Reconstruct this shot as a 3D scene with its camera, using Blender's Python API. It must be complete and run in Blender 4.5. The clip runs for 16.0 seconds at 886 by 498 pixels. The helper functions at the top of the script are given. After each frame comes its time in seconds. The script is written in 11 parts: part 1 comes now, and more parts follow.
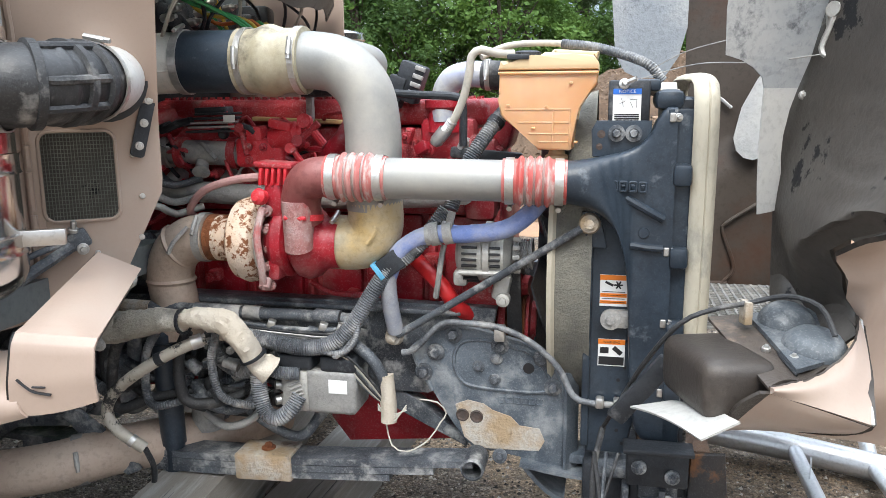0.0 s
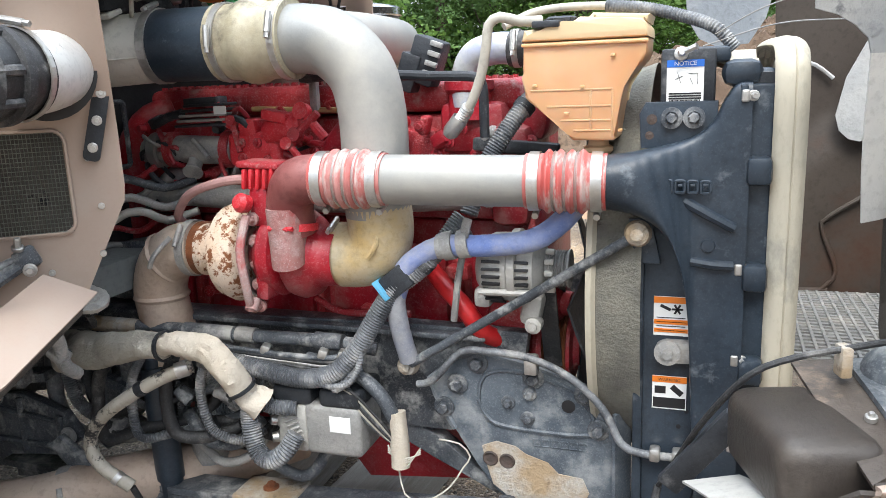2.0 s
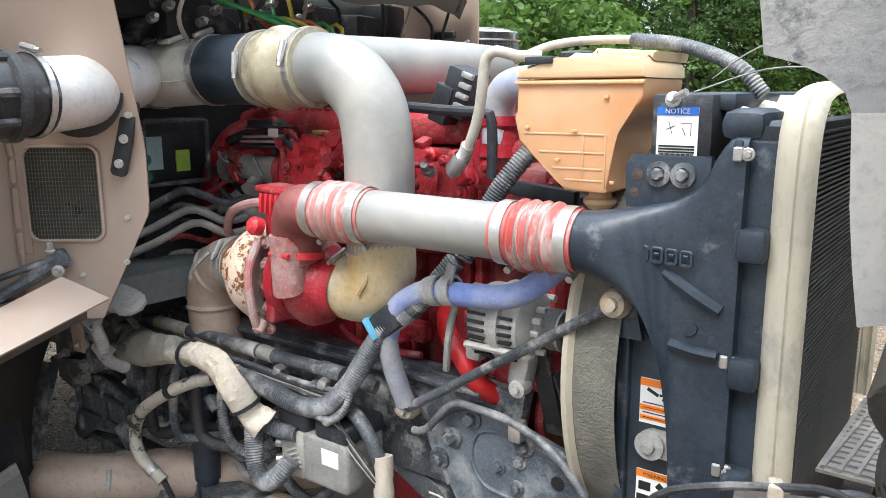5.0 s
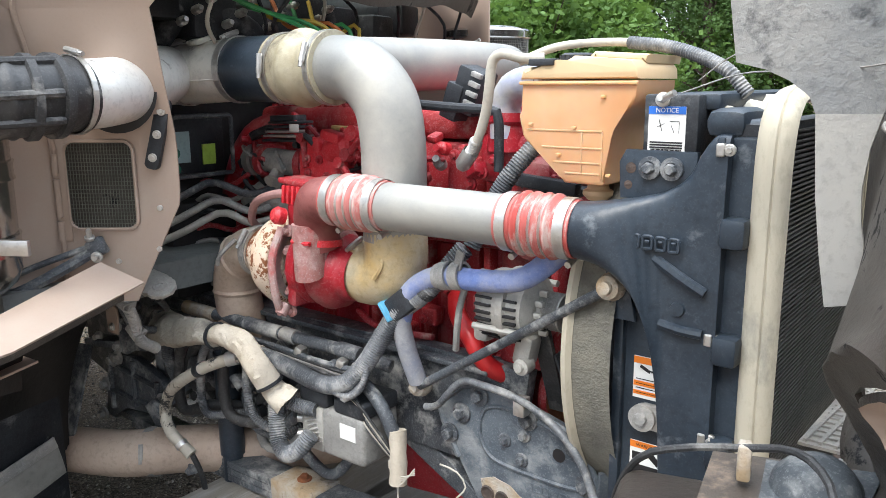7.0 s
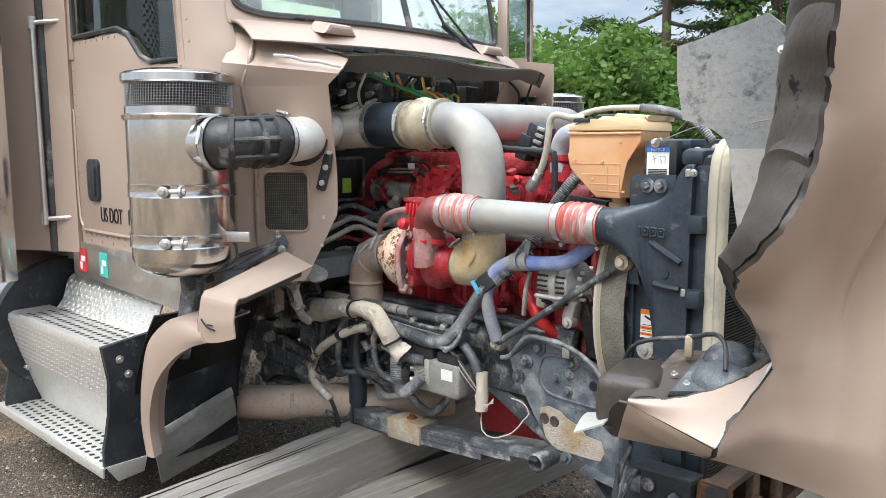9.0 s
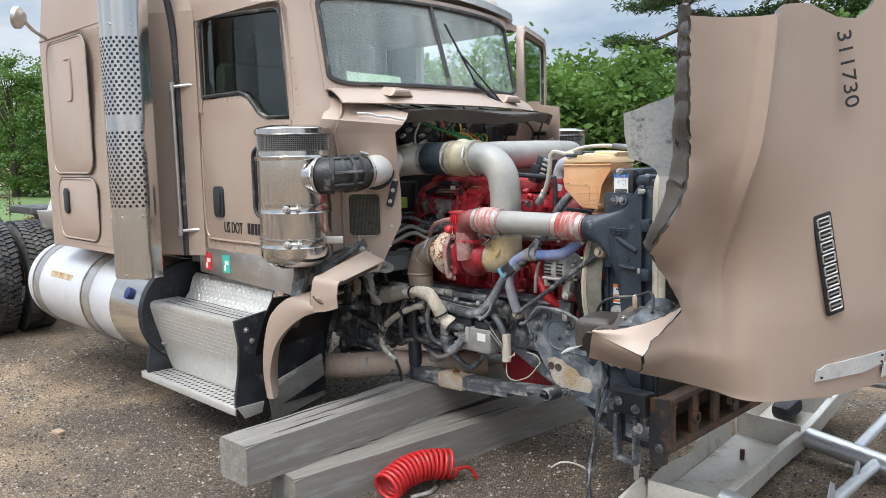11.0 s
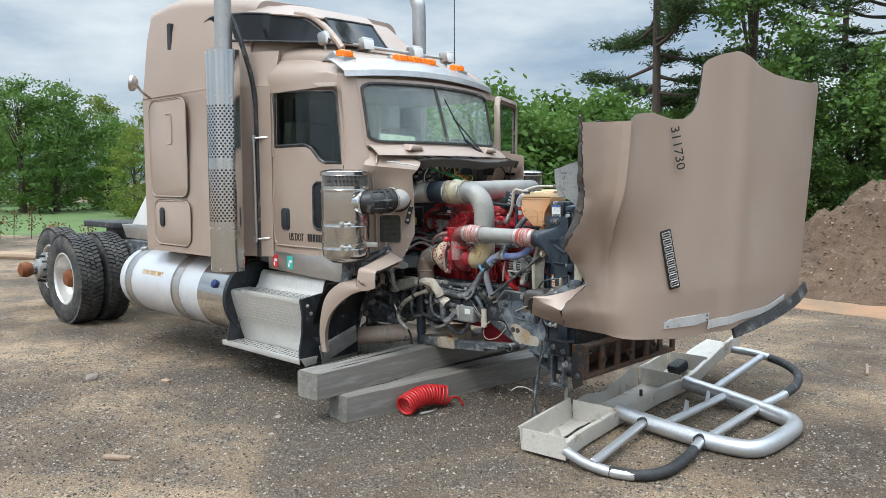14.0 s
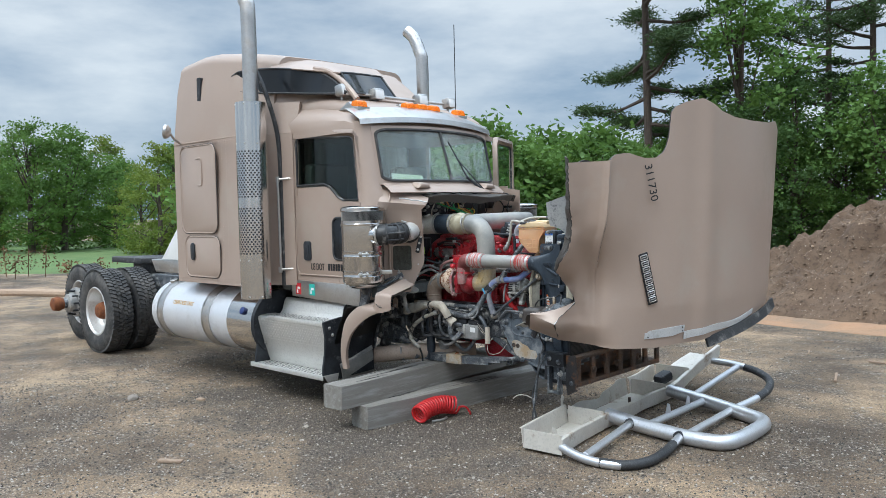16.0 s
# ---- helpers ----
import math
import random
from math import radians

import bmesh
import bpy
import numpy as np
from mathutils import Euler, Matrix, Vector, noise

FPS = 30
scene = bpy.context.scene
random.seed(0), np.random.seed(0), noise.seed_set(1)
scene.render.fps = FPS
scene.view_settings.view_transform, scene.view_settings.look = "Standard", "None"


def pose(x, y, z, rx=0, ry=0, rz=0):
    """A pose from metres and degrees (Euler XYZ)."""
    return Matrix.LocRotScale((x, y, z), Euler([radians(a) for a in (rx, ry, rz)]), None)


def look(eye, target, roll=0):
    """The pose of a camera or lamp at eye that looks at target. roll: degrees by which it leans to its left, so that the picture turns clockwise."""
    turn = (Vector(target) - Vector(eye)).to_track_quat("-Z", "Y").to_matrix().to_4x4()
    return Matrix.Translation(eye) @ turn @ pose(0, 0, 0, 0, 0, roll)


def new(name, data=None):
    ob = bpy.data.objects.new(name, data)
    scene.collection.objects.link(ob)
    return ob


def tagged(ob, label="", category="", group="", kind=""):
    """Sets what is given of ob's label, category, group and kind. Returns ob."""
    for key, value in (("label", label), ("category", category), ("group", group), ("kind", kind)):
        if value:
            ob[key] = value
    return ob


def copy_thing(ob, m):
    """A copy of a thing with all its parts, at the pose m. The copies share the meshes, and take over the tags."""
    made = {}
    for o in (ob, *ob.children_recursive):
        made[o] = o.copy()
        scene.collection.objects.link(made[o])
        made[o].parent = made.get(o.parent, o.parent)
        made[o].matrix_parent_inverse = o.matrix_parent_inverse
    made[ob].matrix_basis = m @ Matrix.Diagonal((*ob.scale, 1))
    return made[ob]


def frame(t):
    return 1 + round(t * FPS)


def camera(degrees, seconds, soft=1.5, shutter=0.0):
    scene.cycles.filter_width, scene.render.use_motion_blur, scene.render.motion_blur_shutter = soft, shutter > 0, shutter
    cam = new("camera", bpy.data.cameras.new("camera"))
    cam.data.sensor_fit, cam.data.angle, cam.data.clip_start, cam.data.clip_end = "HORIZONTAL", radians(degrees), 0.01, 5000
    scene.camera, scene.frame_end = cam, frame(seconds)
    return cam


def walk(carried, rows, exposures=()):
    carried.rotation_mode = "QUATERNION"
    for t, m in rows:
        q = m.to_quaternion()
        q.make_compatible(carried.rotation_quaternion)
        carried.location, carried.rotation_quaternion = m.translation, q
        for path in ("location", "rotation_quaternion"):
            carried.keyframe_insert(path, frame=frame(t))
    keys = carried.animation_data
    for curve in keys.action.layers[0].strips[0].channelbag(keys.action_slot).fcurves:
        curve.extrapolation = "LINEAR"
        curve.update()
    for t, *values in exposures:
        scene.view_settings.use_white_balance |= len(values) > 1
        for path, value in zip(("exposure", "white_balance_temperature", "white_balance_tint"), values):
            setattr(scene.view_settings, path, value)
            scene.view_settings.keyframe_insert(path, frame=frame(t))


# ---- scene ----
cam = camera(59.0, 16.0, soft=0.55)
PATH = [
    (0, (0.425, 0.104, 1.441), (0.025, 2.024, 1.049), -0.4),
    (0.5, (0.452, 0.163, 1.449), (0.002, 2.072, 1.057), -0.5),
    (1, (0.5, 0.264, 1.449), (-0.016, 2.16, 1.075), -0.3),
    (1.5, (0.515, 0.336, 1.437), (-0.062, 2.212, 1.051), -1.3),
    (2, (0.51, 0.509, 1.442), (-0.118, 2.356, 1.002), -2.3),
    (2.5, (0.53, 0.626, 1.452), (-0.194, 2.43, 0.984), -2.2),
    (3, (0.593, 0.753, 1.46), (-0.307, 2.481, 1.009), -0.5),
    (3.5, (0.693, 0.838, 1.468), (-0.331, 2.5, 1.037), -0.6),
    (3.7, (0.741, 0.831, 1.465), (-0.308, 2.482, 1.049), -0.6),
    (5.8, (0.954, 0.862, 1.484), (-0.279, 2.384, 1.077), -0.2),
    (6, (0.963, 0.867, 1.489), (-0.283, 2.376, 1.076), -0.2),
    (6.5, (0.974, 0.856, 1.483), (-0.276, 2.361, 1.067), 0.2),
    (7, (0.994, 0.753, 1.486), (-0.203, 2.301, 1.074), -0.3),
    (7.5, (1.039, 0.533, 1.475), (-0.13, 2.112, 1.104), -0.3),
    (8, (1.154, 0.375, 1.482), (-0.069, 1.923, 1.156), -0.3),
    (8.5, (1.328, 0.269, 1.472), (0.002, 1.741, 1.194), 0.1),
    (9, (1.509, 0.072, 1.456), (0.16, 1.525, 1.19), -0.0),
    (9.5, (1.697, -0.079, 1.475), (0.334, 1.36, 1.214), -1.5),
    (10, (1.857, -0.234, 1.493), (0.448, 1.164, 1.251), -1.8),
    (10.2, (1.921, -0.313, 1.494), (0.498, 1.073, 1.259), -1.6),
    (12.3, (2.772, -1.458, 1.605), (1.411, -0.009, 1.388), -0.4),
    (12.5, (2.847, -1.536, 1.607), (1.488, -0.083, 1.4), -0.5),
    (13, (3.078, -1.711, 1.628), (1.718, -0.255, 1.446), -0.7),
    (13.5, (3.293, -1.923, 1.638), (1.911, -0.486, 1.478), -0.4),
    (14, (3.494, -2.159, 1.614), (2.113, -0.723, 1.438), -0.2),
    (14.5, (3.667, -2.304, 1.637), (2.278, -0.875, 1.471), -0.1),
    (15, (3.809, -2.415, 1.633), (2.419, -0.985, 1.486), 0.1),
    (15.5, (3.878, -2.546, 1.63), (2.491, -1.111, 1.504), -0.4),
    (16, (3.946, -2.714, 1.628), (2.563, -1.272, 1.533), -1.3),
]
walk(cam, [(t, look(eye, target, roll)) for t, eye, target, roll in PATH], ((0, 0.97, 6550, 8), (3.5, 1.03, 6550, 8), (7, 1.04, 6600, 8), (9, 0.81, 6650, 8), (12.5, 0.43, 6500, 6), (14, 0.35, 6350, 4), (16, 0.22, 6080, 4)))

# ---- light ----
world = bpy.data.worlds.new("overcast_sky")
scene.world = world
world.use_nodes = True
wn, wl = world.node_tree.nodes, world.node_tree.links
wn.clear()
w_out = wn.new("ShaderNodeOutputWorld")
w_bg = wn.new("ShaderNodeBackground")
w_sky = wn.new("ShaderNodeTexSky")
w_sky.sky_type, w_sky.sun_disc = "NISHITA", False
w_sky.sun_elevation, w_sky.sun_rotation = radians(52), radians(150)
w_sky.air_density, w_sky.dust_density = 1.0, 2.0
w_co = wn.new("ShaderNodeTexCoord")
w_map = wn.new("ShaderNodeMapping")
w_map.inputs["Scale"].default_value = (1.0, 1.0, 3.2)
w_noise = wn.new("ShaderNodeTexNoise")
w_noise.inputs["Scale"].default_value, w_noise.inputs["Detail"].default_value = 2.6, 8.0
w_noise.inputs["Roughness"].default_value = 0.56
w_ramp = wn.new("ShaderNodeValToRGB")
w_ramp.color_ramp.elements[0].position, w_ramp.color_ramp.elements[0].color = 0.37, (3.3, 4.2, 5.5, 1)
w_ramp.color_ramp.elements[1].position, w_ramp.color_ramp.elements[1].color = 0.64, (7.9, 8.2, 8.7, 1)
w_mix = wn.new("ShaderNodeMix")
w_mix.data_type, w_mix.inputs["Factor"].default_value = "RGBA", 0.88
wl.new(w_co.outputs["Generated"], w_map.inputs["Vector"])
wl.new(w_map.outputs["Vector"], w_noise.inputs["Vector"])
wl.new(w_noise.outputs["Fac"], w_ramp.inputs["Fac"])
wl.new(w_sky.outputs["Color"], w_mix.inputs["A"])
wl.new(w_ramp.outputs["Color"], w_mix.inputs["B"])
w_sep = wn.new("ShaderNodeSeparateXYZ")
w_up = wn.new("ShaderNodeMapRange")
w_up.interpolation_type = "SMOOTHSTEP"
for key, v in (("From Min", 0.28), ("From Max", 0.95), ("To Min", 1.0), ("To Max", 4.4)):
    w_up.inputs[key].default_value = v
w_lift = wn.new("ShaderNodeVectorMath")
w_lift.operation = "SCALE"
wl.new(w_co.outputs["Generated"], w_sep.inputs["Vector"])
wl.new(w_sep.outputs["Z"], w_up.inputs["Value"])
wl.new(w_mix.outputs["Result"], w_lift.inputs[0])
wl.new(w_up.outputs["Result"], w_lift.inputs["Scale"])
wl.new(w_lift.outputs["Vector"], w_bg.inputs["Color"])
w_bg.inputs["Strength"].default_value = 0.088
wl.new(w_bg.outputs["Background"], w_out.inputs["Surface"])
sun = new("sun", bpy.data.lights.new("sun", "SUN"))
sun.data.energy, sun.data.angle, sun.data.color = 1.5, radians(25), (1.0, 0.96, 0.9)
sun.matrix_world = look((0.8, -5.6, 8.4), (0, 0, 0))

# ---- materials ----
def mat(name, base, rough=0.5, metal=0.0, base2=None, scale=6.0, amount=0.5, grain=60.0, bump=0.12, dirt=None, dirt_at=0.55, dirt_scale=3.0,
        dirt_soft=0.12, fine=0.4, speck=0.0, coat=0.0, rand=0.0, spec=0.5, stretch=(1, 1, 1)):
    """A surface with a broad and a fine variation, relief, and an optional dusty, rusty or chipped layer."""
    m = bpy.data.materials.new(name)
    m.use_nodes = True
    n, l = m.node_tree.nodes, m.node_tree.links
    bsdf = n["Principled BSDF"]
    co = n.new("ShaderNodeTexCoord")
    mp = n.new("ShaderNodeMapping")
    mp.inputs["Scale"].default_value = stretch
    l.new(co.outputs["Object"], mp.inputs["Vector"])

    def noise_of(s, detail=4.0, rough_=0.6):
        t = n.new("ShaderNodeTexNoise")
        t.inputs["Scale"].default_value, t.inputs["Detail"].default_value, t.inputs["Roughness"].default_value = s, detail, rough_
        l.new(mp.outputs["Vector"], t.inputs["Vector"])
        return t

    def mixed(a, b, fac):
        x = n.new("ShaderNodeMix")
        x.data_type = "RGBA"
        for key, v in (("A", a), ("B", b)):
            if isinstance(v, tuple):
                x.inputs[key].default_value = (*v, 1)
            else:
                l.new(v, x.inputs[key])
        if isinstance(fac, float):
            x.inputs["Factor"].default_value = fac
        else:
            l.new(fac, x.inputs["Factor"])
        return x.outputs["Result"]

    def band(src, lo, hi, top=1.0):
        r = n.new("ShaderNodeMapRange")
        r.inputs["From Min"].default_value, r.inputs["From Max"].default_value, r.inputs["To Max"].default_value = lo, hi, top
        l.new(src, r.inputs["Value"])
        return r.outputs["Result"]

    broad, small = noise_of(scale), noise_of(grain, 6.0, 0.65)
    base2 = base2 or tuple(min(1.0, c * 0.72) for c in base)
    col = mixed(base, base2, band(broad.outputs["Fac"], 0.38, 0.68, amount))
    col = mixed(col, tuple(min(1.0, c * 0.55) for c in base), band(small.outputs["Fac"], 0.50, 0.68, fine))
    if speck:
        pale = tuple(min(1.0, 0.35 + 0.6 * c) for c in base)
        sp = noise_of(grain * 3.2, 3.0, 0.7)
        col = mixed(col, pale, band(sp.outputs["Fac"], 0.56, 0.63, speck))
        st = noise_of(grain * 0.45, 8.0, 0.8)
        col = mixed(col, pale, band(st.outputs["Fac"], 0.53, 0.66, speck * 0.8))
    rough_out = None
    if dirt:
        d = noise_of(dirt_scale, 8.0, 0.68)
        f = band(d.outputs["Fac"], dirt_at - dirt_soft / 2, dirt_at + dirt_soft / 2)
        col = mixed(col, dirt, f)
        rr = n.new("ShaderNodeMapRange")
        rr.inputs["To Min"].default_value, rr.inputs["To Max"].default_value = rough, max(rough, 0.78)
        l.new(f, rr.inputs["Value"])
        rough_out = rr.outputs["Result"]
        if metal:
            mm = n.new("ShaderNodeMapRange")
            mm.inputs["To Min"].default_value, mm.inputs["To Max"].default_value = metal, 0.0
            l.new(f, mm.inputs["Value"])
            l.new(mm.outputs["Result"], bsdf.inputs["Metallic"])
    else:
        rough_out = band(small.outputs["Fac"], 0.2, 0.9, 1.0)
        rr = n.new("ShaderNodeMapRange")
        rr.inputs["To Min"].default_value, rr.inputs["To Max"].default_value = max(0.02, rough - 0.08), min(1.0, rough + 0.1)
        l.new(rough_out, rr.inputs["Value"])
        rough_out = rr.outputs["Result"]
    if rand:
        info = n.new("ShaderNodeObjectInfo")
        hsv = n.new("ShaderNodeHueSaturation")
        l.new(band(info.outputs["Random"], 0.0, 1.0, 1.0), hsv.inputs["Fac"])
        hsv.inputs["Fac"].default_value = 1.0
        for lk in list(hsv.inputs["Fac"].links):
            l.remove(lk)
        vr = n.new("ShaderNodeMapRange")
        vr.inputs["To Min"].default_value, vr.inputs["To Max"].default_value = 1 - rand, 1 + rand
        l.new(info.outputs["Random"], vr.inputs["Value"])
        l.new(vr.outputs["Result"], hsv.inputs["Value"])
        l.new(col, hsv.inputs["Color"])
        col = hsv.outputs["Color"]
    l.new(col, bsdf.inputs["Base Color"])
    l.new(rough_out, bsdf.inputs["Roughness"])
    if not (dirt and metal):
        bsdf.inputs["Metallic"].default_value = metal
    bsdf.inputs["Specular IOR Level"].default_value = spec
    if coat:
        bsdf.inputs["Coat Weight"].default_value, bsdf.inputs["Coat Roughness"].default_value = coat, 0.12
    if bump:
        bp = n.new("ShaderNodeBump")
        bp.inputs["Strength"].default_value, bp.inputs["Distance"].default_value = min(1.0, bump * 1.5), 0.01
        l.new(small.outputs["Fac"], bp.inputs["Height"])
        l.new(bp.outputs["Normal"], bsdf.inputs["Normal"])
    return m


def glass(name, tint, rough=0.02, dust_glare=0.0):
    m = bpy.data.materials.new(name)
    m.use_nodes = True
    b = m.node_tree.nodes["Principled BSDF"]
    b.inputs["Base Color"].default_value = (*tint, 1)
    b.inputs["Roughness"].default_value, b.inputs["Transmission Weight"].default_value, b.inputs["IOR"].default_value = rough, 1.0, 1.45
    # pale diffuse streaks: some dust, and the sky's reflection put in as colour
    if dust_glare:
        n, l = m.node_tree.nodes, m.node_tree.links
        tc, mp, ns = n.new("ShaderNodeTexCoord"), n.new("ShaderNodeMapping"), n.new("ShaderNodeTexNoise")
        mp.inputs["Scale"].default_value, mp.inputs["Rotation"].default_value = (1.0, 7.0, 0.8), (0.35, 0, 0)
        ns.inputs["Scale"].default_value, ns.inputs["Detail"].default_value = 1.6, 3
        mr = n.new("ShaderNodeMapRange")
        mr.inputs["From Min"].default_value, mr.inputs["From Max"].default_value = 0.38, 0.75
        mr.inputs["To Min"].default_value, mr.inputs["To Max"].default_value = dust_glare * 0.25, dust_glare
        df, mx = n.new("ShaderNodeBsdfDiffuse"), n.new("ShaderNodeMixShader")
        df.inputs["Color"].default_value = (0.62, 0.68, 0.66, 1)
        out = [q for q in n if q.type == "OUTPUT_MATERIAL"][0]
        l.new(tc.outputs["Object"], mp.inputs["Vector"])
        l.new(mp.outputs["Vector"], ns.inputs["Vector"])
        l.new(ns.outputs["Fac"], mr.inputs["Value"])
        l.new(mr.outputs["Result"], mx.inputs["Fac"])
        l.new(b.outputs["BSDF"], mx.inputs[1])
        l.new(df.outputs["BSDF"], mx.inputs[2])
        l.new(mx.outputs["Shader"], out.inputs["Surface"])
    return m


DUST = (0.42, 0.38, 0.33)
TAN = mat("tan_paint", (0.385, 0.294, 0.240), 0.40, 0.06, (0.355, 0.270, 0.220), 2.0, 0.6, 160, 0.015, dirt=(0.40, 0.335, 0.28), dirt_at=0.66, dirt_scale=2.2, dirt_soft=0.25, coat=0.10, fine=0.08)
TAN_IN = mat("bare_fibreglass_grey", (0.27, 0.295, 0.32), 0.8, 0.0, (0.46, 0.46, 0.45), 3.0, 0.9, 70, 0.25, dirt=(0.07, 0.078, 0.088), dirt_at=0.62, dirt_scale=11, dirt_soft=0.1)
PALE_FIBRE = mat("pale_bare_fibreglass", (0.60, 0.59, 0.56), 0.8, 0.0, (0.44, 0.45, 0.46), 4.0, 0.9, 70, 0.2, dirt=(0.30, 0.31, 0.31), dirt_at=0.66, dirt_scale=9, dirt_soft=0.2)
LINER = mat("dark_hood_lining", (0.050, 0.043, 0.037), 0.48, 0.0, (0.082, 0.073, 0.064), 2.5, 0.9, 60, 0.15, dirt=(0.008, 0.008, 0.009), dirt_at=0.61, dirt_scale=5, dirt_soft=0.02, spec=0.35)
LINER_BROWN = mat("brown_moulding", (0.034, 0.028, 0.024), 0.42, 0.0, (0.056, 0.046, 0.039), 3.0, 0.8, 90, 0.12, dirt=(0.13, 0.11, 0.092), dirt_at=0.66, dirt_scale=6, dirt_soft=0.25, spec=0.4)
LINER_RUST = mat("brown_inner_panel", (0.060, 0.047, 0.039), 0.5, 0.0, (0.085, 0.070, 0.058), 2.2, 1.0, 60, 0.08, dirt=(0.085, 0.038, 0.022), dirt_at=0.60, dirt_scale=2.6, dirt_soft=0.22, spec=0.35)
RED = mat("red_engine_enamel", (0.36, 0.010, 0.022), 0.36, 0.0, (0.16, 0.006, 0.012), 6.0, 0.9, 50, 0.15, dirt=(0.30, 0.13, 0.12), dirt_at=0.63, dirt_scale=9, dirt_soft=0.2, speck=0.16)
RED_DUSTY = mat("dusty_red_casting", (0.38, 0.016, 0.026), 0.5, 0.0, (0.30, 0.03, 0.032), 9.0, 1.0, 70, 0.3, dirt=(0.40, 0.25, 0.23), dirt_at=0.64, dirt_scale=14, dirt_soft=0.14, speck=0.28)
RED_BRIGHT = mat("bright_red_valve", (0.60, 0.022, 0.036), 0.4, 0.0, (0.5, 0.02, 0.025), 12.0, 0.7, 80, 0.25, dirt=(0.55, 0.34, 0.32), dirt_at=0.66, dirt_scale=16, dirt_soft=0.1, speck=0.25)
ALU = mat("brushed_intake_aluminium", (0.29, 0.29, 0.28), 0.44, 0.35, (0.225, 0.225, 0.215), 3.0, 0.9, 120, 0.04, dirt=(0.42, 0.395, 0.35), dirt_at=0.58, dirt_scale=4, dirt_soft=0.4, fine=0.2)
CHROME = mat("polished_stainless", (0.62, 0.61, 0.60), 0.16, 1.0, (0.55, 0.54, 0.53), 3.0, 0.6, 120, 0.015, fine=0.1)
CHROME_DULL = mat("scuffed_stainless", (0.56, 0.55, 0.54), 0.3, 0.9, (0.46, 0.44, 0.42), 5.0, 0.8, 90, 0.04, dirt=(0.36, 0.32, 0.28), dirt_at=0.66, dirt_scale=6, dirt_soft=0.25)
STEEL = mat("zinc_steel", (0.58, 0.57, 0.55), 0.38, 0.8, (0.42, 0.40, 0.37), 20, 0.8, 90, 0.1)
BLACK = mat("black_plastic", (0.014, 0.016, 0.020), 0.5, 0.0, (0.045, 0.05, 0.058), 6.0, 0.8, 90, 0.15, dirt=(0.22, 0.22, 0.22), dirt_at=0.67, dirt_scale=9, dirt_soft=0.2, speck=0.03, spec=0.35)
RAD_BLACK = mat("blue_black_radiator_plastic", (0.016, 0.024, 0.035), 0.36, 0.0, (0.038, 0.052, 0.070), 5.0, 0.9, 70, 0.05, dirt=(0.20, 0.22, 0.24), dirt_at=0.70, dirt_scale=11, dirt_soft=0.2, speck=0.035, spec=0.4)
FRAME = mat("dusty_black_frame_steel", (0.033, 0.039, 0.048), 0.45, 0.0, (0.098, 0.110, 0.126), 8.0, 0.9, 70, 0.25, dirt=(0.38, 0.38, 0.37), dirt_at=0.595, dirt_scale=15, dirt_soft=0.18, speck=0.24)
CHIPPED = mat("chipped_bracket_casting", (0.046, 0.060, 0.077), 0.42, 0.0, (0.125, 0.146, 0.17), 5.0, 1.0, 80, 0.2, dirt=(0.32, 0.33, 0.33), dirt_at=0.63, dirt_scale=10, dirt_soft=0.22, speck=0.2)
BARE_PATCH = mat("bare_corroded_casting", (0.37, 0.27, 0.165), 0.8, 0.0, (0.44, 0.42, 0.385), 14, 1.0, 80, 0.4, dirt=(0.17, 0.13, 0.095), dirt_at=0.64, dirt_scale=20)
RUBBER = mat("dusty_black_rubber", (0.018, 0.019, 0.021), 0.6, 0.0, (0.04, 0.04, 0.042), 5.0, 0.9, 70, 0.2, dirt=(0.26, 0.25, 0.235), dirt_at=0.64, dirt_scale=8, dirt_soft=0.2, speck=0.08)
TYRE = mat("tyre_rubber", (0.030, 0.030, 0.031), 0.8, 0.0, (0.055, 0.053, 0.05), 4.0, 0.9, 60, 0.25, dirt=(0.17, 0.155, 0.14), dirt_at=0.64, dirt_scale=5, dirt_soft=0.35)
HOSE_GREY = mat("grey_corrugated_loom", (0.055, 0.061, 0.070), 0.48, 0.0, (0.18, 0.19, 0.205), 9.0, 1.0, 60, 0.1, dirt=(0.42, 0.41, 0.39), dirt_at=0.59, dirt_scale=11, dirt_soft=0.2, speck=0.24)
HOSE_BLUE = mat("dusty_blue_silicone_hose", (0.12, 0.19, 0.47), 0.62, 0.0, (0.30, 0.34, 0.50), 7.0, 1.0, 70, 0.15, dirt=(0.44, 0.44, 0.47), dirt_at=0.58, dirt_scale=9, dirt_soft=0.3, speck=0.2)
HOSE_RED = mat("red_hose", (0.52, 0.02, 0.022), 0.35, 0.0, (0.40, 0.015, 0.018), 8.0, 0.7, 60, 0.08)
HUMP = mat("red_silicone_hump_hose", (0.44, 0.07, 0.06), 0.5, 0.0, (0.47, 0.22, 0.20), 9.0, 1.0, 60, 0.12, dirt=(0.50, 0.37, 0.34), dirt_at=0.55, dirt_scale=26, dirt_soft=0.10, stretch=(2.0, 0.5, 0.5))
VOLUTE = mat("scuffed_volute_casting", (0.33, 0.14, 0.13), 0.65, 0.0, (0.40, 0.31, 0.29), 12.0, 1.0, 70, 0.35, dirt=(0.42, 0.04, 0.045), dirt_at=0.63, dirt_scale=9, dirt_soft=0.15, speck=0.35)
BROWN_RUB = mat("dark_red_rubber_elbow", (0.17, 0.035, 0.035), 0.5, 0.0, (0.28, 0.11, 0.10), 7.0, 0.8, 60, 0.12)
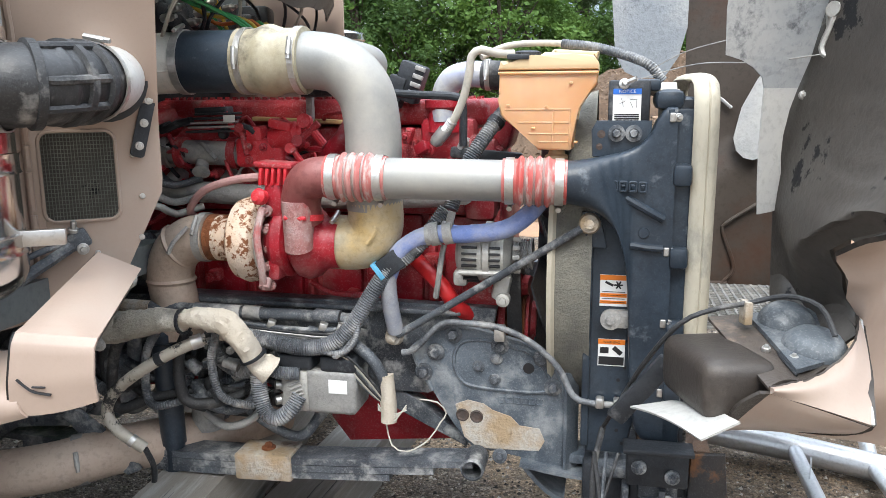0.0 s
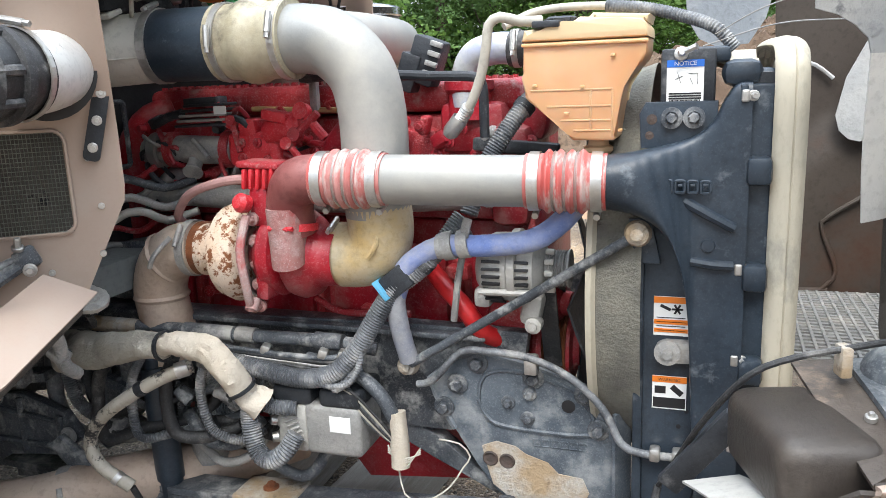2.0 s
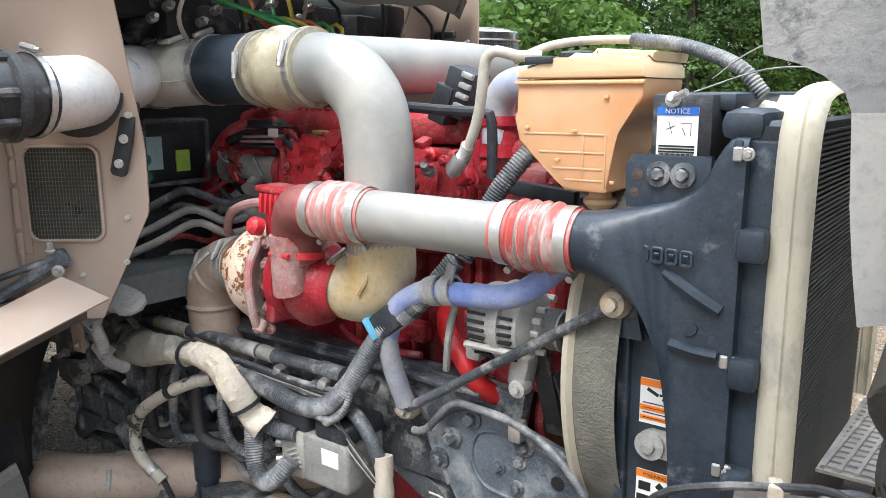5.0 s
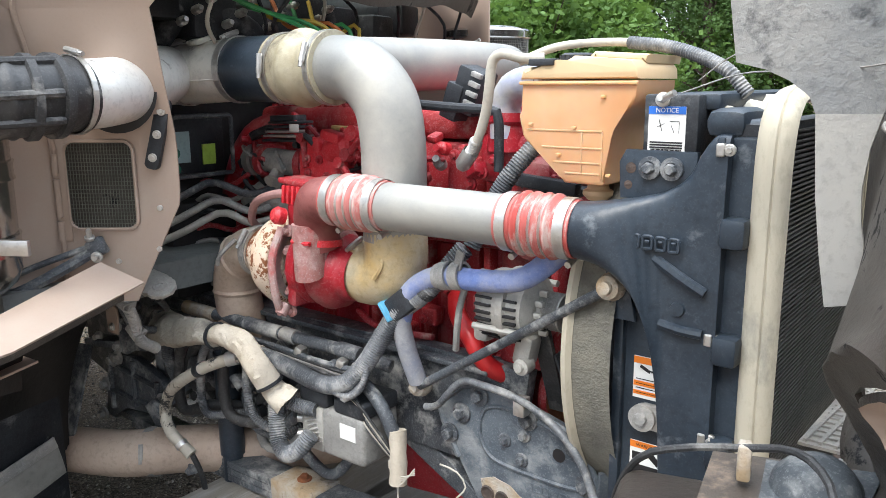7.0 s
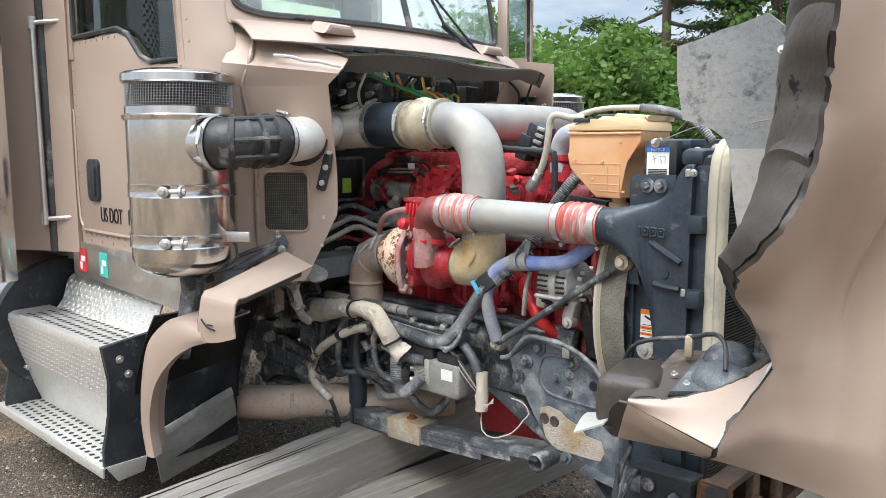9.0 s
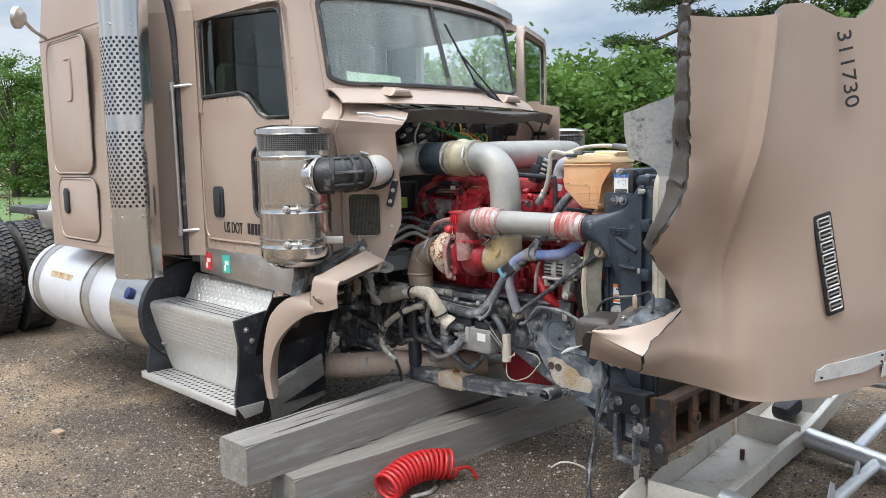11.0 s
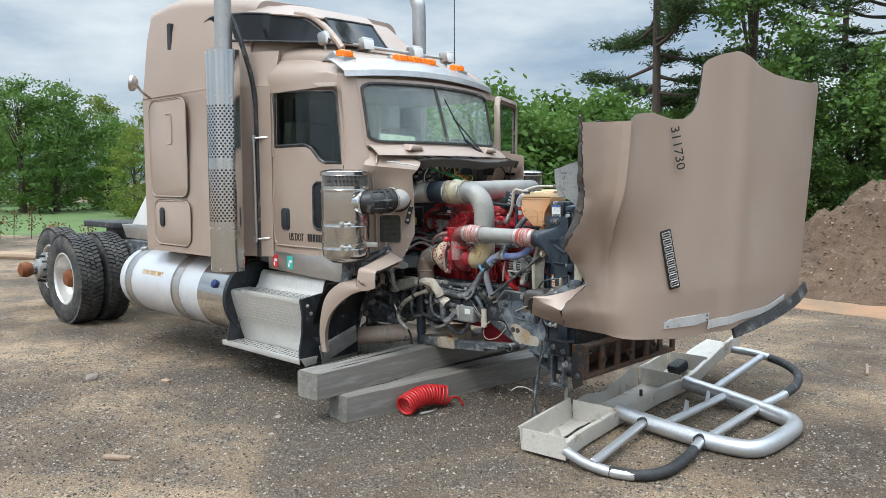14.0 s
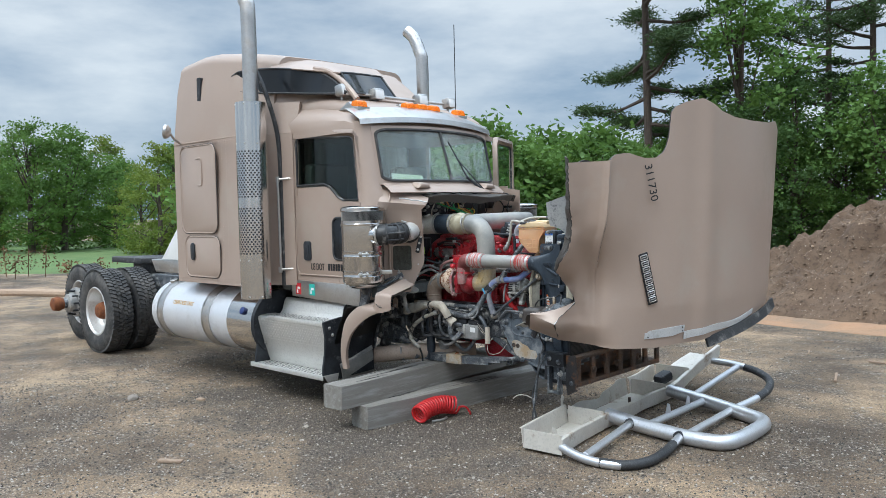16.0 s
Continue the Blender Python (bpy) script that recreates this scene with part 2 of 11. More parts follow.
TANK_ORANGE = mat("stained_translucent_tank", (0.66, 0.41, 0.24), 0.38, 0.0, (0.62, 0.29, 0.125), 3.2, 1.0, 60, 0.02, spec=0.45, fine=0.03)
for tank_node in [q for q in TANK_ORANGE.node_tree.nodes if q.type == "BSDF_PRINCIPLED"]:
    tank_node.inputs["Subsurface Weight"].default_value, tank_node.inputs["Subsurface Radius"].default_value, tank_node.inputs["Subsurface Scale"].default_value = 0.35, (0.05, 0.025, 0.012), 1.0
TANK_CREAM = mat("cream_tank_top", (0.66, 0.50, 0.30), 0.5, 0.0, (0.62, 0.40, 0.22), 4.0, 0.9, 60, 0.03, fine=0.06)
CREAM = mat("cream_foam_seal", (0.52, 0.465, 0.36), 0.65, 0.0, (0.40, 0.37, 0.30), 4.0, 0.8, 60, 0.12, dirt=(0.24, 0.23, 0.20), dirt_at=0.64, dirt_scale=7, dirt_soft=0.12, stretch=(1, 1, 0.5))
COUPLING = mat("stained_cream_rubber", (0.43, 0.39, 0.29), 0.55, 0.0, (0.30, 0.26, 0.17), 8.0, 1.0, 60, 0.15, dirt=(0.10, 0.085, 0.06), dirt_at=0.60, dirt_scale=9, dirt_soft=0.16)
DUCT_GREY = mat("stained_moulded_duct", (0.74, 0.72, 0.67), 0.4, 0.1, (0.62, 0.60, 0.54), 6.0, 1.0, 60, 0.1, dirt=(0.10, 0.09, 0.07), dirt_at=0.635, dirt_scale=8, dirt_soft=0.12)
BEIGE_HOSE = mat("worn_beige_hose", (0.46, 0.42, 0.35), 0.6, 0.0, (0.36, 0.33, 0.28), 9.0, 0.9, 60, 0.15, dirt=(0.03, 0.03, 0.032), dirt_at=0.57, dirt_scale=16, dirt_soft=0.05)
HEAT_BEIGE = mat("heat_stained_aluminium", (0.55, 0.39, 0.17), 0.55, 0.15, (0.52, 0.47, 0.36), 7.0, 1.0, 70, 0.15, dirt=(0.34, 0.29, 0.20), dirt_at=0.62, dirt_scale=8, dirt_soft=0.2)
EXHAUST = mat("dull_tan_exhaust", (0.46, 0.345, 0.27), 0.6, 0.1, (0.54, 0.44, 0.36), 5.0, 0.8, 60, 0.12, dirt=(0.33, 0.25, 0.19), dirt_at=0.64, dirt_scale=6, dirt_soft=0.3)
RUST = mat("orange_rust", (0.25, 0.085, 0.03), 0.9, 0.0, (0.13, 0.045, 0.02), 20, 1.0, 80, 0.5)
RUST_DARK = mat("dark_rusty_steel", (0.05, 0.04, 0.036), 0.7, 0.0, (0.13, 0.07, 0.045), 8, 1.0, 60, 0.3, dirt=(0.20, 0.09, 0.04), dirt_at=0.62, dirt_scale=8)
TURBINE = mat("flaking_turbine_housing", (0.66, 0.50, 0.37), 0.8, 0.0, (0.60, 0.55, 0.50), 8.0, 0.9, 60, 0.4, dirt=(0.20, 0.07, 0.025), dirt_at=0.54, dirt_scale=48, dirt_soft=0.06)
CAST_GREY = mat("grey_casting", (0.27, 0.27, 0.265), 0.6, 0.3, (0.38, 0.37, 0.35), 9.0, 0.9, 70, 0.3, dirt=(0.46, 0.43, 0.39), dirt_at=0.58, dirt_scale=12, dirt_soft=0.2, speck=0.3)
ALT_GREY = mat("alternator_casting", (0.46, 0.45, 0.42), 0.5, 0.35, (0.36, 0.345, 0.32), 14.0, 0.8, 80, 0.25, speck=0.2)
CLOTH = mat("dusty_white_wrap", (0.52, 0.47, 0.395), 0.85, 0.0, (0.44, 0.38, 0.30), 9.0, 0.8, 120, 0.3, fine=0.2)
CLOTH_GREY = mat("grey_wrap", (0.44, 0.405, 0.34), 0.85, 0.0, (0.31, 0.285, 0.24), 9.0, 0.9, 120, 0.4, dirt=(0.14, 0.13, 0.12), dirt_at=0.64, dirt_scale=9, dirt_soft=0.15)
TIMBER = mat("weathered_timber", (0.25, 0.232, 0.208), 0.8, 0.0, (0.185, 0.165, 0.142), 2.2, 0.8, 70, 0.35, dirt=(0.37, 0.36, 0.34), dirt_at=0.62, dirt_scale=5, dirt_soft=0.25, fine=0.35, stretch=(6, 0.5, 6))
BLACK_LINER = mat("scraped_black_liner", (0.007, 0.0075, 0.008), 0.32, 0.0, (0.016, 0.016, 0.016), 5.0, 0.8, 60, 0.1, dirt=(0.20, 0.18, 0.145), dirt_at=0.655, dirt_scale=6, dirt_soft=0.04, stretch=(1, 1, 0.6))
PALLET = mat("dark_pallet_wood", (0.11, 0.075, 0.052), 0.85, 0.0, (0.17, 0.12, 0.085), 5, 1.0, 60, 0.4)
WHITE_TANK = mat("white_painted_tank", (0.72, 0.73, 0.76), 0.28, 0.3, (0.64, 0.66, 0.70), 2.0, 0.7, 120, 0.02, dirt=(0.42, 0.40, 0.38), dirt_at=0.70, dirt_scale=3, dirt_soft=0.3)
TREAD_ALU = mat("diamond_plate_aluminium", (0.74, 0.73, 0.70), 0.42, 0.6, (0.64, 0.62, 0.58), 3.0, 0.7, 60, 0.12)
BUMPER_WHITE = mat("dirty_cream_bumper", (0.68, 0.645, 0.585), 0.42, 0.2, (0.57, 0.525, 0.46), 4.0, 0.9, 60, 0.15, dirt=(0.30, 0.20, 0.12), dirt_at=0.66, dirt_scale=5)
BULL_SILVER = mat("silver_tube", (0.62, 0.63, 0.65), 0.35, 0.7, (0.54, 0.54, 0.55), 4.0, 0.7, 80, 0.05, dirt=(0.42, 0.38, 0.34), dirt_at=0.68, dirt_scale=6)
ORANGE_LENS = mat("amber_lens", (0.85, 0.22, 0.01), 0.2, 0.0, (0.75, 0.16, 0.01), 12, 0.6, 90, 0.02)
LABEL_WHITE = mat("label_white", (0.76, 0.76, 0.75), 0.5, 0.0, None, 10, 0.2, 90, 0.02, fine=0.05)
LABEL_ORANGE = mat("label_orange", (0.75, 0.20, 0.02), 0.5, 0.0, None, 10, 0.2, 90, 0.02, fine=0.05)
LABEL_BLUE = mat("label_blue", (0.02, 0.14, 0.55), 0.5, 0.0, None, 10, 0.2, 90, 0.02, fine=0.05)
INK = mat("black_ink", (0.012, 0.012, 0.014), 0.5, 0.0, None, 10, 0.2, 90, 0.0, fine=0.05)
YELLOW_INK = mat("ochre_lettering", (0.55, 0.30, 0.03), 0.5, 0.0, None, 10, 0.2, 90, 0.0)
STICK_RED = mat("red_sticker", (0.55, 0.03, 0.04), 0.4, 0.0, None, 10, 0.2, 90, 0.0, fine=0.05)
STICK_TEAL = mat("teal_sticker", (0.05, 0.45, 0.38), 0.4, 0.0, None, 10, 0.2, 90, 0.0, fine=0.05)
WIRE_GREEN = mat("green_wire", (0.05, 0.30, 0.10), 0.45, 0.0, None, 10, 0.3, 60, 0.02)
WIRE_YELLOW = mat("yellow_wire", (0.60, 0.42, 0.06), 0.45, 0.0, None, 10, 0.3, 60, 0.02)
WIRE_WHITE = mat("white_wire", (0.46, 0.43, 0.37), 0.55, 0.0, None, 20, 0.5, 60, 0.05)
WIRE_ORANGE = mat("orange_wire", (0.55, 0.16, 0.04), 0.45, 0.0, None, 10, 0.3, 60, 0.02)
TINT = mat("tinted_glass", (0.014, 0.016, 0.019), 0.10, 0.0, None, 2, 0.3, 40, 0.0, fine=0.0, spec=0.28)
GLASS = glass("windscreen_glass", (0.88, 0.985, 0.96), dust_glare=0.20)
SIDE_GLASS = glass("tinted_side_glass", (0.20, 0.27, 0.255))
INTERIOR = mat("dark_cab_lining", (0.14, 0.155, 0.155), 0.8, 0.0, (0.10, 0.11, 0.112), 4, 0.8, 60, 0.1)
INTERIOR_GREY = mat("grey_cab_lining", (0.20, 0.21, 0.20), 0.8, 0.0, (0.14, 0.15, 0.145), 4, 0.8, 60, 0.1)
CURTAIN = mat("pale_curtain", (0.40, 0.43, 0.42), 0.85, 0.0, (0.27, 0.30, 0.29), 6, 0.8, 60, 0.1)


# ---- building tools ----
def thing(name, at, label, category, group="", kind=""):
    ob = new(name)
    ob.location = at
    ob.empty_display_size = 0.1
    return tagged(ob, label, category, group, kind)


def finish(bm, name, material, smooth=True, angle=0.6):
    bmesh.ops.recalc_face_normals(bm, faces=bm.faces)
    for f in bm.faces:
        f.smooth = smooth
    if smooth:
        for e in bm.edges:
            if len(e.link_faces) == 2 and e.calc_face_angle(0.0) > angle:
                e.smooth = False
    me = bpy.data.meshes.new(name)
    bm.to_mesh(me)
    bm.free()
    if isinstance(material, (list, tuple)):
        for x in material:
            me.materials.append(x)
    else:
        me.materials.append(material)
    return me


def part(name, bm, material, parent, label="", smooth=True):
    ob = new(name, finish(bm, name, material, smooth))
    ob.parent = parent
    if parent.type == "EMPTY" and parent.parent is None:
        ob.matrix_parent_inverse = Matrix.Translation(parent.location).inverted()
    return tagged(ob, label)


def solo(name, bm, material, label, category, group="", kind="", smooth=True):
    """A thing of one mesh, its origin at the middle of its foot."""
    lo = [min(v.co[k] for v in bm.verts) for k in range(3)]
    hi = [max(v.co[k] for v in bm.verts) for k in range(3)]
    at = Vector(((lo[0] + hi[0]) / 2, (lo[1] + hi[1]) / 2, lo[2]))
    for v in bm.verts:
        v.co -= at
    ob = new(name, finish(bm, name, material, smooth))
    ob.location = at
    return tagged(ob, label, category, group, kind)


def box(bm, c, s, rot=(0, 0, 0), bev=0.006, seg=2):
    m = pose(*c, *rot) @ Matrix.Diagonal((*s, 1))
    vs = bmesh.ops.create_cube(bm, size=1.0, matrix=m)["verts"]
    if bev:
        es = list({e for v in vs for e in v.link_edges})
        bmesh.ops.bevel(bm, geom=es, offset=min(bev, 0.45 * min(s)), segments=seg, profile=0.5, affect="EDGES")
    return bm


def spline(pts, step=0.02):
    """A smooth line through the points, at even steps."""
    p = [Vector(q) for q in pts]
    if len(p) == 2:
        return [p[0].lerp(p[1], k / max(1, int((p[1] - p[0]).length / step))) for k in range(max(1, int((p[1] - p[0]).length / step)) + 1)]
    p = [2 * p[0] - p[1]] + p + [2 * p[-1] - p[-2]]
    out = []
    for a, b, c, d in zip(p, p[1:], p[2:], p[3:]):
        k = max(2, int((c - b).length / step))
        for j in range(k):
            t = j / k
            out.append(0.5 * ((2 * b) + (c - a) * t + (2 * a - 5 * b + 4 * c - d) * t * t + (3 * b - a - 3 * c + d) * t ** 3))
    return out + [p[-2]]


def sweep(bm, line, radius, seg=12, caps=True, flat=1.0):
    """A tube along a line; radius is a number or a function of the way along it (0 to 1)."""
    rings, n = [], len(line)
    up = None
    for k, c in enumerate(line):
        d = (line[min(k + 1, n - 1)] - line[max(k - 1, 0)]).normalized()
        if up is None:
            up = d.orthogonal().normalized()
        up = (up - d * up.dot(d)).normalized()
        side = d.cross(up)
        r = radius(k / max(1, n - 1)) if callable(radius) else radius
        rings.append([bm.verts.new(c + r * (math.cos(2 * math.pi * j / seg) * up + flat * math.sin(2 * math.pi * j / seg) * side)) for j in range(seg)])
    for a, b in zip(rings, rings[1:]):
        for j in range(seg):
            bm.faces.new((a[j], a[(j + 1) % seg], b[(j + 1) % seg], b[j]))
    if caps:
        bm.faces.new(rings[0][::-1])
        bm.faces.new(rings[-1])
    return bm


def tube(bm, pts, r, seg=12, step=0.02, caps=True):
    return sweep(bm, spline(pts, step), r, seg, caps)


def loom(bm, pts, r, seg=10, pitch=0.0062, depth=0.075):
    """A corrugated hose."""
    line = spline(pts, pitch / 2)
    n = len(line)
    return sweep(bm, line, lambda u: r * (1 + (depth if int(round(u * (n - 1))) % 2 else -depth)), seg)


def lathe(bm, profile, at, axis=(0, 0, 1), seg=28, close=False):
    """Turns a profile of (way along the axis, radius) round the axis at a place."""
    ax = Vector(axis).normalized()
    u = ax.orthogonal().normalized()
    v = ax.cross(u)
    at = Vector(at)
    rings = []
    for s, r in profile:
        if r < 1e-5:
            rings.append([bm.verts.new(at + ax * s)])
        else:
            rings.append([bm.verts.new(at + ax * s + r * (math.cos(2 * math.pi * j / seg) * u + math.sin(2 * math.pi * j / seg) * v)) for j in range(seg)])
    for a, b in zip(rings, rings[1:]):
        for j in range(seg):
            i, k = j, (j + 1) % seg
            if len(a) == 1 and len(b) == 1:
                continue
            if len(a) == 1:
                bm.faces.new((a[0], b[k], b[i]))
            elif len(b) == 1:
                bm.faces.new((a[i], a[k], b[0]))
            else:
                bm.faces.new((a[i], a[k], b[k], b[i]))
    for ring in (rings[0], rings[-1]):
        if len(ring) > 1 and close:
            bm.faces.new(ring)
    return bm


def rod(bm, a, b, r, seg=12):
    return sweep(bm, [Vector(a), Vector(a).lerp(Vector(b), 0.5), Vector(b)], r, seg)


def prism(bm, outline, d0, d1, plane="xz", bev=0.0, m=None):
    """A flat outline given thickness between d0 and d1 along the third axis."""
    def at(a, b, d):
        p = Vector((a, d, b)) if plane == "xz" else Vector((d, a, b)) if plane == "yz" else Vector((a, b, d))
        return m @ p if m else p
    lo = [bm.verts.new(at(a, b, d0)) for a, b in outline]
    hi = [bm.verts.new(at(a, b, d1)) for a, b in outline]
    n = len(outline)
    fs = [bm.faces.new(lo[::-1]), bm.faces.new(hi)]
    fs += [bm.faces.new((lo[k], lo[(k + 1) % n], hi[(k + 1) % n], hi[k])) for k in range(n)]
    if bev:
        es = [e for e in fs[0].edges] + [e for e in fs[1].edges]
        bmesh.ops.bevel(bm, geom=es, offset=bev, segments=2, profile=0.5, affect="EDGES")
    return bm


def rounded(w, h, r, cx=0.0, cy=0.0, n=5):
    """The outline of a rectangle with rounded corners."""
    out = []
    for sx, sy, a0 in ((1, 1, 0), (-1, 1, 90), (-1, -1, 180), (1, -1, 270)):
        for k in range(n + 1):
            a = radians(a0 + 90 * k / n)
            out.append((cx + sx * (w / 2 - r) + r * math.cos(a), cy + sy * (h / 2 - r) + r * math.sin(a)))
    return out


def sheet(bm, f, nu, nv, thick=0.004, mats=None):
    """A curved sheet with thickness from a function of u, v (0 to 1). mats: material indices for front, back and edge."""
    g = [[Vector(f(i / nu, j / nv)) for j in range(nv + 1)] for i in range(nu + 1)]
    a, b = [], []
    for i in range(nu + 1):
        ra, rb = [], []
        for j in range(nv + 1):
            du = g[min(i + 1, nu)][j] - g[max(i - 1, 0)][j]
            dv = g[i][min(j + 1, nv)] - g[i][max(j - 1, 0)]
            n = du.cross(dv)
            n = n.normalized() if n.length > 1e-9 else Vector((0, 0, 1))
            ra.append(bm.verts.new(g[i][j] + n * thick / 2))
            rb.append(bm.verts.new(g[i][j] - n * thick / 2))
        a.append(ra)
        b.append(rb)
    mi = mats or (0, 0, 0)

    def quad(*vs, k):
        bm.faces.new(vs).material_index = mi[k]

    for i in range(nu):
        for j in range(nv):
            quad(a[i][j], a[i + 1][j], a[i + 1][j + 1], a[i][j + 1], k=0)
            quad(b[i][j], b[i][j + 1], b[i + 1][j + 1], b[i + 1][j], k=1)
    for i in range(nu):
        quad(a[i][0], b[i][0], b[i + 1][0], a[i + 1][0], k=2)
        quad(a[i][nv], a[i + 1][nv], b[i + 1][nv], b[i][nv], k=2)
    for j in range(nv):
        quad(a[0][j], a[0][j + 1], b[0][j + 1], b[0][j], k=2)
        quad(a[nu][j], b[nu][j], b[nu][j + 1], a[nu][j + 1], k=2)
    return bm


def bolt(bm, at, axis=(0, -1, 0), r=0.012, h=0.012, washer=True):
    at, ax = Vector(at), Vector(axis).normalized()
    if washer:
        lathe(bm, [(-0.004, r * 1.7), (0.003, r * 1.7), (0.004, r * 1.5), (0.004, 0)], at, ax, 14)
    lathe(bm, [(0.003, r), (h, r), (h + 0.003, r * 0.8), (h + 0.003, 0)], at, ax, 6)
    return bm


def band(bm, at, axis, r, w=0.016, t=0.003, seg=28, screw=True, toward=(0, -1, 0.3)):
    """A hose clamp: a thin band round a pipe with its screw housing."""
    at, ax = Vector(at), Vector(axis).normalized()
    lathe(bm, [(-w / 2, r), (-w / 2, r + t), (w / 2, r + t), (w / 2, r)], at, ax, seg)
    if screw:
        d = Vector(toward) - ax * Vector(toward).dot(ax)
        d.normalize()
        s = ax.cross(d)
        c = at + d * (r + t + 0.006)
        rod(bm, c - s * 0.025, c + s * 0.02, 0.007, 8)
        rod(bm, c + s * 0.02, c + s * 0.032, 0.0055, 6)
    return bm


def words(name, text, size, m, material, parent, depth=0.001, align="LEFT", squash=1.0):
    cu = bpy.data.curves.new(name, "FONT")
    cu.body, cu.size, cu.extrude, cu.align_x = text, size, depth, align
    tmp = bpy.data.objects.new(name, cu)
    scene.collection.objects.link(tmp)
    me = bpy.data.meshes.new_from_object(tmp.evaluated_get(bpy.context.evaluated_depsgraph_get()))
    bpy.data.objects.remove(tmp)
    me.transform(m @ Matrix.Diagonal((squash, 1, 1, 1)))
    me.materials.clear()
    me.materials.append(material)
    ob = new(name, me)
    ob.parent = parent
    if parent.type == "EMPTY" and parent.parent is None:
        ob.matrix_parent_inverse = Matrix.Translation(parent.location).inverted()
    return ob


B = bmesh.new

# ---- ground and surroundings ----
def ground_material():
    m = bpy.data.materials.new("wet_gravel_ground")
    m.use_nodes = True
    n, l = m.node_tree.nodes, m.node_tree.links
    b = n["Principled BSDF"]
    co = n.new("ShaderNodeTexCoord")

    def tex(kind, scale, **kw):
        t = n.new(kind)
        t.inputs["Scale"].default_value = scale
        for k, v in kw.items():
            t.inputs[k].default_value = v
        l.new(co.outputs["Object"], t.inputs["Vector"])
        return t

    def ramp(src, stops):
        r = n.new("ShaderNodeValToRGB")
        while len(r.color_ramp.elements) < len(stops):
            r.color_ramp.elements.new(0.5)
        for e, (p, c) in zip(r.color_ramp.elements, stops):
            e.position, e.color = p, (*c, 1)
        l.new(src, r.inputs["Fac"])
        return r.outputs["Color"]

    def mix(a, c, f, mode="MIX"):
        x = n.new("ShaderNodeMix")
        x.data_type, x.blend_type = "RGBA", mode
        l.new(a, x.inputs["A"])
        if isinstance(c, tuple):
            x.inputs["B"].default_value = (*c, 1)
        else:
            l.new(c, x.inputs["B"])
        if isinstance(f, float):
            x.inputs["Factor"].default_value = f
        else:
            l.new(f, x.inputs["Factor"])
        return x.outputs["Result"]

    stones = tex("ShaderNodeTexVoronoi", 62.0)
    stones2 = tex("ShaderNodeTexVoronoi", 150.0)
    broad = tex("ShaderNodeTexNoise", 0.55, Detail=6.0, Roughness=0.6)
    mid = tex("ShaderNodeTexNoise", 3.0, Detail=8.0, Roughness=0.7)
    fine = tex("ShaderNodeTexNoise", 60.0, Detail=6.0)
    def cell(t):
        sp = n.new("ShaderNodeSeparateColor")
        l.new(t.outputs["Color"], sp.inputs["Color"])
        return sp.outputs["Red"]
    soil = ramp(broad.outputs["Fac"], [(0.36, (0.09, 0.066, 0.045)), (0.47, (0.215, 0.155, 0.102)), (0.60, (0.48, 0.352, 0.228))])
    grey = ramp(cell(stones), [(0.0, (0.034, 0.028, 0.023)), (0.35, (0.100, 0.081, 0.064)), (0.72, (0.22, 0.182, 0.146)), (0.9, (0.35, 0.305, 0.255)), (1.0, (0.56, 0.51, 0.45))])
    where = ramp(mid.outputs["Fac"], [(0.38, (0.80, 0.80, 0.80)), (0.54, (0.05, 0.05, 0.05))])
    col = mix(soil, grey, where)
    col = mix(col, ramp(fine.outputs["Fac"], [(0.35, (0.55, 0.55, 0.55)), (0.65, (1.15, 1.12, 1.08))]), 0.8, "MULTIPLY")
    grit = ramp(cell(stones2), [(0.0, (0.45, 0.43, 0.41)), (0.55, (0.92, 0.90, 0.88)), (0.9, (1.25, 1.22, 1.18)), (1.0, (1.9, 1.85, 1.8))])
    col = mix(col, grit, 0.75, "MULTIPLY")
    # darker brown oval beside and under the cab, with a ragged rim
    warp = tex("ShaderNodeTexNoise", 1.6, Detail=6.0, Roughness=0.7)
    place = n.new("ShaderNodeMapping")
    place.inputs["Location"].default_value = (0.45, -1.04, 0.0)
    place.inputs["Scale"].default_value = (0.42, 0.62, 1.0)
    l.new(co.outputs["Object"], place.inputs["Vector"])
    dist = n.new("ShaderNodeVectorMath")
    dist.operation = "LENGTH"
    l.new(place.outputs["Vector"], dist.inputs[0])
    rag = n.new("ShaderNodeMath")
    rag.operation = "MULTIPLY_ADD"
    rag.inputs[1].default_value = 1.7
    l.new(warp.outputs["Fac"], rag.inputs[0])
    l.new(dist.outputs["Value"], rag.inputs[2])
    span = n.new("ShaderNodeMapRange")
    span.inputs["From Min"].default_value, span.inputs["From Max"].default_value = 1.45, 1.95
    span.inputs["To Min"].default_value, span.inputs["To Max"].default_value = 0.85, 0.0
    l.new(rag.outputs[0], span.inputs["Value"])
    earth = ramp(cell(stones2), [(0.1, (0.040, 0.031, 0.024)), (0.6, (0.080, 0.062, 0.047)), (0.9, (0.15, 0.122, 0.095)), (1.0, (0.30, 0.26, 0.21))])
    col = mix(col, earth, span.outputs["Result"])
    l.new(col, b.inputs["Base Color"])
    b.inputs["Roughness"].default_value = 0.86
    h = n.new("ShaderNodeMath")
    h.operation = "ADD"
    l.new(stones.outputs["Distance"], h.inputs[0])
    l.new(stones2.outputs["Distance"], h.inputs[1])
    bp = n.new("ShaderNodeBump")
    bp.inputs["Strength"].default_value, bp.inputs["Distance"].default_value, bp.invert = 0.8, 0.012, True
    l.new(h.outputs[0], bp.inputs["Height"])
    l.new(bp.outputs["Normal"], b.inputs["Normal"])
    return m


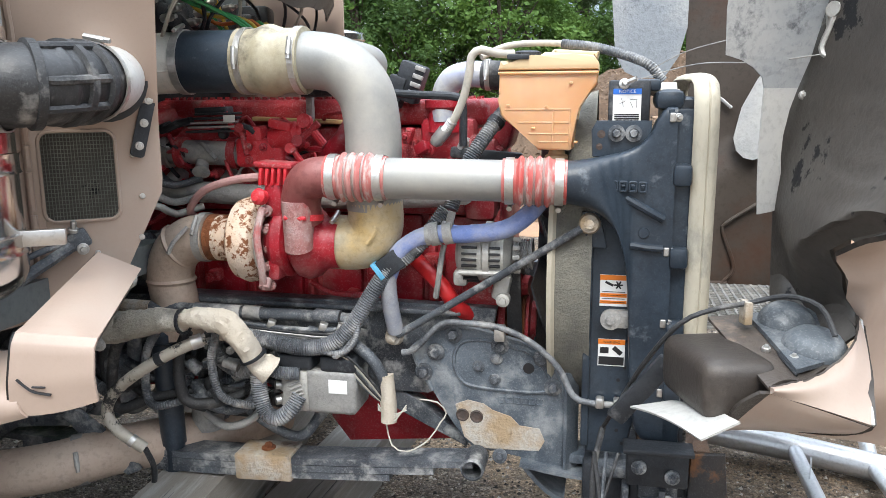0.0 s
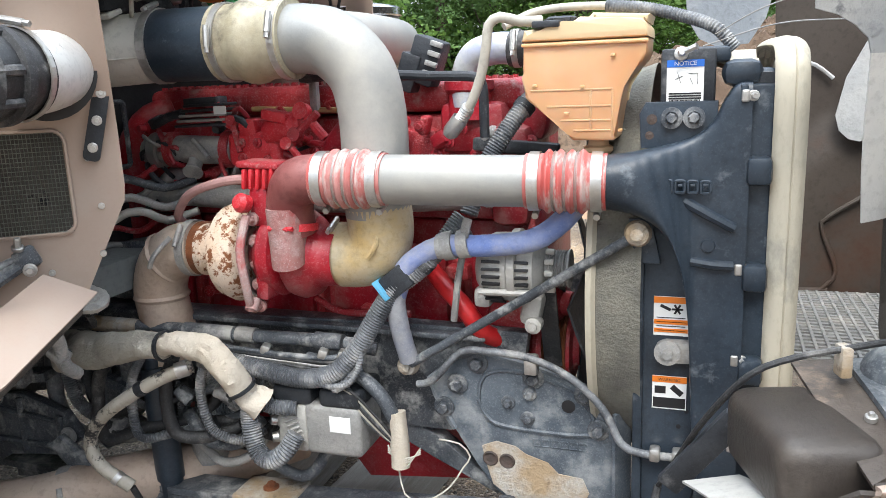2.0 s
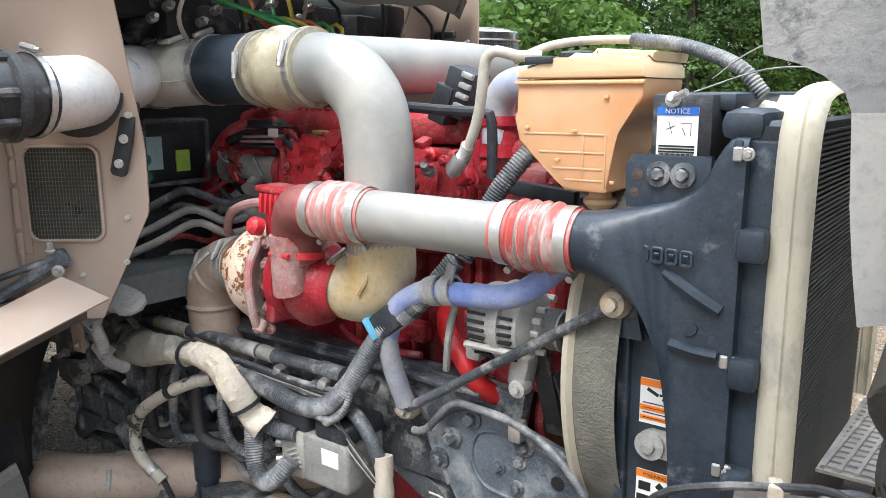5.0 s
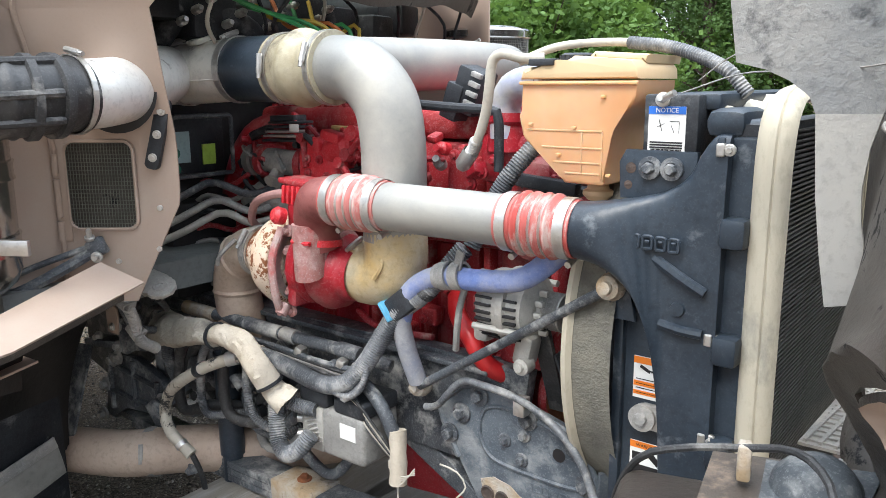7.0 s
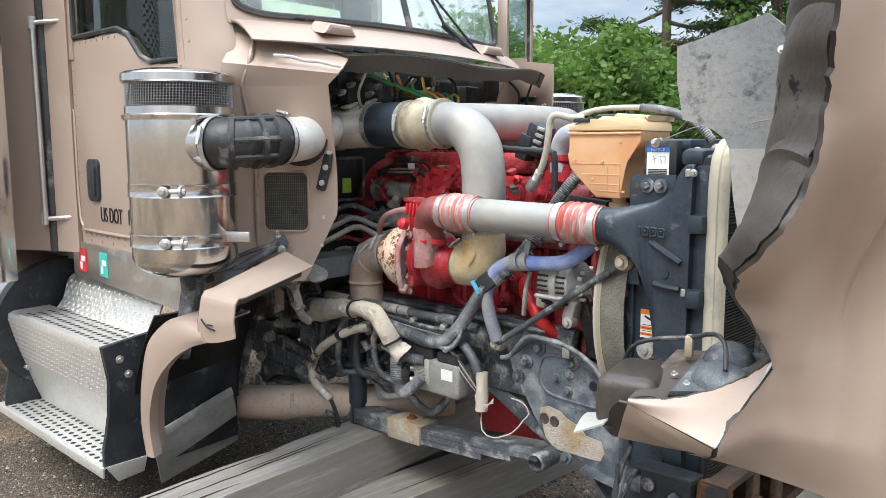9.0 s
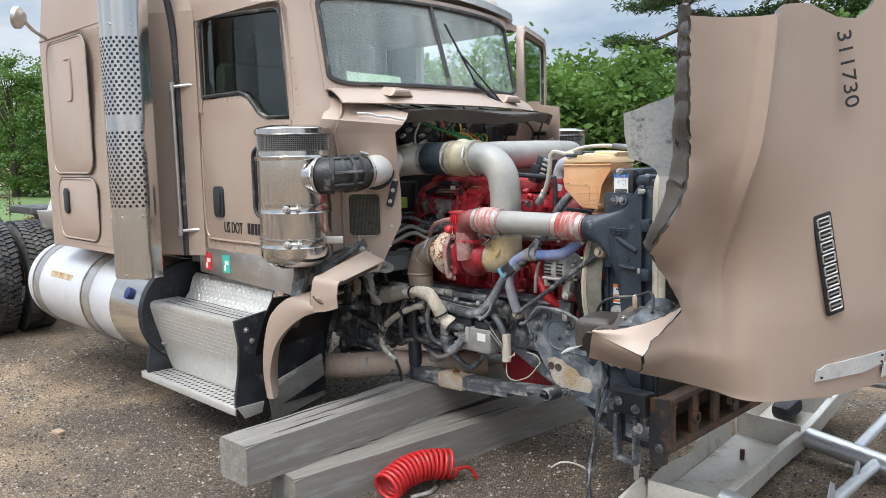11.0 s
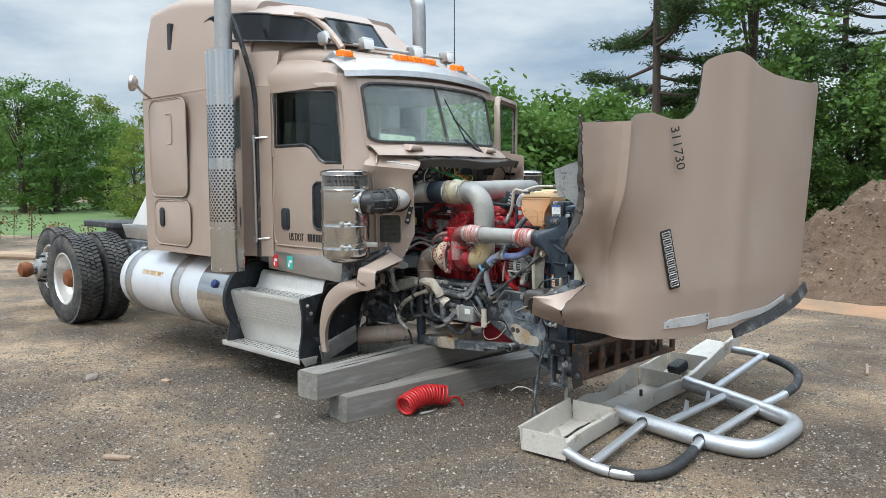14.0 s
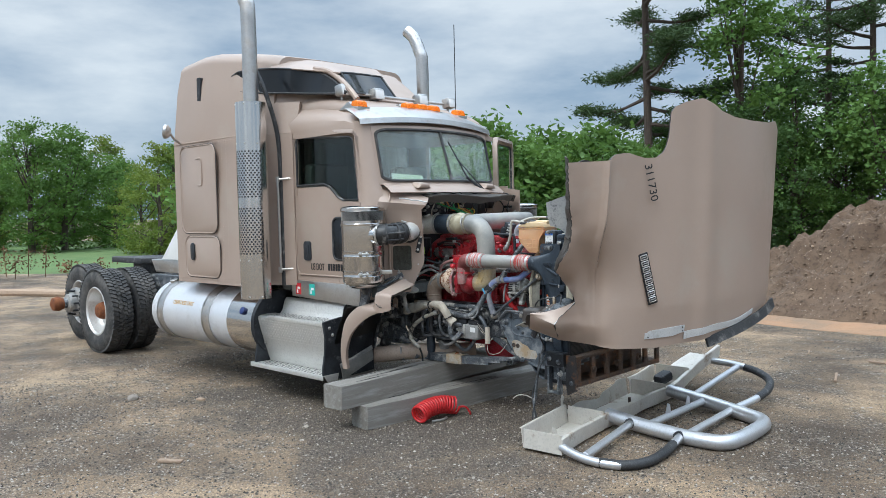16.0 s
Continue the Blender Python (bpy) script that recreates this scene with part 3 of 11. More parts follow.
GROUND = ground_material()
SOIL = mat("brown_soil", (0.095, 0.060, 0.038), 0.95, 0.0, (0.15, 0.098, 0.062), 2.0, 1.0, 18, 1.0, dirt=(0.25, 0.20, 0.155), dirt_at=0.64, dirt_scale=20, dirt_soft=0.06, fine=0.8)
CLAY = mat("orange_clay", (0.34, 0.195, 0.11), 0.95, 0.0, (0.21, 0.15, 0.10), 1.6, 1.0, 30, 0.5)
GRASS = mat("lawn_green", (0.085, 0.145, 0.042), 0.9, 0.0, (0.12, 0.17, 0.055), 0.8, 1.0, 20, 0.4)
CLOD = bpy.data.materials.new("mixed_soil_clods")
CLOD.use_nodes = True
clod_geo, clod_ramp = CLOD.node_tree.nodes.new("ShaderNodeNewGeometry"), CLOD.node_tree.nodes.new("ShaderNodeValToRGB")
for clod_at, clod_col in ((0.5, (0.105, 0.067, 0.042)), (0.9, (0.165, 0.112, 0.073))):
    clod_ramp.color_ramp.elements.new(clod_at).color = (*clod_col, 1)
clod_ramp.color_ramp.elements[0].color, clod_ramp.color_ramp.elements[-1].color = (0.075, 0.049, 0.032, 1), (0.34, 0.25, 0.17, 1)
CLOD.node_tree.links.new(clod_geo.outputs["Random Per Island"], clod_ramp.inputs["Fac"])
CLOD.node_tree.links.new(clod_ramp.outputs["Color"], CLOD.node_tree.nodes["Principled BSDF"].inputs["Base Color"])
CLOD.node_tree.nodes["Principled BSDF"].inputs["Roughness"].default_value = 0.95
STONE = mat("pale_stone", (0.42, 0.36, 0.30), 0.9, 0.0, (0.30, 0.27, 0.24), 12, 1.0, 60, 0.4, rand=0.3)
WOOD_CHIP = mat("bleached_wood_scrap", (0.38, 0.28, 0.20), 0.9, 0.0, (0.28, 0.19, 0.13), 9, 1.0, 60, 0.4, stretch=(1, 6, 6), rand=0.25)


def height(x, y):
    """The ground: nearly flat in the yard, with slight ruts, and uneven further out."""
    r = math.hypot(x, y - 1)
    e = 0.012 * noise.noise((x * 0.9, y * 0.9, 0)) + 0.006 * noise.noise((x * 3, y * 3, 5))
    far = max(0.0, min(1.0, (r - 12) / 30))
    return e * min(1.0, max(0.25, r / 6)) + far * 0.5 * noise.noise((x * 0.05, y * 0.05, 2))


def build_ground():
    bm = B()
    n_a, rings = 96, [0.0] + [0.35 * 1.11 ** k for k in range(78)]
    rows = []
    for r in rings:
        if r == 0:
            rows.append([bm.verts.new((0, 1, height(0, 1)))])
        else:
            rows.append([bm.verts.new((r * math.cos(2 * math.pi * a / n_a), 1 + r * math.sin(2 * math.pi * a / n_a),
                                       height(r * math.cos(2 * math.pi * a / n_a), 1 + r * math.sin(2 * math.pi * a / n_a)) if r < 150 else 0)) for a in range(n_a)])
    for a, b in zip(rows, rows[1:]):
        for j in range(n_a):
            if len(a) == 1:
                bm.faces.new((a[0], b[j], b[(j + 1) % n_a]))
            else:
                bm.faces.new((a[j], b[j], b[(j + 1) % n_a], a[(j + 1) % n_a]))
    me = finish(bm, "ground", GROUND)
    return tagged(new("ground", me), "grey gravel yard with brown soil patches", "ground", kind="structure")


build_ground()


def mound(name, cx, cy, rx, ry, top, material, label, category, seed, rough=0.12, nu=90, nv=36):
    bm = B()
    rows = []
    for j in range(nv + 1):
        s = j / nv
        row = []
        for i in range(nu):
            a = 2 * math.pi * i / nu
            x, y = cx + rx * s * math.cos(a), cy + ry * s * math.sin(a)
            w = 1 + 0.5 * noise.noise((math.cos(a) * 1.4, math.sin(a) * 1.4, seed))
            k = max(0.0, 1 - (s / min(1.0, 0.62 + 0.38 * w)) ** 1.5)
            z = top * k * (1 + 0.25 * noise.noise((x * 0.5, y * 0.5, seed + 3))) + rough * noise.noise((x * 1.7, y * 1.7, seed)) * min(1, k * 3)
            z += (0.6 * rough * noise.noise((x * 4, y * 4, seed)) + 0.45 * rough * noise.noise((x * 11, y * 11, seed))) * min(1, k * 3)
            row.append(bm.verts.new((x, y, max(z, 0) - (0.06 if j == nv else 0.0))))
            if j == 0:
                break
        rows.append(row)
    for a, b in zip(rows, rows[1:]):
        for i in range(nu):
            if len(a) == 1:
                bm.faces.new((a[0], b[i], b[(i + 1) % nu]))
            else:
                bm.faces.new((a[i], b[i], b[(i + 1) % nu], a[(i + 1) % nu]))
    return solo(name, bm, material, label, category)


mound("soil_mound", 2.4, 11.6, 5.6, 3.4, 1.95, SOIL, "large pile of brown soil mixed with gravel and wood scraps", "dirt pile", 4.0, 0.26, 200, 80)
def clods(cx, cy, rx, ry, top, count, seed):
    rng = random.Random(seed)
    verts, faces = [], []
    ob = [o for o in scene.objects if o.name.startswith("soil_mound")][-1]
    for _ in range(count):
        a, r = rng.uniform(0, 6.283), math.sqrt(rng.uniform(0.0, 0.96))
        x, y = cx + rx * r * math.cos(a), cy + ry * r * math.sin(a)
        hit, p, nrm, _i = ob.ray_cast(Vector((x, y, 20)) - ob.location, Vector((0, 0, -1)))
        if not hit:
            continue
        p, q, i = p + ob.location, rng.choice((0.007, 0.009, 0.012, 0.015, 0.019, 0.03)), len(verts)
        for k in range(5):
            w = q * rng.uniform(0.7, 1.3)
            verts.append((p.x + w * math.cos(1.257 * k + a), p.y + w * math.sin(1.257 * k + a), p.z - 0.01))
        verts.append((p.x + q * rng.uniform(-0.4, 0.4), p.y + q * rng.uniform(-0.4, 0.4), p.z + q * rng.uniform(0.3, 0.7)))
        faces += [(i + k, i + (k + 1) % 5, i + 5) for k in range(5)]
    me = bpy.data.meshes.new("clods")
    me.from_pydata(verts, [], faces)
    me.materials.append(CLOD)
    tagged(new("clods", me), "loose clods and stones on the soil pile", "soil", kind="stuff")


clods(2.4, 11.6, 5.6, 3.4, 1.95, 26000, 3)
mound("soil_mound", 6.5, 14.5, 5.0, 3.0, 2.1, SOIL, "further mound of brown soil near the trees", "dirt pile", 9.0, 0.26, 140, 60)
mound("clay_patch", 1.6, 8.6, 3.2, 0.9, 0.05, CLAY, "low smear of orange clay on the gravel", "clay patch", 2.0, 0.02, 60, 16)
mound("lawn", -40.0, 15.0, 22.0, 15.0, 0.25, GRASS, "distant strip of mown green lawn", "lawn", 2.5, 0.05)

# ---- trees ----
BARK = mat("pine_bark", (0.085, 0.065, 0.052), 0.95, 0.0, (0.055, 0.042, 0.034), 8, 1.0, 40, 0.8, stretch=(3, 3, 0.6))


def leaf_material(name, a, b):
    m = mat(name, a, 0.65, 0.0, b, 0.9, 1.0, 9.0, 0.0, fine=0.5, rand=0.22, spec=0.25)
    n, l = m.node_tree.nodes, m.node_tree.links
    bs = n["Principled BSDF"]
    tr = n.new("ShaderNodeBsdfTranslucent")
    tr.inputs["Color"].default_value = (a[0] * 1.6, a[1] * 1.5, a[2] * 1.2, 1)
    mx = n.new("ShaderNodeMixShader")
    mx.inputs["Fac"].default_value = 0.28
    l.new(bs.outputs[0], mx.inputs[1])
    l.new(tr.outputs[0], mx.inputs[2])
    l.new(mx.outputs[0], n["Material Output"].inputs["Surface"])
    return m


LEAF_A = leaf_material("broad_leaves", (0.115, 0.205, 0.05), (0.066, 0.135, 0.036))
LEAF_B = leaf_material("yellowish_leaves", (0.17, 0.22, 0.045), (0.09, 0.16, 0.035))
LEAF_C = leaf_material("dark_leaves", (0.085, 0.155, 0.05), (0.05, 0.10, 0.035))
NEEDLE = leaf_material("pine_needles", (0.068, 0.112, 0.046), (0.038, 0.07, 0.032))


def leaves(bm, centre, spread, count, size, rng, flat=0.6, needle=False):
    for _ in range(count):
        d = Vector((rng.gauss(0, 1), rng.gauss(0, 1), rng.gauss(0, flat)))
        c = centre + Vector((d.x * spread, d.y * spread, d.z * spread)) * 0.55
        a = Vector((rng.uniform(-1, 1), rng.uniform(-1, 1), rng.uniform(-0.5, 0.7))).normalized()
        b = a.orthogonal().normalized()
        b = (b * math.cos(q := rng.uniform(0, 6.3)) + a.cross(b) * math.sin(q))
        s = size * rng.uniform(0.6, 1.35)
        w = 0.20 if needle else 0.55
        p = [c - a * s, c + b * s * w, c + a * s, c - b * s * w]
        bm.faces.new([bm.verts.new(v) for v in p])


def broad_tree(name, h, crown, leaf_mat, seed, label, clumps=70, per=42, size=0.14, low=0.12):
    """A trunk with limbs and a ragged crown of leaf clumps."""
    rng = random.Random(seed)
    t = thing(name, (0, 0, 0), label, "tree", "broadleaf trees")
    bm, lf = B(), B()
    lean = Vector((rng.uniform(-0.05, 0.05) * h, rng.uniform(-0.05, 0.05) * h, h * 0.8))
    sweep(bm, spline([(0, 0, -0.1), lean * 0.4 + Vector((0.05, 0, 0)), lean], 0.4), lambda u: 0.028 * h * (1 - 0.8 * u) ** 1.1 + 0.01, 9)
    for k in range(clumps):
        z = rng.uniform(low, 1.0)
        prof = math.sin(math.pi * min(1.0, (z - low) / (1 - low) * 0.86 + 0.12)) ** 0.7
        a, rr = rng.uniform(0, 6.283), crown * prof * math.sqrt(rng.uniform(0.12, 1.0)) * rng.uniform(0.7, 1.15)
        c = Vector((rr * math.cos(a), rr * math.sin(a), z * h + rng.uniform(-0.3, 0.3))) + lean * (z * 0.6) - Vector((0, 0, lean.z * z * 0.6))
        leaves(lf, c, crown * rng.uniform(0.16, 0.30), per, size, rng)
        if k % 4 == 0:
            root = lean * max(0.15, z * 0.75)
            sweep(bm, spline([root, root.lerp(c, 0.5) + Vector((0, 0, -0.12)), c], 0.5), lambda u: 0.012 * h * (1 - 0.85 * u) * 0.5 + 0.006, 6)
    part("trunk", bm, BARK, t)
    part("crown", lf, leaf_mat, t, smooth=False)
    return t


def pine_tree(name, h, seed, label, bare=0.28, reach=0.24, gap=1.0, needles=90):
    rng = random.Random(seed)
    t = thing(name, (0, 0, 0), label, "tree", "tall pines")
    bm, lf = B(), B()
    sweep(bm, spline([(0, 0, -0.1), (0.12, 0.05, h * 0.5), (0.0, 0.1, h)], 0.6), lambda u: 0.0085 * h * (1 - 0.85 * u) + 0.012, 10)
    z = bare * h
    while z < h * 0.98:
        k = (z / h - bare) / (1 - bare)
        span = reach * h * (0.55 + 0.75 * math.sin(math.pi * (0.2 + 0.75 * k))) * 0.62 * rng.uniform(0.55, 1.2)
        a = rng.uniform(0, 6.283)
        root = Vector((0.1, 0.05, z))
        tip = root + Vector((span * math.cos(a), span * math.sin(a), span * rng.uniform(-0.12, 0.28)))
        mid = root.lerp(tip, 0.5) + Vector((0, 0, -0.08 * span))
        line = spline([root, mid, tip], 0.35)
        sweep(bm, line, lambda u: 0.012 * h * 0.3 * (1 - 0.8 * u) + 0.008, 6)
        for q in range(rng.randint(10, 15)):
            c = line[min(len(line) - 1, int(len(line) * rng.uniform(0.5, 1.0)))] + Vector((rng.uniform(-1, 1), rng.uniform(-1, 1), rng.uniform(-0.1, 0.4))) * 0.12 * span
            leaves(lf, c, 0.27 + 0.055 * span, needles, 0.10, rng, 0.36, True)
        z += h * rng.uniform(0.009, 0.020) * gap
    part("trunk", bm, BARK, t)
    part("crown", lf, NEEDLE, t, smooth=False)
    return t


def plant(ob, x, y, s=1.0, turn=0.0):
    c = copy_thing(ob, pose(x, y, height(x, y) - 0.05, 0, 0, turn) @ Matrix.Diagonal((s, s, s, 1)))
    c.matrix_basis = pose(x, y, height(x, y) - 0.05, 0, 0, turn) @ Matrix.Diagonal((s, s, s, 1))
    return c


def polar(deg, dist, eye=(3.9, -2.7)):
    """A spot at an angle to the left of straight ahead (+y) and a distance."""
    return eye[0] - dist * math.sin(radians(deg)), eye[1] + dist * math.cos(radians(deg))


def build_trees():
    rng = random.Random(11)
    kinds = [broad_tree("broadleaf_tree", 7.0, 2.6, LEAF_A, 1, "leafy green broadleaf tree at the yard's edge", 100, 84, 0.10, 0.05),
             broad_tree("broadleaf_tree", 7.5, 2.3, LEAF_B, 2, "yellow-green young tree at the yard's edge", 84, 84, 0.095, 0.08),
             broad_tree("broadleaf_tree", 9.0, 3.0, LEAF_C, 3, "dark green dense tree of the wood edge", 96, 76, 0.12, 0.04),
             broad_tree("broadleaf_tree", 8.5, 2.2, LEAF_A, 4, "tall slender green tree with gaps in its crown", 84, 84, 0.092, 0.1)]
    pine = pine_tree("pine_tree", 17.0, 5, "tall pine with long bare limbs and tufted needles", 0.22)
    pine2 = pine_tree("pine_tree", 16.0, 6, "tall dark pine at the edge of the wood", 0.25, 0.17, 1.4, 44)
    bush = broad_tree("bush", 3.3, 1.7, LEAF_A, 8, "bright green bushy young trees behind the truck", 90, 60, 0.08, 0.0)
    tagged(bush, category="bush", group="bushes")
    spots = []
    # wood edge, by angle from the yard: low on the open side, near and tall behind the truck's nose
    for deg in range(-12, 88, 3):
        near = 29 if deg < 26 else 33 if deg < 50 else 37 if deg < 58 else 50
        for row in range(2):
            d = near + 4.0 * row + rng.uniform(-1.5, 1.5)
            s = rng.uniform(0.8, 1.1) * (0.62 if deg < 22 else 0.60 if deg < 30 else 0.5 if deg < 44 else 0.58 if deg < 58 else 0.74)
            k = rng.choice((0, 0, 1, 3) if deg > 50 else (0, 0, 3) if deg > 26 else (2, 0, 0, 3))
            if row:
                s *= 1.12
            x, y = polar(deg + rng.uniform(-1.5, 1.5), d)
            spots.append((k, x, y, s))
    for k, x, y, s in spots:
        plant(kinds[k], x, y, s, rng.uniform(0, 360))
    for k in range(16):
        x, y = polar(30 + 1.9 * k + rng.uniform(-0.7, 0.7), 18.5 + rng.uniform(-1.2, 1.6))
        plant(bush, x, y, rng.uniform(0.75, 1.05), rng.uniform(0, 360))
    for deg, d, s, which in ((28.8, 30, 1.15, 0), (17.6, 33, 1.05, 1), (15.0, 32, 1.05, 1), (11.6, 31, 1.1, 1), (7.5, 33, 1.05, 1), (4, 32, 1.1, 1), (-1, 31, 1.0, 1), (-6, 32, 1.1, 1)):
        x, y = polar(deg, d)
        plant((pine, pine2)[which], x, y, s, rng.uniform(0, 360))
    for deg, d, s, k in ((22.3, 29, 1.10, 3), (13.6, 28, 0.85, 0), (71.5, 40, 0.72, 3), (69.6, 41, 0.84, 0), (66.5, 42, 0.66, 0), (63.6, 34, 0.62, 1), (64.8, 36, 0.52, 1), (73.5, 43, 0.58, 0), (76, 42, 0.66, 3)):
        x, y = polar(deg, d)
        plant(kinds[k], x, y, s, rng.uniform(0, 360))
    # the patterns themselves stand in the back row
    for j, ob in enumerate(kinds + [bush, pine, pine2]):
        x, y = polar(-28 - 4 * j, 36)
        ob.location = (x, y, height(x, y) - 0.05)


build_trees()

# ---- truck: sleeper, cab, running gear ----
YC = 2.30            # middle of the cab and sleeper
SIDE, SLEEP = 1.45, 1.20


def loft(bm, sections, n=8):
    """A shell through cross-sections (x, half width below, half width at the shoulder, z below, z shoulder, z top, corner radius)."""
    rings = []
    for x, w0, w1, z0, z1, z2, r in sections:
        half = [(w0, z0), (w0 + 0.4 * (w1 - w0), z0 + 0.5 * (z1 - z0)), (w1, z1)]
        top_w = w1 - 0.10
        half += [(w1 + (top_w - w1) * 0.6, z1 + 0.75 * (z2 - r - z1))]
        for k in range(n + 1):
            a = radians(90 * k / n)
            half.append((top_w - r + r * math.cos(a), z2 - r + r * math.sin(a)))
        half.append((top_w * 0.4, z2 + 0.012))
        pts = [(YC - w, z) for w, z in half] + [(YC + w, z) for w, z in half[::-1]]
        rings.append([bm.verts.new((x, y, z)) for y, z in pts])
    for a, b in zip(rings, rings[1:]):
        for j in range(len(a) - 1):
            bm.faces.new((a[j], a[j + 1], b[j + 1], b[j]))
        bm.faces.new((a[-1], a[0], b[0], b[-1]))
    bm.faces.new(rings[0])
    bm.faces.new(rings[-1][::-1])
    return bm


def rivets(bm, pts, axis=(0, -1, 0), r=0.006):
    for p in pts:
        lathe(bm, [(-0.001, r), (0.0015, r * 0.85), (0.003, 0)], p, axis, 8)
    return bm


def line_of(a, b, n):
    return [Vector(a).lerp(Vector(b), k / (n - 1)) for k in range(n)]


truck = thing("truck_tractor", (-2.6, YC, 0.0), "tan conventional truck tractor, wrecked, front wheels and hood torn off", "truck")


def build_sleeper():
    bm = B()
    w = YC - SLEEP
    loft(bm, [(-3.62, w - 0.03, w - 0.05, 0.98, 2.36, 3.15, 0.14), (-3.58, w, w - 0.003, 0.98, 2.36, 3.20, 0.13), (-3.2, w, w - 0.003, 0.98, 2.36, 3.23, 0.13),
              (-2.95, w, w - 0.006, 0.98, 2.36, 3.22, 0.13), (-2.6, w, w - 0.08, 0.98, 2.38, 3.18, 0.13), (-2.28, w, w - 0.16, 0.98, 2.40, 3.13, 0.12), (-2.16, w - 0.05, w - 0.22, 1.0, 2.40, 3.10, 0.12)])
    ob = part("sleeper_box", bm, TAN, truck, "tan riveted sleeper box with rounded roof edges")
    # roof cap running down over the cab
    bm = B()
    loft(bm, [(-2.20, 0.86, 0.86, 2.30, 2.45, 2.74, 0.13), (-1.9, 0.86, 0.86, 2.30, 2.44, 2.70, 0.13), (-1.6, 0.86, 0.85, 2.30, 2.42, 2.66, 0.11),
              (-1.35, 0.86, 0.85, 2.30, 2.42, 2.615, 0.10), (-1.15, 0.855, 0.84, 2.30, 2.40, 2.555, 0.08), (-1.02, 0.84, 0.83, 2.30, 2.36, 2.48, 0.06), (-0.96, 0.80, 0.79, 2.30, 2.34, 2.41, 0.04)])
    part("cab_roof", bm, TAN, truck, "tan cab roof below the raised sleeper roof")
    bm = B()
    loft(bm, [(-2.30, 0.90, 0.88, 2.45, 2.62, 3.10, 0.10), (-2.0, 0.80, 0.79, 2.45, 2.62, 3.02, 0.10), (-1.75, 0.73, 0.72, 2.45, 2.60, 2.87, 0.09),
              (-1.58, 0.70, 0.69, 2.45, 2.58, 2.74, 0.06), (-1.40, 0.67, 0.66, 2.45, 2.56, 2.64, 0.04)])
    for q in bm.verts:
        if q.co.y > YC and q.co.x > -2.25:
            q.co.y = YC + (q.co.y - YC) * 0.85
    part("raised_roof", bm, TAN, truck, "tan raised roof sloping down over the cab")

    def brow(y):
        b = 1 - ((y - YC) / 0.68) ** 2
        return Vector((-1.40 - 0.26 * b, y, 2.845 + 0.075 * b)), Vector((-1.25 - 0.21 * b, y, 2.655 + 0.045 * b))
    bm = B()

    def crest(u, v):
        y = 1.615 + 0.745 * u
        f = brow(y)[0]
        e = min(1.0, 3.0 * u) ** 0.6
        back = Vector((-2.22, 1.462 + 1.2 * u, 2.985 + 0.12 * e))
        return f.lerp(back, v) + Vector((0, 0, (0.004 + 0.03 * e) * math.sin(math.pi * v)))
    sheet(bm, crest, 16, 10, 0.010)
    part("roof_crest", bm, TAN, truck)
    for s in (1,):
        bm = B()
        fix = lambda p: Vector((p[0], YC + s * (p[1] - YC), p[2]))
        tube(bm, [fix(p) for p in ((-1.72, 1.60, 2.925), (-1.55, 1.615, 2.88), (-1.40, 1.625, 2.79), (-1.27, 1.63, 2.68), (-1.20, 1.64, 2.60))], 0.026, 10)
        part("roof_pillar", bm, TAN, truck)
    # seams, doors, slot
    y = SLEEP - 0.004
    for nm, x0, x1, z0, z1, h in (("sleeper_hatch", -3.45, -2.79, 1.48, 2.32, True), ("luggage_door", -3.40, -2.76, 1.05, 1.43, False)):
        bm = B()
        prism(bm, rounded(x1 - x0, z1 - z0, 0.09, (x0 + x1) / 2, (z0 + z1) / 2), y + 0.012, y + 0.0005, bev=0.002)
        door = part(nm, bm, TAN, truck)
        bm = B()
        ring = rounded(x1 - x0 + 0.012, z1 - z0 + 0.012, 0.095, (x0 + x1) / 2, (z0 + z1) / 2)
        sweep(bm, [Vector((a, y + 0.001, b)) for a, b in ring + ring[:1]], 0.0055, 6)
        part("edge_bead", bm, TAN, door)
        bm = B()
        ring = rounded(x1 - x0 + 0.030, z1 - z0 + 0.030, 0.10, (x0 + x1) / 2, (z0 + z1) / 2)
        sweep(bm, [Vector((a, y + 0.003, b)) for a, b in ring + ring[:1]], 0.0028, 6)
        part("gasket", bm, RUBBER, door)
        bm = B()
        if h:
            tube(bm, [(-3.14, y + 0.002, 2.20), (-3.06, y, 2.20), (-3.035, y - 0.003, 2.17), (-3.035, y - 0.003, 1.97), (-3.06, y, 1.94), (-3.12, y + 0.002, 1.94)], 0.008, 8)
            part("pressed_bead", bm, TAN, door)
        else:
            prism(bm, rounded(0.075, 0.17, 0.03, -3.25, 1.29), y - 0.002, y - 0.014, bev=0.004)
            part("handle", bm, BLACK, door, "black recessed latch handle")
    bm = B()
    prism(bm, rounded(0.065, 0.27, 0.015, -3.13, 2.86), y + 0.2, y + 0.052, m=pose(0, 0, 0))
    part("side_vent", bm, BLACK, truck, "narrow black side vent slot")
    bm = B()
    box(bm, (-2.9, y + 0.006, 2.365), (1.36, 0.012, 0.012), bev=0.003)
    rivets(bm, line_of((-3.52, y + 0.008, 2.335), (-2.3, y + 0.008, 2.335), 30))
    rivets(bm, line_of((-2.68, y + 0.002, 1.06), (-2.68, y + 0.01, 2.3), 30))
    rivets(bm, line_of((-2.60, y + 0.002, 1.06), (-2.60, y + 0.01, 2.3), 30))
    rivets(bm, line_of((-3.53, y + 0.002, 1.02), (-2.35, y + 0.002, 1.02), 26))
    rivets(bm, line_of((-3.53, y + 0.002, 1.06), (-3.53, y + 0.01, 2.3), 26))
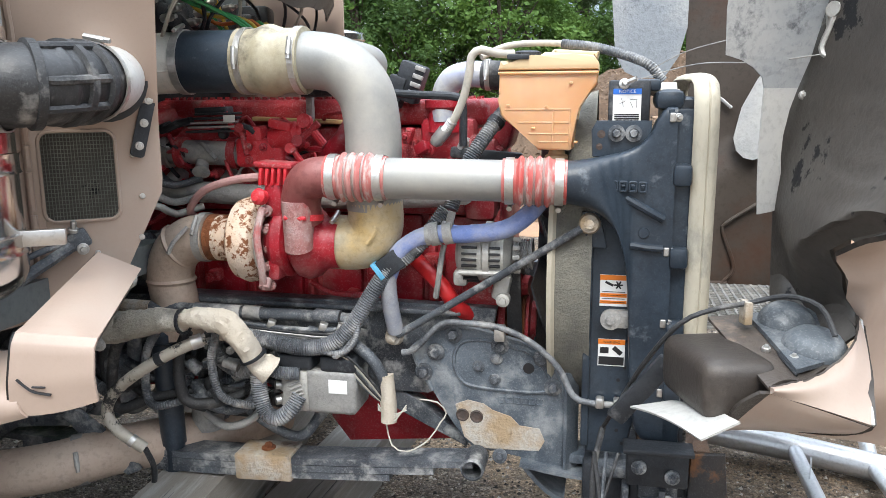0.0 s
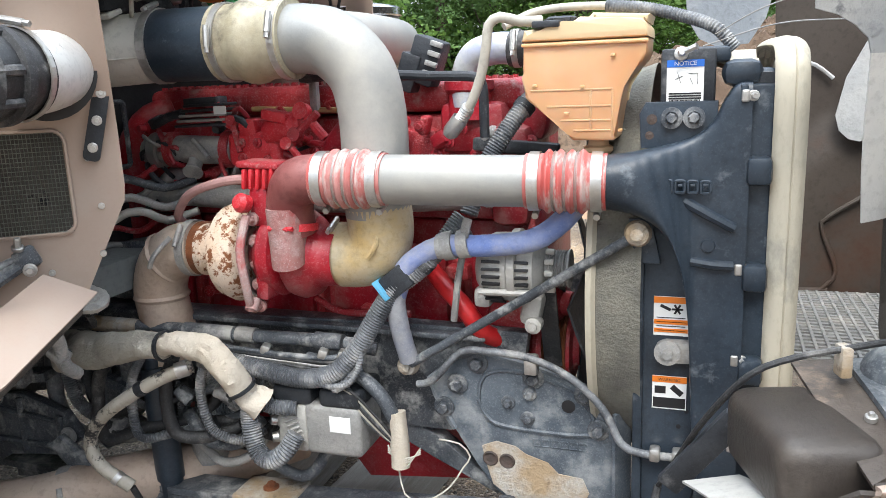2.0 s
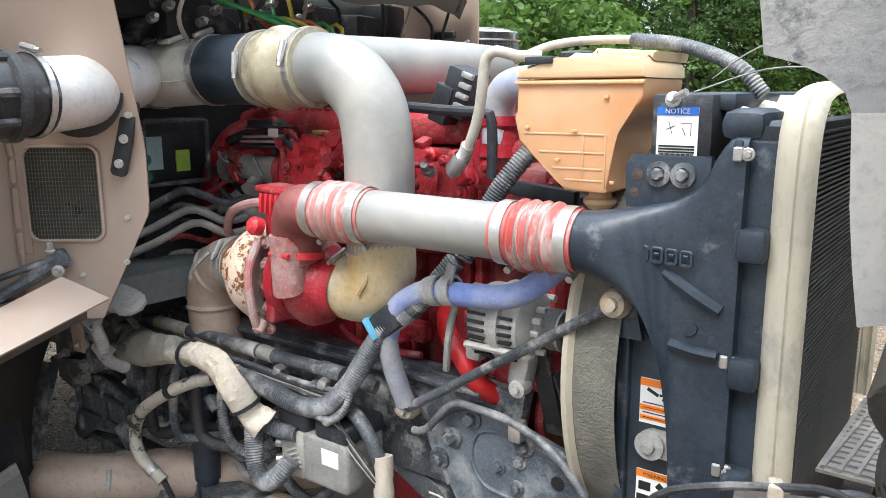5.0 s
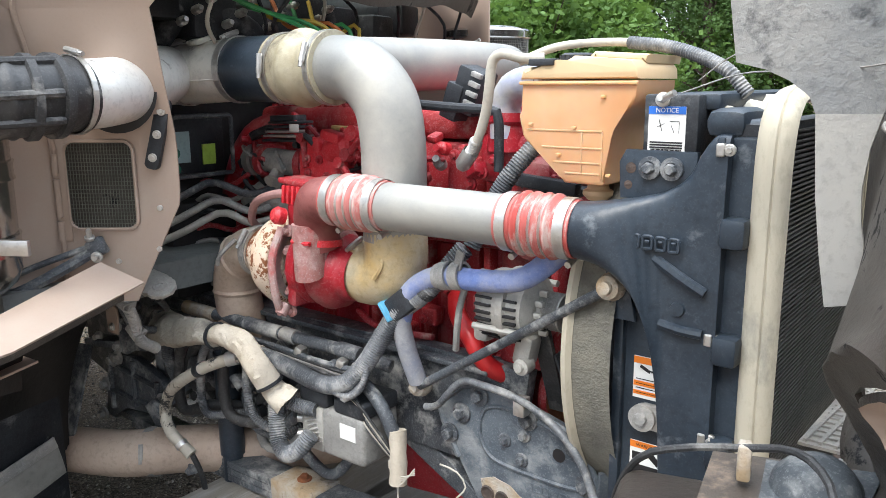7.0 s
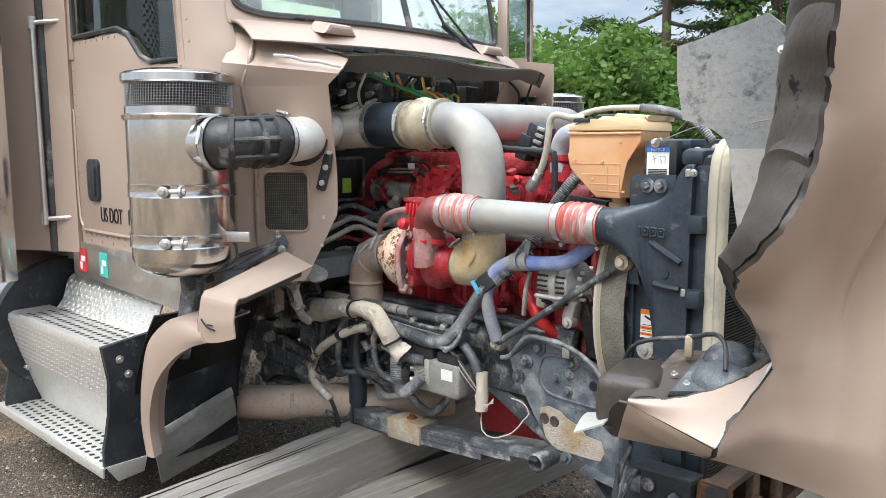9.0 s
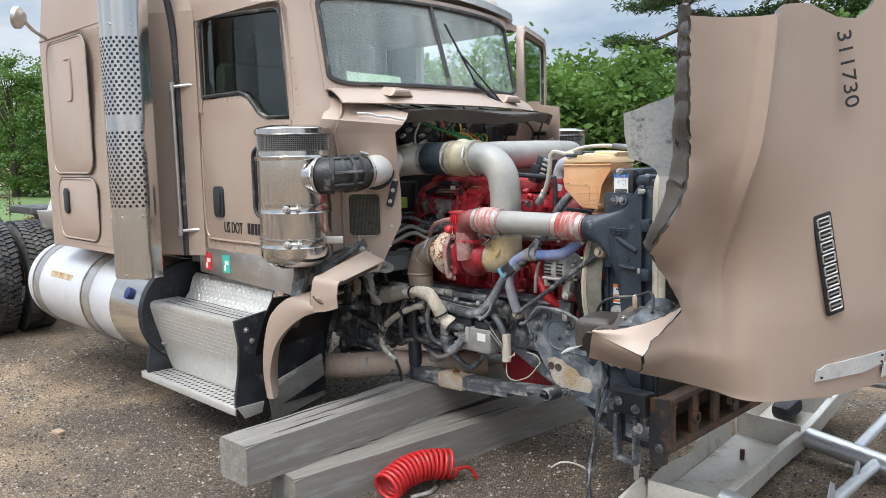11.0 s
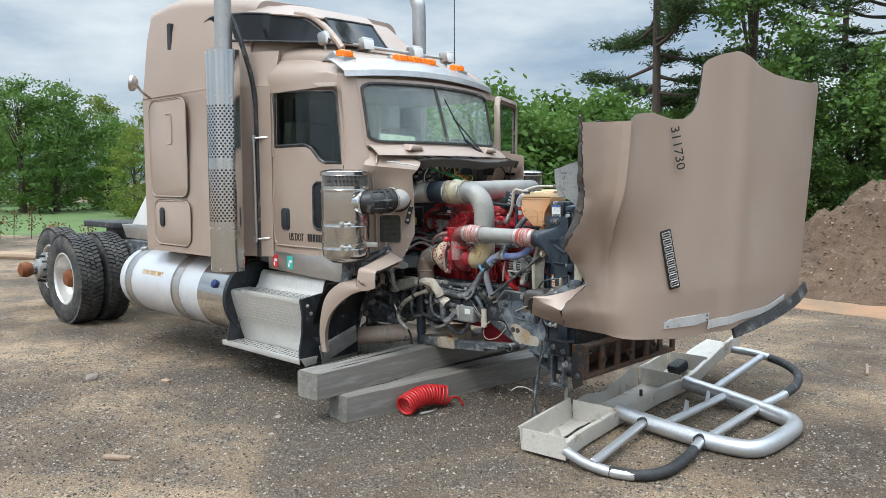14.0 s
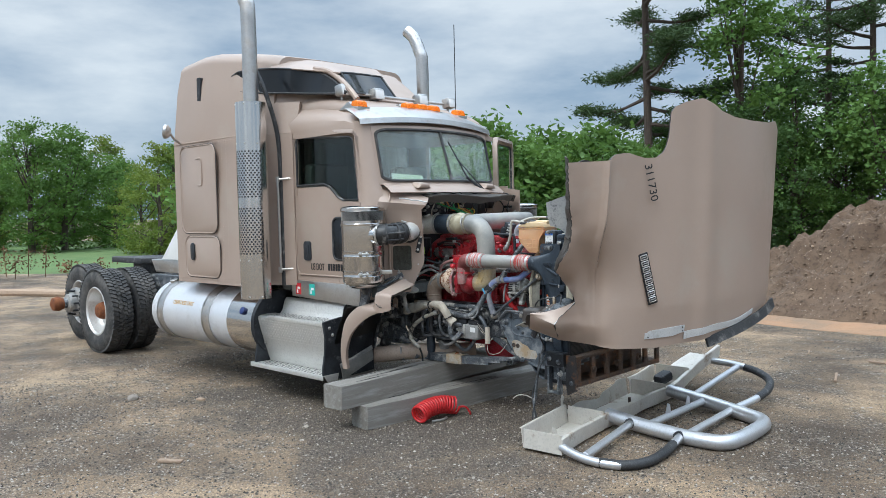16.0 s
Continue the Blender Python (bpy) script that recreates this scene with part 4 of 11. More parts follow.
    part("rivet_row", bm, TAN, truck)
    # roof windows
    top = spline([(-2.70, 1.350, 2.93), (-2.60, 1.365, 2.985), (-2.2, 1.455, 2.975), (-1.72, 1.585, 2.90), (-1.48, 1.60, 2.80), (-1.29, 1.598, 2.665)], 0.05)
    low = spline([(-2.70, 1.342, 2.91), (-2.58, 1.355, 2.82), (-2.48, 1.37, 2.785), (-2.0, 1.47, 2.73), (-1.6, 1.555, 2.685), (-1.29, 1.592, 2.655)], 0.05)
    side = lambda line, u: line[min(len(line) - 1, int(round(u * (len(line) - 1))))]
    bm = B()
    sheet(bm, lambda u, v: side(low, u).lerp(side(top, u), v), 40, 4, 0.008)
    win = part("roof_window", bm, TINT, truck, "dark tinted roof side window")
    bm = B()
    sweep(bm, [q + Vector((0, -0.004, 0)) for q in low + top[::-1]], 0.010, 6)
    part("gasket", bm, RUBBER, win)
    for y0, y1 in ((1.655, 2.33),):
        bm = B()
        sheet(bm, lambda u, v: brow(y0 + (y1 - y0) * u)[0].lerp(brow(y0 + (y1 - y0) * u)[1], 0.04 + 0.94 * v), 10, 6, 0.008)
        win = part("front_roof_window", bm, TINT, truck, "dark tinted roof windscreen")
        bm = B()
        edge = [brow(y0 + (y1 - y0) * k / 10)[0] for k in range(11)] + [brow(y1 + (y0 - y1) * k / 10)[1] for k in range(11)]
        sweep(bm, [q + Vector((0.004, 0, 0.003)) for q in edge + edge[:1]], 0.009, 6)
        part("gasket", bm, RUBBER, win)
    # round mirror on an arm at the rear edge
    bm = B()
    lathe(bm, [(0, 0), (0.004, 0.04), (0.03, 0.068), (0.055, 0.072), (0.06, 0.068), (0.058, 0)], (-3.33, 1.04, 2.47), (-0.55, -0.6, 0.1), 24)
    cup = part("work_lamp", bm, CHROME_DULL, truck, "round bright work lamp")
    bm = B()
    tube(bm, [(-3.34, 1.04, 2.46), (-3.38, 1.10, 2.41), (-3.44, 1.20, 2.37)], 0.012, 8)
    part("lamp_arm", bm, CHROME_DULL, cup)


build_sleeper()


def build_cab():
    # side wall below and round the door window
    y0, y1 = SIDE, SIDE + 0.05
    for name, outline in (
        ("door", [(-1.87, 1.12), (-1.83, 1.09), (-1.0, 1.09), (-0.98, 1.12), (-0.98, 1.73), (-1.20, 1.73), (-1.27, 1.76), (-1.36, 1.845), (-1.44, 1.87), (-1.87, 1.87)]),
    ):
        bm = B()
        prism(bm, outline, y1, y0, bev=0.006)
        door = part(name, bm, TAN, truck, "tan riveted cab door with stepped window sill")
    bm = B()
    inner = [(-1.83, 1.80), (-1.83, 2.26), (-1.82, 2.295), (-1.79, 2.31), (-1.09, 2.262), (-1.055, 2.25), (-1.04, 2.22), (-0.985, 1.72)]
    outer = [(-1.885, 1.80), (-1.885, 2.29), (-1.865, 2.345), (-1.81, 2.37), (-1.06, 2.322), (-1.01, 2.30), (-0.985, 2.25), (-0.94, 1.72)]
    for a, b, c, d in zip(inner, inner[1:], outer[1:], outer):
        prism(bm, [a, b, c, d], y0 + 0.045, y0 - 0.006)
    bmesh.ops.remove_doubles(bm, verts=bm.verts, dist=0.0005)
    part("window_frame", bm, TAN, door)
    bm = B()
    sill = [(-1.83, 1.885), (-1.44, 1.885), (-1.36, 1.86), (-1.26, 1.77), (-1.19, 1.745), (-0.99, 1.745), (-1.04, 2.22), (-1.055, 2.248), (-1.09, 2.262), (-1.79, 2.31), (-1.82, 2.295), (-1.83, 2.26), (-1.83, 1.885)]
    sweep(bm, [Vector((a, y0 + 0.002, b)) for a, b in sill], 0.011, 6)
    part("gasket", bm, RUBBER, door)
    bm = B()
    prism(bm, [(-1.83, 1.88), (-1.44, 1.88), (-1.36, 1.855), (-1.26, 1.765), (-1.19, 1.74), (-0.985, 1.74), (-1.04, 2.25), (-1.82, 2.31)], y0 + 0.022, y0 + 0.018)
    pane = part("window_pane", bm, SIDE_GLASS, door)
    pane.visible_shadow = False
    bm = B()
    prism(bm, rounded(0.10, 0.17, 0.025, -1.70, 1.31), y0 + 0.01, y0 - 0.012, bev=0.004)
    hnd = part("handle", bm, BLACK, door, "black paddle door handle")
    bm = B()
    prism(bm, rounded(0.045, 0.12, 0.012, -1.69, 1.31), y0 - 0.010, y0 - 0.02, bev=0.003)
    part("paddle", bm, BLACK, hnd)
    bm = B()
    prism(bm, rounded(0.22, 0.34, 0.05, -1.22, 1.42), y0 + 0.004, y0 - 0.004, bev=0.002)
    low = part("peep_window", bm, TINT, door, "small dark lower door window")
    bm = B()
    rr = rounded(0.235, 0.355, 0.055, -1.22, 1.42)
    sweep(bm, [Vector((a, y0 - 0.003, b)) for a, b in rr + rr[:1]], 0.009, 6)
    part("gasket", bm, RUBBER, low)
    bm = B()
    tube(bm, [(-1.86, y0 - 0.002, 1.6), (-1.86, y0 - 0.002, 1.2), (-1.83, y0 - 0.002, 1.115), (-1.76, y0 - 0.002, 1.10), (-1.1, y0 - 0.002, 1.10)], 0.007, 6)
    rivets(bm, line_of((-1.82, y0 - 0.001, 1.86), (-1.46, y0 - 0.001, 1.86), 8) + line_of((-1.84, y0 - 0.001, 1.2), (-1.84, y0 - 0.001, 1.8), 14))
    part("edge_bead", bm, TAN, door)
    words("lettering", "US DOT", 0.085, pose(-1.66, y0 - 0.003, 1.145, 90, 0, 0), INK, door, 0.0012, squash=0.62)
    bm = B()
    for k in range(7):
        box(bm, (-1.405 + 0.034 * k, y0 - 0.003, 1.175), (0.024, 0.002, 0.058), bev=0)
    part("number_bars", bm, INK, door)
    # rear corner post, sill, lower skirt
    bm = B()
    sheet(bm, lambda u, v: (-2.20 + 0.33 * u, SLEEP + 0.05 + (y0 - SLEEP - 0.05) * (u ** 0.7), 1.0 + 1.36 * v), 10, 8, 0.03)
    sheet(bm, lambda u, v: (-2.20 + 0.35 * u, SLEEP + 0.05 + (y0 - SLEEP - 0.03) * (u ** 0.7) + 0.06 * v, 2.36 + 0.28 * v), 10, 4, 0.03)
    part("corner_post", bm, TAN, truck)
    bm = B()
    tube(bm, [(-2.14, SLEEP + 0.05, 2.95), (-2.0, SLEEP + 0.06, 2.72), (-1.985, SLEEP + 0.16, 2.36), (-1.985, SLEEP + 0.185, 1.9), (-1.985, SLEEP + 0.185, 1.0)], 0.02, 8)
    part("boot_seal", bm, RUBBER, truck, "black flexible seal between cab and sleeper")
    bm = B()
    prism(bm, [(-1.95, 0.93), (-0.98, 0.90), (-0.98, 1.09), (-1.95, 1.12)], y1, y0 + 0.006, bev=0.003)
    rivets(bm, [(-1.88 + 0.05 * k, y0 + 0.004, 1.085) for k in range(15)] + [(-1.88 + 0.05 * k, y0 + 0.004, 1.06) for k in range(0, 15, 2)])
    part("sill_panel", bm, TAN, truck)
    bm = B()
    prism(bm, [(-1.95, 0.90), (-1.0, 0.86), (-1.0, 1.035), (-1.95, 1.045)], y0 + 0.004, y0 - 0.006, bev=0.002)
    trim = part("sill_trim", bm, CHROME_DULL, truck, "bright metal sill trim")
    for cx, mt in ((-1.85, STICK_RED), (-1.65, STICK_TEAL)):
        bm = B()
        box(bm, (cx, y0 - 0.0075, 0.968), (0.075, 0.002, 0.10), bev=0)
        st = part("sticker", bm, mt, trim)
        bm = B()
        box(bm, (cx + 0.008, y0 - 0.0095, 0.975), (0.04, 0.001, 0.022), bev=0)
        box(bm, (cx - 0.012, y0 - 0.0095, 0.945), (0.02, 0.001, 0.03), bev=0)
        part("sticker_print", bm, LABEL_WHITE, st)
    bm = B()
    rod(bm, (-1.985, y0 - 0.10, 1.95), (-1.975, y0 - 0.10, 1.12), 0.012, 12)
    bar = part("grab_handle", bm, CHROME_DULL, truck, "long vertical grab handle")
    for z in (1.95, 1.14):
        bm = B()
        rod(bm, (-1.985, y0 - 0.10, z), (-1.875, y0 + 0.004, z + 0.01), 0.010, 8)
        lathe(bm, [(0, 0), (0.0, 0.017), (0.05, 0.017), (0.05, 0)], (-1.985, y0 - 0.10, z - 0.025), (0, 0, 1), 10)
        part("bracket", bm, CHROME_DULL, bar)
    # windscreen: curved glass, rounded opening, gasket
    def glass_at(u, v):
        y = 1.555 + 1.43 * u
        bow = 1 - (2 * u - 1) ** 2
        return (-0.95 + 0.085 * bow + (0.10 + 0.065 * bow) * v, y, 2.345 - 0.49 * v + 0.02 * bow * (1 - v))

    def on_glass(u, v, off):
        p = Vector(glass_at(u, v))
        n = (Vector(glass_at(u + 0.01, v)) - p).cross(Vector(glass_at(u, v + 0.01)) - p).normalized()
        return p + n * (off if n.x > 0 else -off)
    for u0, u1 in ((0.015, 0.493), (0.507, 0.985)):
        bm = B()
        sheet(bm, lambda u, v: glass_at(u0 + (u1 - u0) * u, 0.02 + 0.95 * v), 12, 6, 0.005)
        pane = part("windscreen_pane", bm, GLASS, truck, "curved windscreen half, dusty, with sky glare mixed into its surface")
        pane.visible_shadow = False
    hole = rounded(0.955, 0.86, 0.09, 0.5, 0.5, 8)
    hole = [(0.5 + (a - 0.5), b) for a, b in hole]
    bm = B()
    for k in range(len(hole)):
        (a0, b0), (a1, b1) = hole[k], hole[(k + 1) % len(hole)]
        steps = max(1, int(abs(a1 - a0) / 0.05))
        for s in range(steps):
            q0 = (a0 + (a1 - a0) * s / steps, b0 + (b1 - b0) * s / steps)
            q1 = (a0 + (a1 - a0) * (s + 1) / steps, b0 + (b1 - b0) * (s + 1) / steps)
            ring = []
            for a, b in (q0, q1):
                sc = min(0.5 / max(abs(a - 0.5), 1e-6), 0.5 / max(abs(b - 0.5), 1e-6))
                ring.append((on_glass(a, b, 0.008), on_glass(0.5 + (a - 0.5) * sc, 0.5 + (b - 0.5) * sc, 0.010)))
            vs = [bm.verts.new(p) for p in (ring[0][0], ring[1][0], ring[1][1], ring[0][1])]
            bm.faces.new(vs)
    bmesh.ops.remove_doubles(bm, verts=bm.verts, dist=0.0005)
    bmesh.ops.solidify(bm, geom=bm.faces[:], thickness=0.004)
    part("windscreen_surround", bm, TAN, truck)
    for nm, off, grow, rad, mt in (("windscreen_gasket", 0.010, 0.0, 0.011, RUBBER), ("gasket_trim", 0.014, 0.012, 0.006, LINER)):
        bm = B()
        pts = []
        for k in range(len(hole) + 1):
            a, b = hole[k % len(hole)]
            pts.append((0.5 + (a - 0.5) * (1 + grow), 0.5 + (b - 0.5) * (1 + 2.4 * grow)))
        dense = []
        for (a0, b0), (a1, b1) in zip(pts, pts[1:]):
            steps = max(1, int(abs(a1 - a0) / 0.04))
            dense += [(a0 + (a1 - a0) * s / steps, b0 + (b1 - b0) * s / steps) for s in range(steps)]
        sweep(bm, [on_glass(a, b, off) for a, b in dense + dense[:1]], rad, 8)
        part(nm, bm, mt, truck)
    bm = B()
    sweep(bm, [on_glass(0.5, 0.08 + 0.84 * v / 8, 0.006) for v in range(9)], 0.013, 8)
    part("centre_post", bm, RUBBER, truck)
    # sun visor and clearance lamps
    bm = B()
    sheet(bm, lambda u, v: (-1.15 + 0.19 * v + 0.10 * (1 - (2 * u - 1) ** 2), 1.45 + 1.62 * u, 2.50 - 0.075 * v - 0.03 * v * v + 0.045 * (1 - (2 * u - 1) ** 2)), 24, 8, 0.008)
    sheet(bm, lambda u, v: (-0.958 + 0.10 * (1 - (2 * u - 1) ** 2) + 0.012 * v, 1.45 + 1.62 * u, 2.397 - 0.045 * v + 0.045 * (1 - (2 * u - 1) ** 2)), 24, 2, 0.008)
    part("sun_visor", bm, CHROME_DULL, truck, "dull metal sun visor over the windscreen")
    for y in (1.60, 2.13, 2.28, 2.44, 2.80):
        bm = B()
        bow = 1 - ((y - YC) / 0.9) ** 2
        x, z = -1.16 + 0.07 * bow, 2.505 + 0.035 * bow
        prism(bm, [(x - 0.05, z), (x + 0.055, z - 0.004), (x + 0.042, z + 0.045), (x + 0.02, z + 0.058), (x - 0.03, z + 0.055)], y - 0.055, y + 0.055, "xz", 0.012)
        lens = part("clearance_lamp", bm, ORANGE_LENS, truck, "amber roof clearance lamp")
        bm = B()
        for k in range(6):
            box(bm, (x + 0.05, y - 0.04 + 0.016 * k, z + 0.022), (0.006, 0.004, 0.036), (0, -15, 0), 0)
        part("lens_rib", bm, ORANGE_LENS, lens)
        bm = B()
        prism(bm, [(x - 0.20, z - 0.012), (x + 0.07, z - 0.03), (x + 0.07, z - 0.002), (x - 0.02, z + 0.002), (x - 0.05, z + 0.052), (x - 0.08, z + 0.05)], y - 0.062, y + 0.062, "xz", 0.008)
        part("lamp_base", bm, CHROME_DULL, truck)
    for y in (1.62, 2.0, 2.55, 2.95):
        bm = B()
        box(bm, (-1.36, y, 2.69), (0.10, 0.12, 0.10), (0, -8, 0), 0.02)
        lamp = part("roof_lamp", bm, CHROME_DULL, truck, "square bright roof lamp")
        bm = B()
        box(bm, (-1.309, y, 2.685), (0.008, 0.10, 0.08), (0, -8, 0), 0.004)
        part("lens", bm, LABEL_WHITE, lamp)
    bm = B()
    rod(bm, (-1.38, 1.6, 2.68), (-1.38, 2.97, 2.68), 0.014, 8)
    for y in (1.62, 2.0, 2.55, 2.95):
        rod(bm, (-1.38, y, 2.68), (-1.38, y, 2.56), 0.012, 8)
    part("lamp_bar", bm, CHROME_DULL, truck)
    bm = B()
    rod(bm, (-1.3, 2.98, 2.5), (-1.3, 2.98, 3.45), 0.004, 6)
    lathe(bm, [(0, 0.015), (0.08, 0.008), (0.1, 0.0)], (-1.3, 2.98, 2.5), (0, 0, 1), 8)
    part("aerial", bm, BLACK, truck)
    # wipers
    bm = B()
    rod(bm, (-0.63, 2.60, 1.82), (-0.74, 2.36, 2.10), 0.005, 6)
    rod(bm, (-0.685, 2.45, 1.92), (-0.80, 2.33, 2.24), 0.006, 6)
    rod(bm, (-0.64, 2.57, 1.83), (-0.69, 2.44, 1.93), 0.012, 6)
    part("wiper", bm, BLACK, truck, "black windscreen wipers")
    # far side, floor, back wall, seats
    bm = B()
    yl = 2 * YC - SIDE
    prism(bm, [(-2.15, 0.93), (-0.8, 0.93), (-0.8, 1.86), (-0.98, 1.86), (-0.98, 1.75), (-1.85, 1.87), (-1.85, 2.30), (-0.98, 2.30), (-0.98, 2.34), (-2.15, 2.34)], yl - 0.05, yl, bev=0)
    part("far_side_wall", bm, TAN, truck)
    bm = B()
    box(bm, (-1.5, YC, 0.98), (1.3, 1.6, 0.08), bev=0)
    part("cab_floor", bm, INTERIOR, truck)
    for c, d in (((-1.12, YC + 0.05, 1.42), (0.03, 1.52, 0.9)), ((-2.12, YC, 1.65), (0.04, 1.66, 1.34)), ((-1.55, YC, 2.36), (1.15, 1.6, 0.03))):
        bm = B()
        box(bm, c, d, bev=0)
        part("cab_lining", bm, INTERIOR, truck)
    bm = B()
    box(bm, (-1.02, YC, 1.76), (0.24, 1.3, 0.12), bev=0.04)
    box(bm, (-1.06, YC + 0.4, 1.86), (0.16, 0.5, 0.10), bev=0.04)
    part("dashboard", bm, INTERIOR_GREY, truck)
    for y in (1.78, 2.82):
        bm = B()
        box(bm, (-1.62, y, 1.40), (0.5, 0.48, 0.14), (0, -5, 0), 0.05)
        box(bm, (-1.86, y, 1.75), (0.13, 0.46, 0.68), (0, 8, 0), 0.05)
        part("seat", bm, INTERIOR_GREY, truck, "grey high-backed cab seat")
    bm = B()
    sheet(bm, lambda u, v: (-1.98 + 0.02 * math.sin(u * 60), 1.65 + 1.3 * u, 2.30 - 0.95 * v), 80, 2, 0.004)
    part("curtain", bm, CURTAIN, truck)
    bm = B()
    lathe(bm, [(-0.012, 0.21), (0.0, 0.225), (0.012, 0.21), (0.0, 0.197), (-0.012, 0.21)], (-1.22, 2.78, 1.78), (-0.8, 0, 0.6), 28)
    part("steering_wheel", bm, BLACK, truck)
    # papers on the dash
    bm = B()
    sheet(bm, lambda u, v: Vector(glass_at(0.09 + 0.20 * u, 0.80 + 0.14 * v + 0.04 * u)) + Vector((-0.018, 0, 0)), 6, 3, 0.001)
    part("dash_paper", bm, mat("faded_paper", (0.55, 0.62, 0.56), 0.7, 0.0, (0.40, 0.52, 0.30), 9, 0.9, 40, 0.02), truck, "pale papers behind the windscreen")
    # passenger door standing open
    hinge, way = Vector((-0.955, 3.15, 0)), Vector((-0.47, 0.883, 0))
    m = Matrix.Translation(hinge) @ pose(0, 0, 0, 0, 0, math.degrees(math.atan2(way.y, way.x)))
    bm = B()
    prism(bm, [(0.0, 1.05), (0.86, 1.05), (0.88, 1.86), (0.0, 1.78)], -0.025, 0.025, "xz", 0.006, m=m)
    door = part("passenger_door", bm, TAN, truck, "tan passenger door standing open")
    ring_in = [(0.075, 1.80), (0.06, 2.22), (0.08, 2.27), (0.12, 2.285), (0.76, 2.30), (0.80, 2.285), (0.815, 2.25), (0.82, 1.86)]
    ring_out = [(0.0, 1.77), (0.0, 2.26), (0.03, 2.33), (0.09, 2.345), (0.80, 2.36), (0.85, 2.34), (0.875, 2.28), (0.88, 1.85)]
    bm = B()
    for a, b, c, d in zip(ring_in, ring_in[1:], ring_out[1:], ring_out):
        prism(bm, [a, b, c, d], -0.022, 0.022, "xz", m=m)
    bmesh.ops.remove_doubles(bm, verts=bm.verts, dist=0.0005)
    part("window_frame", bm, TAN, door)
    bm = B()
    sweep(bm, [m @ Vector((a, 0.0, b)) for a, b in ring_in + ring_in[:1]], 0.012, 6)
    part("gasket", bm, RUBBER, door)
    bm = B()
    prism(bm, ring_in, -0.003, 0.003, "xz", m=m)
    pane = part("window_pane", bm, glass("green_side_glass", (0.62, 0.80, 0.74)), door)
    pane.visible_shadow = False


build_cab()


def build_stack(name, y, shield, dz=0.0):
    st = thing(name, (-2.06, y, 0.9), "dull metal exhaust stack with perforated heat shield" if shield else "dull metal exhaust stack with a curved tip", "exhaust stack", "exhaust stacks")
    bm = B()
    tube(bm, [(-2.06, y, 1.1), (-2.06, y, 2.2), (-2.06, y, 3.35 + dz), (-2.08, y - 0.005, 3.5 + dz), (-2.16, y - 0.02, 3.68 + dz), (-2.24, y - 0.04, 3.76 + dz)], 0.066, 20, 0.05, caps=False)
    part("pipe", bm, CHROME_DULL, st)
    bm = B()
    tube(bm, [(-2.06, y, 2.0), (-2.06, y, 3.3 + dz)], 0.058, 16, 0.2)
    part("pipe_inside", bm, RUST_DARK, st)
    if shield:
        bm = B()
        r = 0.14

        def sh(u, v):
            a = radians(-205 + 230 * u)
            return (-2.06 + r * math.cos(a), y + r * math.sin(a), 0.90 + 1.72 * v)
        sheet(bm, sh, 30, 12, 0.004)
        s = part("heat_shield", bm, CHROME, st, "polished wraparound heat shield")
        bm = B()
        for j in range(44):
            if 20 <= j <= 23:
                continue
            for i in range(9):
                a = radians(-118 + 13 * i + (6.5 if j % 2 else 0))
                z = 1.30 + 0.0207 * j
                c = Vector((-2.06 + (r + 0.0025) * math.cos(a), y + (r + 0.0025) * math.sin(a), z))
                lathe(bm, [(0, 0.0088), (0.0012, 0.0)], c, (math.cos(a), math.sin(a), 0), 6)
        part("perforation", bm, INK, s)
        bm = B()
        for z in (0.92, 1.24, 2.26, 2.6):
            for i in range(4):
                a = radians(-150 + 45 * i)
                lathe(bm, [(0, 0.008), (0.004, 0.006), (0.005, 0)], (-2.06 + (r + 0.002) * math.cos(a), y + (r + 0.002) * math.sin(a), z), (math.cos(a), math.sin(a), 0), 8)
        part("rivet_row", bm, STEEL, s)
    return st


build_stack("exhaust_stack", 1.15, True)
build_stack("exhaust_stack", 3.29, False, -0.17)


